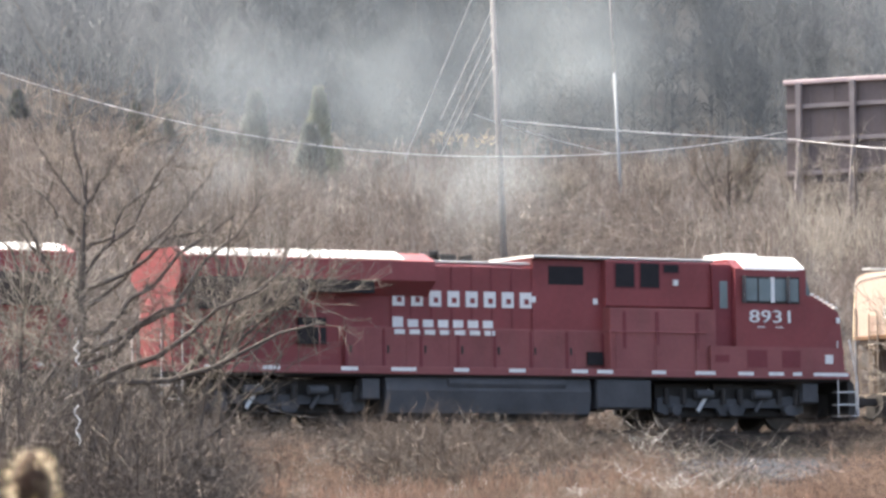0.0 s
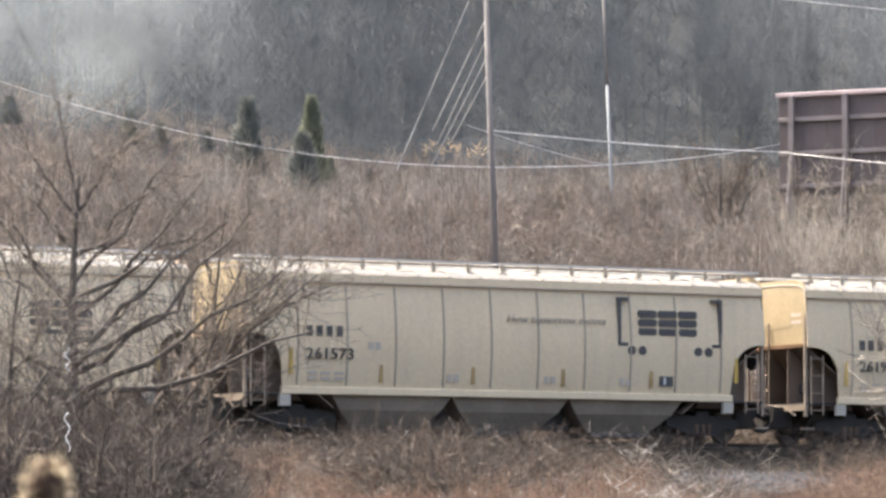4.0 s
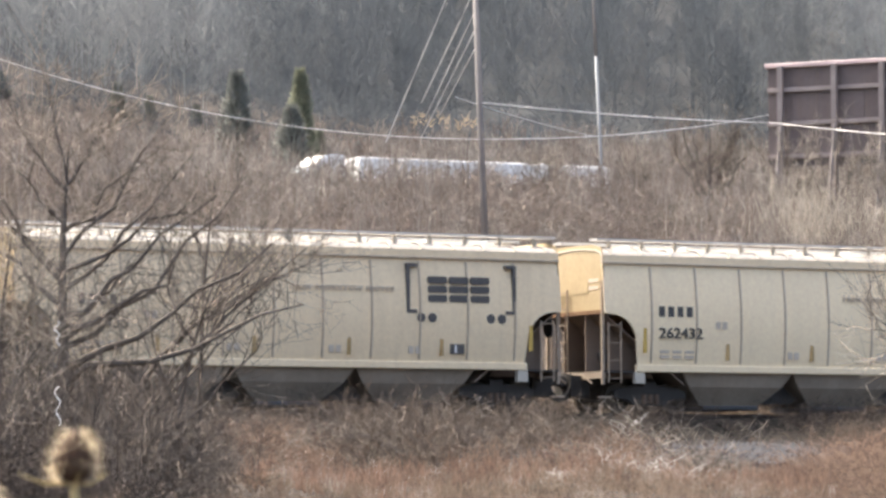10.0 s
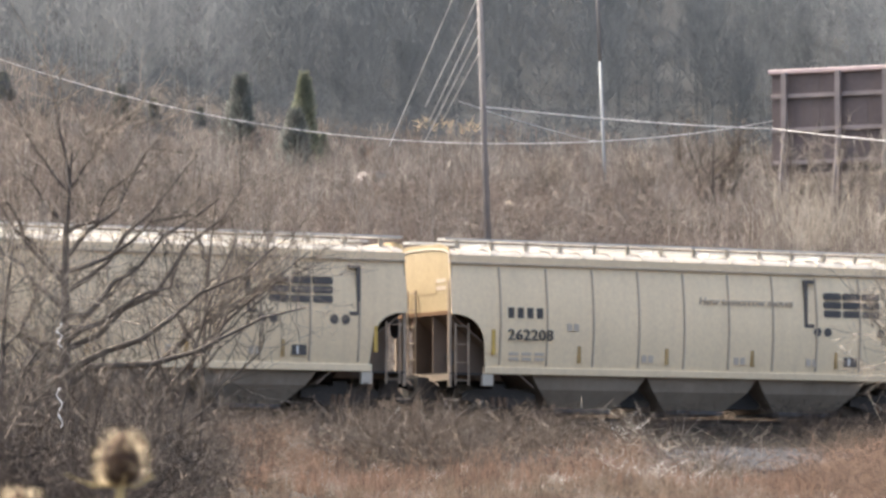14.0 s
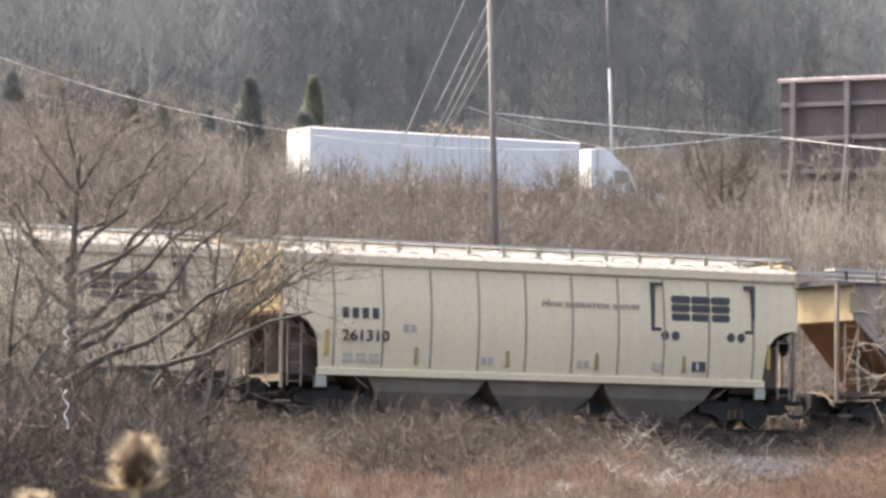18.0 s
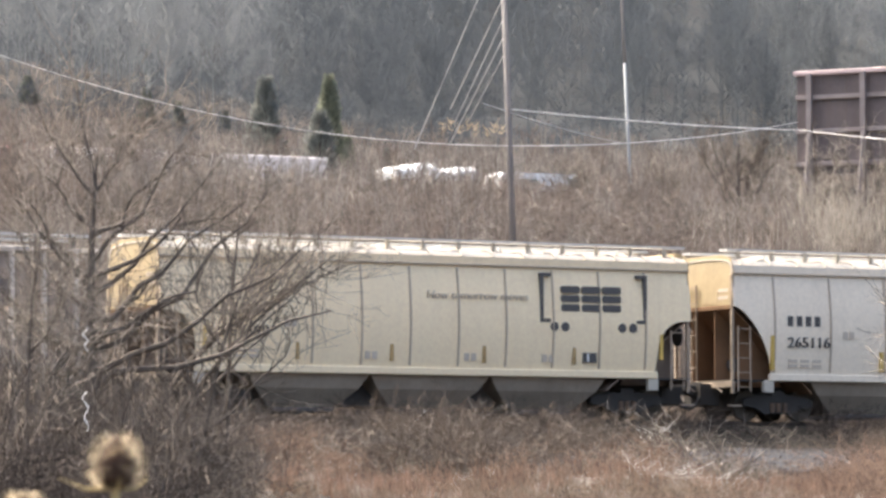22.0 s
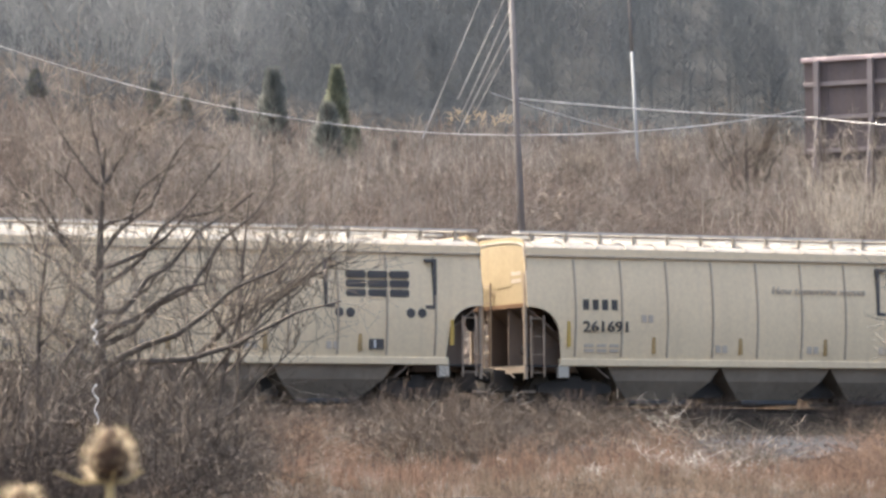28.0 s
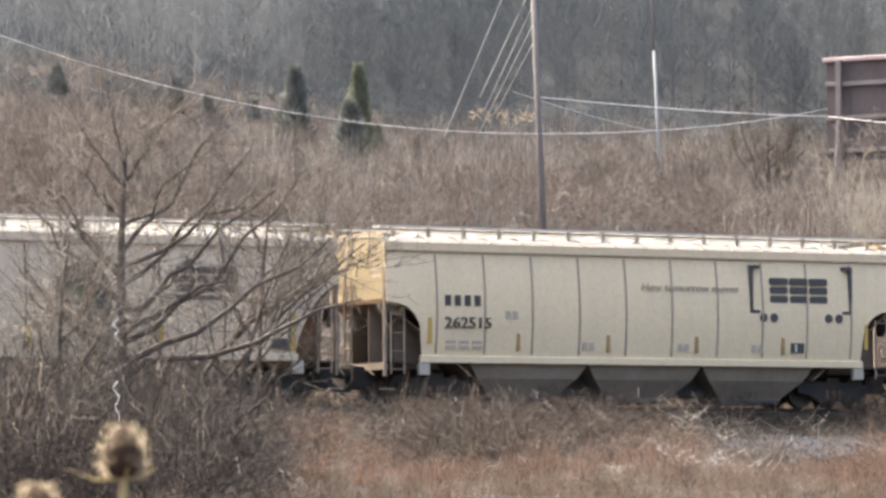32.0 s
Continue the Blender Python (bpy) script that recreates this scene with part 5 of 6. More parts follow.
    clumps("bleached_stalks", ((1075, 55, 98, 101, 13, 0.6, 1.1), (1200, 24, 98, 101, 8, 0.6, 1.0), (1010, 40, 99, 103, 4, 0.5, 0.9), (1390, 60, 99, 104, 5, 0.5, 0.9), (760, 90, 98, 103, 5, 0.5, 0.8), (1250, 240, 90, 99, 12, 0.25, 0.5), (800, 240, 90, 99, 14, 0.25, 0.5), (560, 60, 98, 103, 4, 0.5, 0.9), (880, 200, 117.5, 119, 6, 0.7, 1.2)), mat_of_weeds, BLEACHED, "bleached dead stalks in the weeds", "weeds", 38, 0.0155)
    clumps("bleached_tips", tuple((60 + 180 * k, 100, 88, 104, 9, 0.2, 0.5) for k in range(9)), grass[:2], BLEACHED, "scattered bleached grass tips", "grass", 62, 0.006)
    # pale straw whose colour supplies the bright highlights in the weeds
    clumps("bright_straw", ((1070, 110, 88, 96, 90, 0.3, 0.75), (1330, 90, 88, 96, 50, 0.3, 0.6), (820, 90, 88, 95, 40, 0.25, 0.5)), mat_of_weeds, CANE, "straw coloured pale as sunlit below the track", "grass", 28, 0.013)
    clumps("pale_canes", ((1395, 70, 196, 212, 34, 2.6, 4.4), (1500, 100, 196, 212, 36, 2.4, 4.2), (1250, 120, 190, 205, 10, 1.6, 3.0), (30, 120, 240, 275, 120, 2.0, 3.4), (215, 120, 240, 275, 90, 1.6, 2.8)), upright + grass, CANE, "pale tall canes in the brush", "canes", 29, 0.018)


make_brush()


def woods():
    rng = np.random.default_rng(31)
    kinds = []
    for _ in range(8):
        A, B, R = [], [], []
        top = np.array([rng.normal() * 0.04, rng.normal() * 0.04, 1.0])
        A.append(np.zeros(3)), B.append(top * 0.55), R.append(0.42)
        A.append(top * 0.55), B.append(top), R.append(0.3)
        for _ in range(64):
            f = rng.uniform(0.22, 0.97)
            s = top * f
            az = rng.uniform(0, 2 * math.pi)
            ln = (0.2 + 0.8 * math.sin(math.pi * f ** 0.8)) * 0.24 * rng.uniform(0.5, 1.2)
            e = s + np.array([math.cos(az) * ln * 0.75, math.sin(az) * ln * 0.75, ln * rng.uniform(0.5, 1.3)])
            A.append(s), B.append(e), R.append(0.24)
            for _ in range(3):
                g = rng.uniform(0.3, 0.95)
                s2 = s * (1 - g) + e * g
                A.append(s2), B.append(s2 + (rng.normal(size=3) * 0.045 + np.array([0, 0, 0.055]))), R.append(0.2)
        kinds.append((np.array(A), np.array(B), np.array(R)))
    p, u, q = field(rng, 13000, -130, 420, 135, 560)
    px = 784 + p[:, 0] / p[:, 1] * 8100
    rise = 970 - (p[:, 2] - 1.7) / p[:, 1] * 8100
    ok = (px > -250) & (px < 1720) & (rise + rng.normal(size=len(p)) * 14 < np.interp(px, [0, 600, 1568], [225, 262, 275])) & (rise > -330)
    p = p[ok]
    size = rng.uniform(7, 15, len(p))
    low = [tangle_stems(rng, 10, 4) for _ in range(4)]
    p2, u, q = field(rng, 13500, -130, 420, 135, 520)
    px = 784 + p2[:, 0] / p2[:, 1] * 8100
    rise = 970 - (p2[:, 2] - 1.7) / p2[:, 1] * 8100
    ok = (px > -250) & (px < 1720) & (rise < np.interp(px, [0, 600, 1568], [262, 288, 300])) & (rise > -150)
    scatter("hillside_scrub", p2[ok], rng.uniform(1.8, 5.5, ok.sum()), low, HAZY_DARK_WOODS, "grey leafless understorey on the hillside", "scrub", 33, 0.02)
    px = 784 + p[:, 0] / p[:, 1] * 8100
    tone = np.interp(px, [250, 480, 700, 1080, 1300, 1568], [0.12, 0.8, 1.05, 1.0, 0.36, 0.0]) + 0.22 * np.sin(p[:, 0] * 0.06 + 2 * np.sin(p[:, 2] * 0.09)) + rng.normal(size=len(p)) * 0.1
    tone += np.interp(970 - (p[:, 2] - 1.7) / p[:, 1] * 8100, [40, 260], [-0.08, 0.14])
    # three tree tones, each with the distance haze mixed into its colour
    for lo_, hi_, m_, name_, word in ((-9, 0.36, HAZY_WOODS, "hillside_woods", "pale"), (0.36, 0.7, HAZY_MID_WOODS, "grey_woods", "grey"), (0.7, 9, HAZY_DARK_WOODS, "dark_woods", "dark haze-blue")):
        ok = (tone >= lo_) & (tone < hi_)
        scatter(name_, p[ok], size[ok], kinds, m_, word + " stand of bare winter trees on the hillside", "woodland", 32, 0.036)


woods()


def outer_growth():
    """Thinner growth on both sides, so that the bank and the hill go on."""
    rng = np.random.default_rng(91)
    low = [shrub_stems(rng, 1.0, 0.45, 6, 4) for _ in range(3)]
    p, u, q = field(rng, 2600, -160, 170, 10, 97)
    ok = ~in_view(p)
    scatter("outer_brush", p[ok], rng.uniform(1.2, 2.8, ok.sum()), low, BRUSH, "tan winter brush further along the bank", "brush", 92, 0.03)
    p, u, q = field(rng, 1500, -170, 170, 130, 480)
    ok = ~in_view(p, 200)
    scatter("outer_scrub", p[ok], rng.uniform(3.0, 9.0, ok.sum()), low, HAZY_WOODS, "bare scrub further along the hillside", "scrub", 93, 0.04)


outer_growth()


def cedar(x, y_base, d, h, w, material, label, seed):
    rng = np.random.default_rng(seed)
    base = seen(x, y_base, d)
    base.z = float(ground_z(base.x, base.y)) - 0.1
    t = tagged(new("cedar_tree"), label, "tree", group="cedars above the road")
    t.location = base
    part("trunk", Shape().rod((0, 0, 0), (0, 0, h * 0.9), 0.1, 0.02), BARK, t)
    n = 1700
    f = rng.random(n) ** 0.8
    az = rng.uniform(0, 2 * math.pi, n)
    lump = 1 + 0.25 * np.sin(az * 3 + f * 9) + 0.12 * rng.normal(size=n)
    r = w / 2 * lump * np.where(f < 0.12, 0.8 + f * 1.7, (1 - np.maximum(f - 0.12, 0) / 0.88) ** 0.75) * rng.uniform(0.55, 1.0, n)
    a = np.stack([np.cos(az) * r * 0.8, np.sin(az) * r * 0.8, f * h], -1)
    b = a + np.stack([np.cos(az) * 0.3, np.sin(az) * 0.3, rng.uniform(0.05, 0.45, n)], -1) * (0.5 + w / 4)
    v, fc = spikes(a, b, np.full(n, 0.06), rng, 0.2)
    cr = triangles("crown", v, material, fc)
    cr.parent = t
    return t


for spec in ((377, 285, 310, 6.6, 3.4, CEDAR, "dark columnar cedar in the winter brush", 1), (490, 290, 312, 7.0, 2.8, CEDAR_PALE, "tall pale-tipped cedar beside a darker one", 2),
             (474, 290, 306, 4.9, 3.3, CEDAR, "dark low cedar beside a taller one", 3), (524, 285, 318, 2.6, 1.0, CEDAR_PALE, "small slim sage-green cedar", 4),
             (593, 275, 320, 1.7, 0.7, CEDAR, "very small dark cedar", 5), (222, 250, 330, 1.6, 0.8, CEDAR_FAINT, "small sage-green cedar in the brush", 6),
             (165, 235, 330, 2.3, 1.2, CEDAR_FAINT, "small sage-green cedar in the brush", 7), (305, 255, 335, 1.2, 0.7, CEDAR_FAINT, "small sage-green cedar in the brush", 8),
             (-45, 200, 330, 1.8, 1.6, CEDAR_FAINT, "broad sage-green cedar in the brush", 9)):
    cedar(*spec)


def branch_tree(name, base, h, limbs, seed, label, material=BARK, r0=0.12, lean=(0, 0), twigs=260, group="", bend=1.0, spray=None, fine=0.0125):
    """A bare tree: a bent trunk, limbs given as (height share, bearing, reach, rise), and many twigs."""
    rng = np.random.default_rng(seed)
    t = tagged(new(name), label, "tree", group=group)
    t.location = base
    pts = [Vector((lean[0] * f ** bend + 0.05 * math.sin(f * 7) * f, lean[1] * f, h * f)) for f in np.linspace(0, 1, 9)]
    part("trunk", Shape().path(pts, [r0 * (1 - f) ** 0.8 + 0.012 for f in np.linspace(0, 1, 9)], 8), material, t)
    runs = [(np.array(p), np.array(q_)) for p, q_ in zip(pts[4:], pts[5:])]
    for f, az, reach, rise in limbs:
        i = f * 8
        k = min(7, int(i))
        s = pts[k].lerp(pts[k + 1], i - k)
        out = Vector((math.cos(radians(az)), math.sin(radians(az)), 0))
        lp = []
        for g in np.linspace(0, 1, 7):
            p = s + out * reach * g + Vector((0, 0, rise * g ** 1.25)) + Vector((rng.normal(), rng.normal(), rng.normal())) * 0.05 * (g > 0) * reach ** 0.5
            lp.append(p)
        rl = r0 * (1 - 0.75 * f) * 0.54 + 0.004
        part("limb", Shape().path(lp, [rl * (1 - 0.85 * g) + 0.007 for g in np.linspace(0, 1, 7)], 6), material, t)
        runs += [(np.array(p), np.array(q_)) for p, q_ in zip(lp[1:], lp[2:])]
    A, B, R = [], [], []
    # branches bend upwards and fork three times
    def grow(a, d, ln, r, level):
        p = a
        k = 3 if level < 2 else 2
        pts_ = [p]
        for i in range(k):
            d = d + rng.normal(size=3) * 0.12 + np.array([0, 0, 0.11])
            d /= np.linalg.norm(d)
            q_ = p + d * ln / k
            A.append(p), B.append(q_), R.append(r * (1 - 0.25 * i))
            p = q_
            pts_.append(p)
        if level < 3:
            for _ in range(rng.integers(2, 5)):
                j = rng.integers(0, k)
                g = rng.random()
                s_ = pts_[j] * (1 - g) + pts_[j + 1] * g
                d2 = d + rng.normal(size=3) * 0.62
                d2 /= np.linalg.norm(d2)
                grow(s_, d2, ln * rng.uniform(0.35, 0.7), max(fine * 0.36, r * 0.6), level + 1)

    for _ in range(twigs):
        a, b = runs[rng.integers(len(runs))]
        d = (b - a) / (np.linalg.norm(b - a) + 1e-6) * 0.7 + rng.normal(size=3) * 0.8 + np.array([0, 0, 0.05])
        grow(a + (b - a) * rng.random(), d / np.linalg.norm(d), rng.uniform(0.5, 1.6), fine, 1)
    v, fc = spikes(np.array(A), np.array(B), np.array(R), rng, 0.5)
    tw = tagged(triangles("twig_spray", v, spray or TWIG, fc), kind="stuff")
    tw.parent = t
    return t


def make_trees():
    # the leafless tree in front of the train
    b = seen(62, 960, 75)
    b.z = float(ground_z(b.x, b.y)) - 0.05
    branch_tree("bare_tree", b, 5.9, ((0.42, 175, 1.5, 1.0), (0.50, 5, 1.2, 1.0), (0.53, 355, 2.5, 2.0), (0.55, 170, 1.5, 1.7), (0.60, 15, 2.2, 2.3), (0.62, 190, 1.2, 1.6),
                                      (0.65, 180, 1.3, 1.25), (0.655, 0, 2.2, 1.25), (0.69, 8, 1.6, 2.0), (0.76, 5, 1.2, 1.2), (0.79, 178, 0.8, 0.9), (0.88, 170, 0.8, 1.15), (0.91, 188, 0.3, 1.75),
                                      (0.89, 8, 0.8, 1.25), (0.46, 345, 2.0, 1.2), (0.33, 8, 4.0, 1.5), (0.38, 4, 3.5, 2.1), (0.44, 0, 3.0, 2.7), (0.36, 178, 1.6, 1.7)),
                5, "leafless grey tree with spreading limbs", r0=0.135, lean=(0.12, 0), twigs=235, spray=SPRAY)
    for px, h, lean, seed, limbs in (
            (150, 4.5, 3.3, 6, ((0.3, 170, 0.8, 1.6), (0.36, 20, 1.4, 1.6), (0.45, 40, 0.5, 1.4), (0.5, 170, 0.5, 1.5), (0.55, 20, 0.8, 1.3), (0.62, 90, 0.4, 1.3), (0.66, 5, 1.2, 1.0), (0.72, 350, 0.9, 1.1), (0.8, 20, 0.9, 0.7))),
            (250, 4.8, 1.1, 7, ((0.35, 15, 1.6, 1.6), (0.42, 165, 0.8, 1.5), (0.5, 20, 1.2, 1.3), (0.6, 10, 1.0, 1.4), (0.64, 190, 0.6, 1.0), (0.72, 20, 0.5, 1.0)))):
        b = seen(px, 960, 77)
        b.z = float(ground_z(b.x, b.y)) - 0.05
        branch_tree("bare_tree", b, h, limbs, seed, "leafless sapling arching away from a larger tree", r0=0.045, lean=(lean, 0), twigs=48, bend=1.7, spray=SPRAY)
    # a long limb that rises and then leans far over, and a straight thin stem beside it
    for px, h, lean, bend, r0, seed, limbs, label in (
            (165, 4.3, 3.2, 3.2, 0.085, 61, ((0.6, 20, 0.9, 1.3), (0.68, 40, 0.9, 1.2), (0.74, 10, 1.3, 0.9), (0.8, 340, 1.0, 1.0), (0.85, 15, 0.9, 0.6), (0.92, 10, 0.8, 0.4), (0.72, 170, 0.3, 1.2)), "leafless tree arching far over to one side"),
            (298, 5.8, 0.35, 1.2, 0.045, 62, ((0.72, 20, 1.1, 0.9), (0.78, 165, 0.4, 1.0), (0.6, 10, 0.8, 1.0), (0.85, 30, 0.4, 0.7)), "straight thin leafless sapling")):
        b = seen(px, 960, 78)
        b.z = float(ground_z(b.x, b.y)) - 0.05
        branch_tree("bare_tree", b, h, limbs, seed, label, r0=r0, lean=(lean, 0), twigs=46, bend=bend, spray=SPRAY)
    b = seen(-60, 960, 73)
    b.z = float(ground_z(b.x, b.y)) - 0.05
    branch_tree("bare_tree", b, 4.6, ((0.3, 15, 0.8, 1.2), (0.4, 10, 0.9, 1.6), (0.5, 160, 0.6, 1.0), (0.6, 20, 0.7, 1.2)),
                8, "slim leafless sapling in the thicket", r0=0.05, lean=(0.3, 0), twigs=120)
    b = seen(1690, 960, 78)
    b.z = float(ground_z(b.x, b.y)) - 0.05
    branch_tree("bare_tree", b, 4.9, ((0.45, 175, 1.6, 1.1), (0.55, 180, 1.7, 0.9), (0.6, 165, 1.5, 0.7), (0.68, 185, 1.3, 0.9), (0.78, 175, 0.8, 0.8)),
                9, "leafless sapling with low reaching branches", r0=0.06, lean=(-0.15, 0), twigs=110)
    # scrub under the trees
    rng = np.random.default_rng(44)
    kinds = [tangle_stems(rng, 11, 9) for _ in range(6)] + [shrub_stems(rng, 1.0, 0.5, 9, 9) for _ in range(3)]
    n = 350
    px, d = rng.uniform(-160, 330, n), rng.uniform(70, 92, n)
    d += np.clip(px - 200, 0, 300) * 0.03
    x = (px - 784) / 8100 * d
    p = np.stack([x, d, ground_z(x, d)], -1)
    size = np.interp(px, [-160, 150, 260, 330], [3.0, 2.8, 1.9, 1.0]) * rng.uniform(0.6, 1.05, n)
    scatter("thicket", p, size, kinds, THICKET, "dense grey-brown leafless thicket", "thicket", 45, 0.0085)
    n = 70
    px, d = rng.uniform(-200, 180, n), rng.uniform(64, 69, n)
    x = (px - 784) / 8100 * d
    scatter("low_scrub", np.stack([x, d, ground_z(x, d)], -1), rng.uniform(0.8, 1.7, n), kinds[:6], DARK_WEED, "dark low scrub under the bare trees", "scrub", 46, 0.009)
    # dark shrub on the bank behind the train
    b = seen(1215, 412, 235)
    b.z = float(ground_z(b.x, b.y)) - 0.05
    branch_tree("bare_shrub", b, 4.6, ((0.12, 5, 2.3, 3.6), (0.15, 175, 2.1, 3.7), (0.25, 30, 1.9, 3.6), (0.2, 200, 1.6, 4.0), (0.3, 0, 1.4, 3.6), (0.38, 170, 1.1, 3.2), (0.5, 350, 1.5, 1.9)),
                12, "dark leafless shrub on the railway bank", r0=0.12, lean=(0.1, 0), twigs=190, spray=THICKET, fine=0.019)
    for px, py, d, h, seed in ((1352, 420, 218, 5.0, 13), (1440, 425, 216, 5.6, 14), (1545, 420, 214, 5.2, 15), (1080, 405, 238, 3.0, 17), (930, 420, 232, 2.8, 18)):
        b = seen(px, py, d)
        b.z = float(ground_z(b.x, b.y)) - 0.05
        branch_tree("bare_shrub", b, h, ((0.1, 5, h * 0.32, h * 0.75), (0.15, 175, h * 0.3, h * 0.8), (0.2, 40, h * 0.25, h * 0.7), (0.3, 190, h * 0.2, h * 0.65), (0.4, 350, h * 0.22, h * 0.5)),
                    seed, "grey leafless shrub on the railway bank", r0=0.07, lean=(0.1, 0), twigs=110, fine=0.02)
    # golden reed plumes
    for k, (px, py) in enumerate(((693, 232), (708, 228), (722, 232), (737, 226), (750, 235), (772, 238), (786, 232), (797, 236))):
        top = seen(px, py, 190)
        g = float(ground_z(top.x, top.y))
        reed = tagged(new("reed"), "tall dry reed with a golden plume", "reed", group="golden reeds on the bank")
        reed.location = (top.x, top.y, g)
        hh = top.z - g
        part("stem", Shape().path([(0, 0, 0), (0.05, 0, hh * 0.6), (0.0, 0, hh)], [0.014, 0.012, 0.008], 5), BARK, reed)
        r2 = np.random.default_rng(60 + k)
        m = 9
        a = np.stack([r2.normal(size=m) * 0.03, r2.normal(size=m) * 0.03, hh + r2.uniform(-0.3, 0.12, m)], -1)
        bb = a + np.stack([r2.choice((-1, 1), m) * r2.uniform(0.04, 0.26, m), r2.normal(size=m) * 0.1, r2.uniform(0.05, 0.34, m)], -1)
        v, fc = spikes(a, bb, np.full(m, 0.018), r2, 0.3)
        pl = triangles("plume", v, GOLDEN, fc)
        pl.parent = reed


def pale_strips():
    """Two curled pale strips of bark that hang in front of the tree."""
    for x, y0, y1 in ((57, 700, 770), (56, 585, 628)):
        a, b = seen(x, y0, 69.6), seen(x + 4, y1, 69.6)
        pts = [a.lerp(b, f) + Vector((0.05 * math.sin(f * 13 + y0) * (1 - 0.5 * f), 0, 0)) for f in np.linspace(0, 1, 12)]
        ob = part("bark_strip", Shape().path(pts, [0.008 if i % 4 else 0.017 for i in range(12)], 5), WHITE)
        tagged(ob, "pale curled strip of bark hanging on the tree", "bark strip", group="bark strips")


pale_strips()
GOLDEN = mat("golden reed plume", (0.68, 0.56, 0.40), 0.9, var=0.3, island=0.4, trans=0.35)
make_trees()


# ---- poles, wires, billboard ----
def utility_pole(x_top, x_base, d, r, top_y, label, bands):
    top, base = seen(x_top, top_y, d), seen(x_base, 300, d)
    base.z = float(ground_z(base.x, base.y)) - 0.2
    p = tagged(new("utility_pole"), label, "utility pole", group="poles by the road")
    p.location = base
    v = top - base
    cuts = [0.0] + [b[0] for b in bands]
    for (f1, m, nm), f0 in zip(bands, cuts):
        part(nm, Shape().path([v * f0, v * (f0 * 0.5 + f1 * 0.5), v * f1], [r * (1.08 - 0.3 * f) for f in (f0, (f0 + f1) / 2, f1)], 10), m, p, smooth=True)
    return p, base, v


pole_a, base_a, rise_a = utility_pole(800, 821, 172, 0.135, -60, "weathered grey-brown timber utility pole", ((1.0, POLE, "shaft"),))
part("crossarm", Shape().box(-1.1, 1.1, -0.06, 0.06, rise_a.length - 0.6, rise_a.length - 0.45, 0.01), POLE, pole_a)
pole_b, base_b, rise_b = utility_pole(1009, 1028, 255, 0.1, -60, "slim utility pole with a pale lower casing", ((0.625, POLE_PALE, "casing"), (1.0, POLE, "shaft")))


def cable(name, pts, d0, d1, r, label, sag=0.0, n=14):
    """A hung cable from one bearing to another, with a sag in metres."""
    a, b = seen(*pts[0], d0), seen(*pts[1], d1)
    line = [a.lerp(b, f) - Vector((0, 0, sag * 4 * f * (1 - f))) for f in np.linspace(0, 1, n)]
    ob = part(name, Shape().path(line, [r] * n, 5), CABLE)
    return tagged(ob, label, "cable", group="cables over the bank")


cable("telephone_cable", ((-150, 80), (830, 266)), 168, 172, 0.019, "pale sagging telephone cable", sag=0.95, n=24)
cable("telephone_cable", ((830, 266), (1322, 226)), 172, 222, 0.02, "pale telephone cable to the billboard", sag=0.3, n=16)
cable("telephone_cable", ((815, 201), (1322, 240)), 172, 220, 0.03, "pale telephone cable to the billboard", sag=0.12)
cable("telephone_cable", ((1322, 240), (1750, 278)), 220, 205, 0.026, "pale telephone cable past the billboard", sag=0.1)
cable("telephone_cable", ((1090, -64), (1720, 6)), 200, 215, 0.03, "pale cable high over the bank", sag=0.1)
cable("service_wire", ((765, 190), (1010, 262)), 172, 210, 0.018, "thin dark service wire", sag=0.1)
for (x0, y0), (x1, y1), r in (((770, -30), (642, 270), 0.034), ((802, -2), (706, 200), 0.036), ((805, 30), (712, 228), 0.03), ((806, 62), (705, 262), 0.034), ((808, 92), (738, 222), 0.03)):
    cable("guy_wire", ((x0, y0), (x1, y1)), 172, 176, r * 0.75, "steel guy wire of the utility pole", n=3)


def billboard():
    bb = tagged(new("billboard"), "back of a weathered brown roadside billboard", "billboard")
    a = seen(1320, 138, 222)
    bb.location = a
    bb.rotation_euler = (0, 0, radians(-26))
    w, h = 15.0, 5.0
    n = 12
    for i in range(n):
        x = w * i / n
        part("panel", Shape().box(x + 0.01, x + w / n - 0.01, 0.1, 0.16, -h, -0.1), BOARD, bb)
    part("cap", Shape().box(-0.1, w, -0.1, 0.3, -0.16, 0.06, 0.03), BOARD_TRIM, bb, "pale pinkish cap strip")
    for z in (-1.25, -2.9, -4.5):
        part("stringer", Shape().box(0.0, w, -0.06, 0.08, z - 0.11, z + 0.11, 0.02), BOARD_POST, bb)
    g = float(ground_z(a.x + 4, a.y))
    for x in (0.75, 3.55, 6.0, 8.6, 11.2, 13.8):
        part("post", Shape().box(x - 0.13, x + 0.13, -0.3, -0.06, g - a.z - 1.5, -0.1, 0.02), BOARD_POST, bb)
        part("raker", Shape().rod((x, -0.2, -2.9), (x, -1.6, g - a.z - 1.0), 0.09), BOARD_POST, bb)
    return bb


billboard()


# ---- road vehicles; x forwards, y to their left, z from the road ----
def wheels(par, xs, r=0.5, half=1.15):
    for x in xs:
        for y in (-half, half):
            w = part("wheel", Shape().lathe([(y - 0.16, r * 0.8), (y - 0.14, r), (y + 0.14, r), (y + 0.16, r * 0.8)], "y", (x, 0, r), 18), TYRE, par)
            part("rim", Shape().lathe([(y - 0.17, r * 0.55), (y + 0.17, r * 0.55)], "y", (x, 0, r), 14), GALV, w)


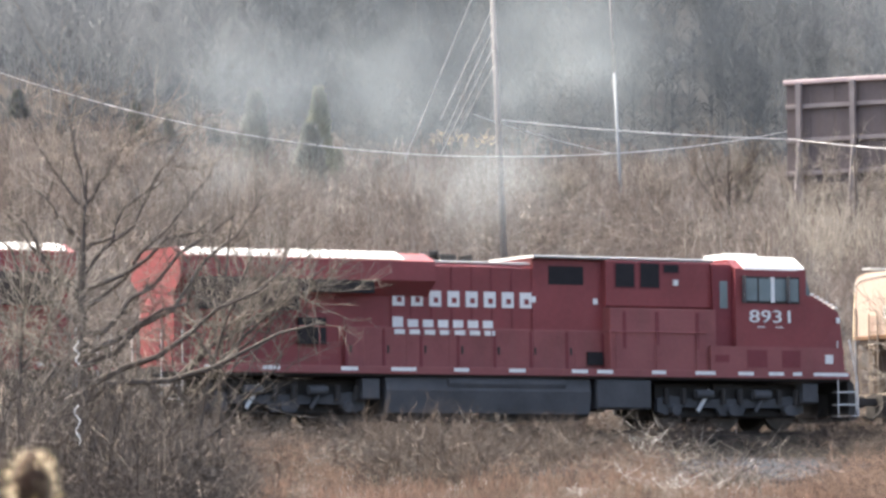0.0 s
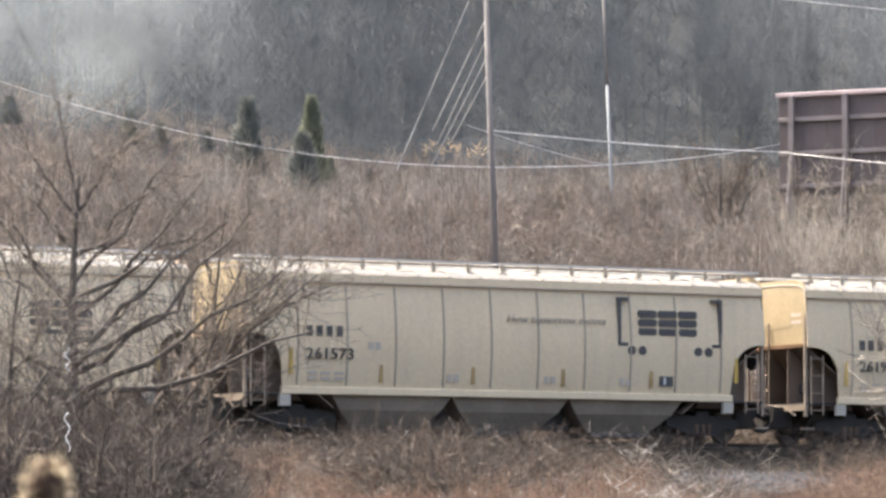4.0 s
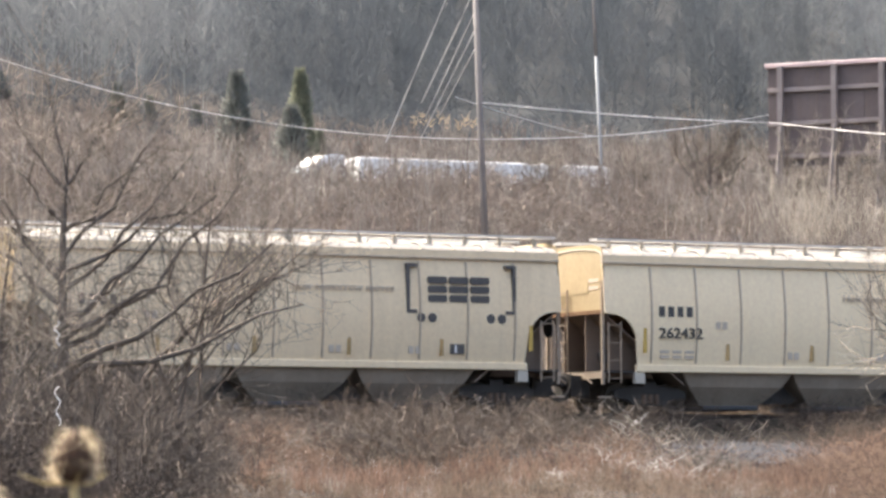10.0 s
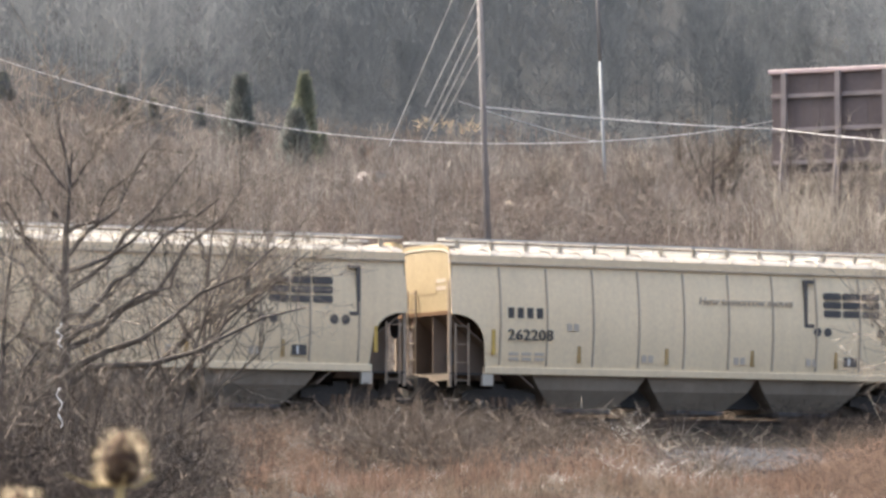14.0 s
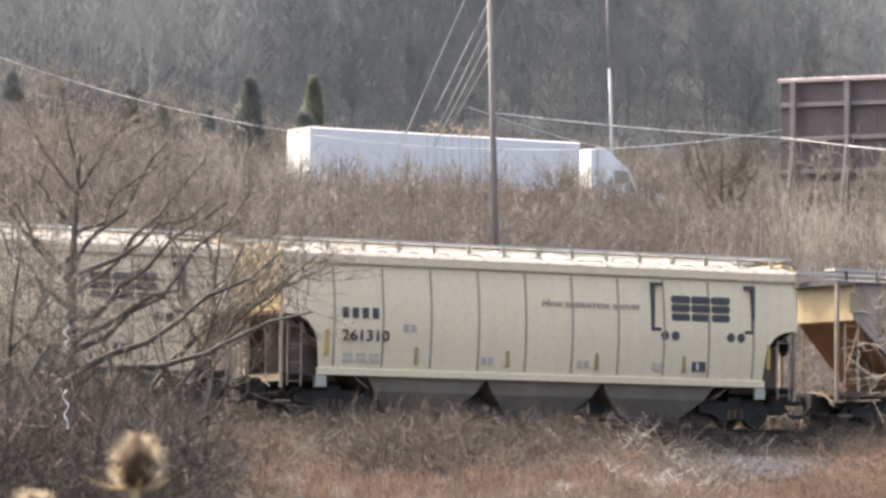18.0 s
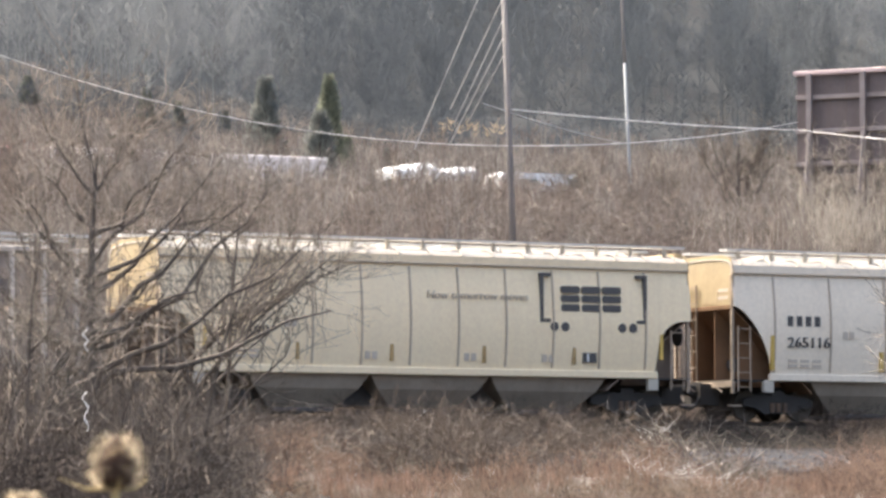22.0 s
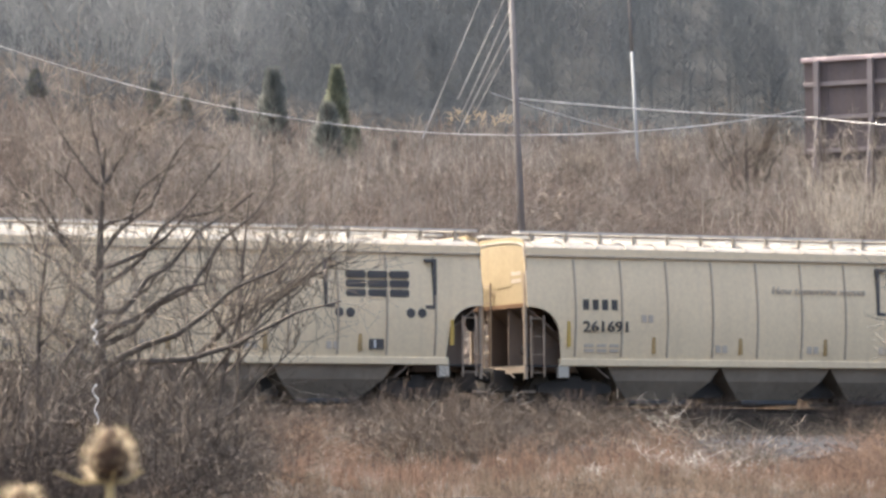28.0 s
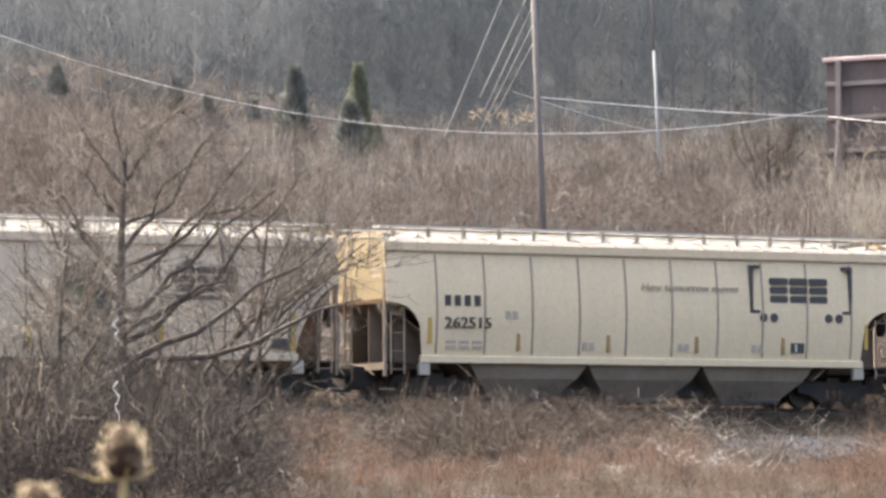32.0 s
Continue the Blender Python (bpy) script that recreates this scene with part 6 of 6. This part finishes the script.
def tractor(par, x, material, top=1.0):
    """A long-nosed lorry tractor whose rear is at x."""
    part("sleeper_cab", Shape().quadstrip([[(x + a, y * (1 if b < 3.4 else 0.9), b if b < 2.1 else 2.1 + (b - 2.1) * top) for a, b in ((1.7, 1.0), (1.7, 3.75), (2.3, 3.9), (2.9, 3.75), (3.6, 3.1), (4.0, 2.85), (4.55, 2.05), (4.55, 1.0))] for y in (-1.2, 1.2)]), material, par)
    part("bonnet", Shape().quadstrip([[(x + a, y * k, b) for a, b in ((4.5, 0.9), (4.5, 2.05), (6.0, 1.75), (6.4, 1.55), (6.6, 1.2), (6.65, 0.6))] for y, k in ((-1.0, 1.0), (1.0, 1.0))]), material, par)
    part("windscreen", Shape().quadstrip([[(x + a, y, 2.1 + (b - 2.1) * top) for a, b in ((3.98, 2.9), (4.06, 2.86), (4.6, 2.1), (4.5, 2.1))] for y in (-1.1, 1.1)]), GLASS_DARK, par)
    for y in (-1.0, 1.0):
        part("fender", Shape().lathe([(y - 0.18, 0.6), (y + 0.18, 0.6)], "y", (x + 5.7, 0, 0.72), 14), material, par)
    for y in (-1.21, 1.21):
        part("side_window", Shape().box(x + 3.2, x + 4.0, y - 0.01, y + 0.01, 2.05, 2.7), GLASS_DARK, par)
        part("exhaust_pipe", Shape().rod((x + 2.1, y * 0.95, 1.0), (x + 2.1, y * 0.95, 4.0 * top), 0.08), GALV, par)
    part("chassis", Shape().box(x - 0.6, x + 6.2, -0.45, 0.45, 0.7, 1.05, 0.03), DARK, par)
    part("bumper", Shape().box(x + 6.6, x + 6.8, -1.15, 1.15, 0.4, 0.9, 0.05), GALV, par)
    wheels(par, (x + 0.2, x + 1.4, x + 5.7))


def box_lorry(material, cab, label, length=16.0, top=4.1, cab_top=1.0):
    t = tagged(new("articulated_lorry"), label, "truck")
    tr = part("trailer_box", Shape().box(-length, 0, -1.3, 1.3, 1.15, top, 0.06), material, t)
    for k in range(14):
        x = -length + 0.3 + k * (length - 0.6) / 13
        part("panel_rivet_strip", Shape().box(x - 0.02, x + 0.02, -1.31, 1.31, 1.2, top - 0.05), material, tr)
    part("rear_frame", Shape().box(-length - 0.06, -length, -1.3, 1.3, 1.1, top + 0.02, 0.05), GALV, tr)
    wheels(t, (-length + 1.2, -length + 2.4))
    tractor(t, -0.9, cab, cab_top)
    return t


def tank_lorry(label, length=13.2):
    t = tagged(new("tank_lorry"), label, "truck")
    tk = part("tank", Shape().lathe([(-length, 0.3), (-length + 0.1, 0.75), (-length + 0.45, 1.0), (-length + 0.6, 1.02), (-0.6, 1.02), (-0.45, 1.0), (-0.1, 0.75), (0, 0.3)], "x", (0, 0, 2.5), 22), TANK_STEEL, t, smooth=True)
    for k in range(6):
        x = -length + 1.2 + k * (length - 2.4) / 5
        part("band", Shape().lathe([(x - 0.05, 1.05), (x + 0.05, 1.05)], "x", (0, 0, 2.5), 22), GALV, tk)
    for x in (-length * 0.35, -length * 0.65):
        part("manhole", Shape().lathe([(3.4, 0.28), (3.68, 0.28)], "z", (x, 0, 0), 12), TANK_STEEL, tk)
    part("top_rail", Shape().box(-length * 0.75, -length * 0.25, -0.4, 0.4, 3.5, 3.56), GALV, tk)
    part("underframe", Shape().box(-length + 0.5, -0.4, -0.6, 0.6, 1.1, 1.6, 0.04), DARK, t)
    wheels(t, (-length + 1.2, -length + 2.4))
    tractor(t, -0.9, GRIME, 0.74)
    return t


def flatbed_lorry(label, length=10.2):
    rng = np.random.default_rng(71)
    t = tagged(new("loaded_trailer"), label, "trailer")
    part("deck", Shape().box(-length, 0, -1.28, 1.28, 1.2, 1.45, 0.03), DARK, t)
    for k in range(4):
        x = -length + 0.2 + k * (length - 0.4) / 4
        w = (length - 0.4) / 4 * 0.97
        z = 2.05 + 0.4 * rng.random()
        s = Shape()
        s.quadstrip([[(x + w / 2 + (a - w / 2) * f, b * f, zz) for a, b in ((0, -1.2), (w, -1.2), (w, 1.2), (0, 1.2))] for zz, f in ((1.46, 0.96), (1.7, 1.03), (z - 0.25, 1.0), (z, 0.72 + 0.1 * rng.random()))])
        part("load_block", s, WRAP, t, "white wrapped block")
    wheels(t, (-length + 1.2, -length + 2.2), 0.4)
    pickup_front(t, 0.3, TRUCK_WHITE)
    return t


def pickup_front(par, x, material):
    """A pickup that draws a trailer; its tail is at x."""
    prof = [(x, 0.55), (x, 1.25), (x + 1.9, 1.25), (x + 2.05, 1.85), (x + 3.3, 1.88), (x + 3.95, 1.3), (x + 5.2, 1.15), (x + 5.4, 0.95), (x + 5.45, 0.45)]
    part("pickup_body", Shape().plate(prof, -0.95, 0.95), material, par)
    part("pickup_glazing", Shape().plate([(x + 2.2, 1.3), (x + 2.25, 1.75), (x + 3.2, 1.78), (x + 3.7, 1.3)], -0.96, 0.96), GLASS_DARK, par)
    part("drawbar", Shape().box(x - 0.6, x + 0.2, -0.08, 0.08, 0.6, 0.75), DARK, par)
    wheels(par, (x + 0.95, x + 4.4), 0.38, 0.85)


def camper_trailer(label, length=11.4):
    t = tagged(new("camper_trailer"), label, "camper")
    body = [(-length, 0.8), (-length, 2.95), (-length + 0.25, 3.1), (-0.5, 3.1), (-0.1, 2.85), (0, 2.5), (0, 0.8)]
    shell = part("shell", Shape().plate(body, -1.22, 1.22), TRUCK_WHITE, t)
    for x in (-length + 2.0, -length + 4.1, -length + 6.0, -length + 8.3, -length + 9.8):
        part("roof_unit", Shape().lathe([(3.08, 0.62), (3.3, 0.58), (3.42, 0.4), (3.44, 0.05)], "z", (x, 0, 0), 14), TRUCK_WHITE, shell)
    for y in (-1.23, 1.23):
        for x0, x1 in ((-1.7, -0.9), (-5.2, -4.4), (-8.6, -7.9)):
            part("window", Shape().box(x0, x1, y - 0.01, y + 0.01, 1.95, 2.5), GLASS_DARK if x0 > -2 else WRAP, shell)
        part("stripe", Shape().box(-length + 0.4, -2.4, y - 0.008, y + 0.008, 1.45, 1.6), WRAP, shell)
    wheels(t, (-length * 0.6, -length * 0.6 + 1.0), 0.38, 1.05)
    pickup_front(t, 0.5, TRUCK_PINK)
    return t


def motor_car(material, label, long=4.9, van=False):
    t = tagged(new("van" if van else "motor_car"), label, "van" if van else "car")
    if van:
        prof = [(-long, 0.4), (-long, 1.9), (-long + 0.3, 2.1), (-1.6, 2.1), (-0.8, 1.3), (0, 1.05), (0.05, 0.4)]
    else:
        prof = [(-long, 0.4), (-long, 1.0), (-long + 0.7, 1.1), (-long + 1.3, 1.75), (-long + 2.7, 1.78), (-1.3, 1.05), (0, 0.9), (0.05, 0.4)]
    part("body", Shape().plate(prof, -0.9, 0.9), material, t)
    part("glazing", Shape().plate([(-long + 1.2, 1.1), (-long + 1.5, 1.65), (-long + 2.6, 1.68), (-1.5, 1.1)] if not van else [(-2.2, 1.3), (-2.2, 1.9), (-1.6, 1.9), (-1.0, 1.3)], -0.91, 0.91), GLASS_DARK, t)
    wheels(t, (-long + 0.9, -0.9), 0.34, 0.8)
    return t


# ---- teasels close to the camera ----
SWAY = [
    (0, -0.3992, 1.7688), (0.5, -0.4199, 1.7678), (1, -0.3948, 1.7665), (1.5, -0.3899, 1.7666), (2, -0.3864, 1.7691), (2.5, -0.3789, 1.774),
    (3, -0.3775, 1.771), (3.5, -0.3772, 1.7723), (5.5, -0.3601, 1.7652), (6, -0.3423, 1.7657), (6.5, -0.3589, 1.7671), (7, -0.3512, 1.7668),
    (7.5, -0.3501, 1.7637), (8, -0.3487, 1.7616), (8.5, -0.3514, 1.7611), (9, -0.3481, 1.7638), (9.5, -0.3545, 1.7625), (10, -0.344, 1.7652),
    (10.5, -0.3542, 1.7644), (11, -0.3422, 1.7639), (11.5, -0.338, 1.7636), (12, -0.3271, 1.7615), (12.5, -0.324, 1.7654), (13, -0.3161, 1.7639),
    (13.5, -0.3126, 1.7655), (14, -0.3044, 1.7654), (14.5, -0.3076, 1.7637), (15, -0.3009, 1.7669), (15.5, -0.3076, 1.7641), (17.5, -0.2973, 1.7673),
    (18, -0.2958, 1.7697), (18.5, -0.2969, 1.7699), (19, -0.303, 1.769), (19.5, -0.3072, 1.7695), (20, -0.3029, 1.7688), (20.5, -0.3019, 1.7725),
    (21, -0.3059, 1.7728), (21.5, -0.3204, 1.7713), (22, -0.3319, 1.77), (22.5, -0.3161, 1.7741), (23, -0.306, 1.7726), (23.5, -0.312, 1.7722),
    (24, -0.3274, 1.7709), (24.5, -0.3021, 1.7712), (25, -0.3204, 1.7709), (25.5, -0.3285, 1.7687), (26, -0.3268, 1.7714), (26.5, -0.3263, 1.7747),
    (28.5, -0.3501, 1.7733), (29, -0.3466, 1.775), (29.5, -0.3924, 1.7706), (30, -0.4551, 1.762), (30.5, -0.4578, 1.76), (31, -0.4033, 1.7671),
    (31.5, -0.38, 1.769), (32, -0.3528, 1.7731),
]


def teasel(x, d, top, label, seed, scale=1.0, tilt=0.0):
    rng = np.random.default_rng(seed)
    t = tagged(new("teasel"), label, "teasel", group="teasels by the camera")
    t.location = (x, d, 0)
    h = top - 0.019 * scale
    part("stalk", Shape().path([(0, 0, -0.05), (0.004, 0, h * 0.5), (0, 0, h)], [0.006, 0.005, 0.0042], 8), TEASEL_STALK, t)
    prof = [(h - 0.002, 0.004), (h + 0.003, 0.0135), (h + 0.012, 0.0182), (h + 0.025, 0.017), (h + 0.036, 0.0118), (h + 0.043, 0.005), (h + 0.046, 0.001)]
    prof = [(h + (a - h) * scale, b * scale) for a, b in prof]
    part("head", Shape().lathe(prof, "z", (0, 0, 0), 18), TEASEL_CORE, t, "dark brown seed head", smooth=True)
    n = 440
    f = rng.random(n)
    z = h + 0.044 * scale * f
    r = np.interp(z, [p[0] for p in prof], [p[1] for p in prof])
    az = rng.uniform(0, 2 * math.pi, n)
    out = np.stack([np.cos(az), np.sin(az), np.interp(f, [0, 0.5, 1], [-0.15, 0.02, 0.7])], -1)
    out /= np.linalg.norm(out, axis=1)[:, None]
    a = np.stack([np.cos(az) * r, np.sin(az) * r, z], -1)
    b = a + out * rng.uniform(0.0075, 0.0125, n)[:, None] * scale
    v, fc = spikes(a, b, np.full(n, 0.00012), rng, 0.5)
    bristle = tagged(triangles("bristle_coat", v, TEASEL_SPINE, fc), kind="stuff")
    bristle.parent = t
    for k, (ax, ln) in enumerate(((195, 0.05), (20, 0.03), (100, 0.035), (280, 0.04))):
        c, s = math.cos(radians(ax)), math.sin(radians(ax))
        part("bract", Shape().path([(0, 0, h - 0.001), (c * ln * 0.5 * scale, s * ln * 0.5 * scale, h - 0.002), (c * ln * scale, s * ln * scale, h + 0.008)], [0.0018, 0.0015, 0.0004], 5), TEASEL_STALK, t)
    return t


TEASEL_A = teasel(-0.33, 4.0, 1.769, "dry teasel with a bristly seed head", 81)
TEASEL_B = teasel(-0.432, 4.2, 1.722, "dry teasel with a drooping bristly head", 82, 1.0)


# ---- exhaust smoke: drifting clouds of fine particles ----
SMOKE = bpy.data.materials.new("thin grey-blue exhaust smoke")
SMOKE.use_nodes = True
_n = SMOKE.node_tree
_p = _n.nodes["Principled BSDF"]
_p.inputs["Base Color"].default_value = (0.49, 0.545, 0.56, 1)
_p.inputs["Roughness"].default_value = 1.0
_tl = _n.nodes.new("ShaderNodeBsdfTranslucent")
_tl.inputs["Color"].default_value = (0.49, 0.545, 0.56, 1)
_m1 = _n.nodes.new("ShaderNodeMixShader")
_n.links.new(_p.outputs[0], _m1.inputs[1])
_n.links.new(_tl.outputs[0], _m1.inputs[2])
_tp = _n.nodes.new("ShaderNodeBsdfTransparent")
_m2 = _n.nodes.new("ShaderNodeMixShader")
_at = _n.nodes.new("ShaderNodeAttribute")
_at.attribute_name = "veil"
_tc = _n.nodes.new("ShaderNodeTexCoord")
_no = _n.nodes.new("ShaderNodeTexNoise")
_no.inputs["Scale"].default_value = 0.9
_no.inputs["Detail"].default_value = 4.0
_n.links.new(_tc.outputs["Object"], _no.inputs["Vector"])
_mr = _n.nodes.new("ShaderNodeMapRange")
_mr.inputs[1].default_value, _mr.inputs[2].default_value = 0.3, 0.7
_mr.inputs[3].default_value, _mr.inputs[4].default_value = 0.014, 0.042
_n.links.new(_no.outputs[0], _mr.inputs[0])
_mu = _n.nodes.new("ShaderNodeMath")
_mu.operation = "MULTIPLY"
_n.links.new(_at.outputs["Fac"], _mu.inputs[0])
_n.links.new(_mr.outputs[0], _mu.inputs[1])
_n.links.new(_mu.outputs[0], _m2.inputs[0])
_n.links.new(_tp.outputs[0], _m2.inputs[1])
_n.links.new(_m1.outputs[0], _m2.inputs[2])
_n.links.new(_m2.outputs[0], _n.nodes["Material Output"].inputs["Surface"])
scene.cycles.transparent_max_bounces = 48
SMOKES = []


def smoke_puff(x, y, rx, rz, n, seed, drift):
    """A soft cloud round a bearing: n thin veils that fade towards their rims; drift: metres a second along and up."""
    rng = np.random.default_rng(seed)
    c = seen(x, y, 123.5)
    k = 14
    V, F, W = [], [], []
    for i in range(n):
        o = rng.normal(size=3) * np.array([rx, rx * 0.5, rz]) * 0.62
        nrm = rng.normal(size=3) * np.array([0.5, 0.4, 0.5]) + np.array([0, -1.0, 0])
        nrm /= np.linalg.norm(nrm)
        s = np.cross(nrm, (0, 0, 1.0))
        s /= np.linalg.norm(s)
        t = np.cross(nrm, s)
        r = rng.uniform(0.6, 1.5) * (rx + rz) * 0.44
        a = np.linspace(0, 2 * math.pi, k + 1)[:-1]
        lump = r * (1 + 0.22 * np.sin(2 * a + rng.uniform(0, 6)) + 0.15 * np.sin(3 * a + rng.uniform(0, 6)))
        ring = o + (np.cos(a)[:, None] * s + np.sin(a)[:, None] * t) * lump[:, None]
        half = o + (ring - o) * 0.5
        m = len(V) and sum(map(len, V))
        V += [o[None, :], half, ring]
        W += [1.0] + [0.42] * k + [0.0] * k
        for j in range(k):
            g = (j + 1) % k
            F += [(m, m + 1 + j, m + 1 + g), (m + 1 + j, m + 1 + k + j, m + 1 + k + g), (m + 1 + j, m + 1 + k + g, m + 1 + g)]
    ob = triangles("smoke_puff", np.concatenate(V), SMOKE, np.array(F))
    ob.data.attributes.new("veil", "FLOAT", "POINT").data.foreach_set("value", np.array(W, np.float32))
    ob.data.polygons.foreach_set("use_smooth", [True] * len(F))
    ob.location = c
    ob.visible_shadow = False
    tagged(ob, "thin grey-blue diesel exhaust drifting", "smoke", group="exhaust smoke", kind="stuff")
    SMOKES.append((ob, c, drift))


for spec in ((805, 320, 1.7, 1.5, 18, 1, (-3.0, 0.7)), (800, 180, 2.3, 1.9, 34, 2, (-3.2, 0.8)), (860, 50, 1.8, 1.6, 38, 3, (-3.4, 0.7)),
             (620, 140, 2.0, 1.5, 44, 4, (-3.2, 0.6)), (470, 120, 2.0, 1.5, 44, 5, (-3.3, 0.5)), (300, 100, 1.7, 1.6, 34, 6, (-3.3, 0.4)), (1020, 80, 2.0, 1.6, 30, 7, (-3.4, 0.6)),
             (300, 280, 1.6, 0.9, 18, 8, (-3.2, 0.4))):
    smoke_puff(*spec)


# ---- the train ----
def run(t):
    """How far the train has gone after t seconds."""
    return 9.5706 * t + 0.0178 * t * t - 0.00012 * t ** 3


ENDS = [11.92, 30.06, 47.76, 65.28, 82.80, 100.30, 117.78, 135.25, 152.70, 170.1, 187.63, 206.4, 224.07, 243.15, 260.98, 278.65, 296.1, 314.95, 332.45, 349.95]
STYLES = ["plain"] + ["bracket"] * 9 + ["ribbed", "bracket", "seed", "bracket", "bracket", "bracket", "dull", "bracket", "bracket"]
LABELS = {"bracket": "grey covered hopper wagon with dark bracketed emblem", "plain": "pale grey covered hopper wagon with underlined dark emblem",
          "seed": "light grey covered hopper wagon with bright round emblem", "dull": "weathered grey covered hopper wagon with dull round emblem",
          "ribbed": "weathered grey-brown ribbed hopper wagon with rusty ends"}
NUMBERS = {0: "265506", 1: "261573", 2: "261919", 3: "261521", 4: "262433", 5: "262432", 6: "261849", 7: "262208", 8: "262400", 9: "261310", 11: "261698",
           12: "265116", 13: "261827", 14: "261096", 15: "261691", 16: "265147", 17: "262515"}
TRAIN = []


def make_train():
    first, lefts = {}, {}
    for i, style in enumerate(STYLES):
        lo, hi = ENDS[i] + (2.1 if i == 0 else 1.42), ENDS[i + 1]
        length = 16.1 if style == "bracket" else hi - lo
        mid = hi - length / 2
        if style in first:
            car = copy_thing(first[style], pose(0, 0, 0))
        else:
            car = ribbed_car(length) if style == "ribbed" else hopper_car(length, style)
            tagged(car, LABELS[style], "railway wagon", group="wagons of the freight train")
            first[style] = car
        TRAIN.append((car, mid, 0))
        lefts[i] = (car, -length / 2)
    # some wagons wear a fresher, brighter cream
    for i in (0, 5, 9, 11, 13, 17):
        for o in lefts[i][0].children:
            if o.name.split(".")[0] in ("side_sheet", "side_sill"):
                o.material_slots[0].link = "OBJECT"
                o.material_slots[0].material = CREAM_PAINT
    for i, text in NUMBERS.items():
        car, left = lefts[i]
        lettering("wagon_number", text, left + 1.75, left + 3.15, 2.03, 2.32, -side_y(2.32, SILL, EAVE) - 0.012, STENCIL, car)
    lo = tagged(locomotive(), "red diesel freight locomotive with white lettering", "locomotive", group="locomotives of the freight train")
    TRAIN.append((lo, ENDS[0] + 0.1, 0))
    second = tagged(copy_thing(lo, pose(0, 0, 0)), "red diesel freight locomotive ahead of another")
    TRAIN.append((second, ENDS[0] - 44.9, 180))


make_train()

LORRIES = []


def traffic(ob, lane, bearing, t0, speed, right=True):
    """lane: metres across; bearing: of its trailer's front at t0."""
    q = lane
    # the place on the lane at that bearing
    k = (bearing - 784) / 8100
    u = (k * (NEAR + q * CA) + q * SA) / (CA - k * SA)
    LORRIES.append((ob, u, q, t0, speed, right))


R_LANE, L_LANE = 106.0, 117.0
traffic(box_lorry(TRUCK_WHITE, TRUCK_WHITE, "white articulated box lorry on the road", 16.4), R_LANE, 1075, 18.2, 23.8)
traffic(tank_lorry("polished steel tank lorry on the road"), R_LANE, 655, 20.0, 24.2)
traffic(camper_trailer("long white camper trailer behind a pickup"), R_LANE, 672, 24.2, 23.2)
traffic(box_lorry(TRUCK_WHITE, TRUCK_WHITE, "white articulated box lorry in the far lane", 16.2, 3.3, 0.75), L_LANE, 695, 9.8, 21.5, False)
traffic(box_lorry(TRUCK_PINK, CAR_RED, "low pale lorry with a dark red tractor", 16.6, 3.45, 0.9), L_LANE, 582, 21.0, 20.7, False)
traffic(flatbed_lorry("pickup towing a short trailer of white wrapped bundles", 5.4), R_LANE, 882, 22.2, 24.5)
traffic(motor_car(TRUCK_WHITE, "white saloon car on the road"), R_LANE, 1440, 19.0, 22.0)
traffic(motor_car(TRUCK_WHITE, "white hatchback on the road"), R_LANE, 1150, 26.0, 21.0)
traffic(motor_car(TRUCK_PINK, "pale saloon car on the road"), L_LANE, 360, 9.0, 22.0, False)
traffic(motor_car(TRUCK_WHITE, "white saloon car on the road"), L_LANE, 400, 14.5, 22.0, False)
traffic(motor_car(BOARD_POST, "grey-brown estate car on the road"), R_LANE, 1010, 14.5, 22.0)
traffic(motor_car(TRUCK_WHITE, "white van following a lorry", 6.4, True), R_LANE, 1550, 23.0, 22.0)


def motions():
    ts = list(np.arange(0, 32.01, 2.0))
    for ob, mid, turn in TRAIN:
        walk(ob, [(t, Matrix.Translation(spot(mid - run(t), 1.6, RAIL_Z)) @ pose(0, 0, 0, 0, 0, TURN + turn)) for t in ts])
    # wheelsets roll; those of one kind share their keys
    spins = {}
    for ob, mid, turn in TRAIN:
        for w in [o for o in ob.children_recursive if o.name.startswith("wheelset")]:
            kind = (round(w.location.x, 2), round(w.location.z, 2), turn)
            if kind not in spins:
                x, z = w.location.x, w.location.z
                way = -1 if turn == 0 else 1
                walk(w, [(t, pose(x, 0, z, 0, way * math.degrees(run(t) / z), 0)) for t in np.arange(0, 32.001, 1 / 30.0 * 1.0)])
                spins[kind] = w.animation_data
            else:
                w.rotation_mode = "QUATERNION"
                keys = w.animation_data_create()
                keys.action = spins[kind].action
                keys.action_slot = spins[kind].action_slot
    for ob, u, q, t0, speed, right in LORRIES:
        s = 1 if right else -1
        walk(ob, [(t, Matrix.Translation(spot(u + s * speed * (t - t0), q, 19.4)) @ pose(0, 0, 0, 0, 0, TURN + (0 if right else 180))) for t in (0.0, 16.0, 32.0)])
    for ob, k, dx in ((TEASEL_A, 1.0, 0.0), (TEASEL_B, 0.8, 0.0)):
        x0, d = ob.location.x, ob.location.y
        walk(ob, [(t, pose(x0, d, 0) @ pose(0, 0, 0, 0, math.degrees(math.atan((x + 0.33) * k / 1.77)), 0)) for t, x, z in SWAY])
    for ob, c, (along_, up) in SMOKES:
        walk(ob, [(t, Matrix.Translation(c + Vector((along_ * CA * t, along_ * SA * t * 0.3, up * t)))) for t in (0.0, 2.0, 4.0, 32.0)])


motions()
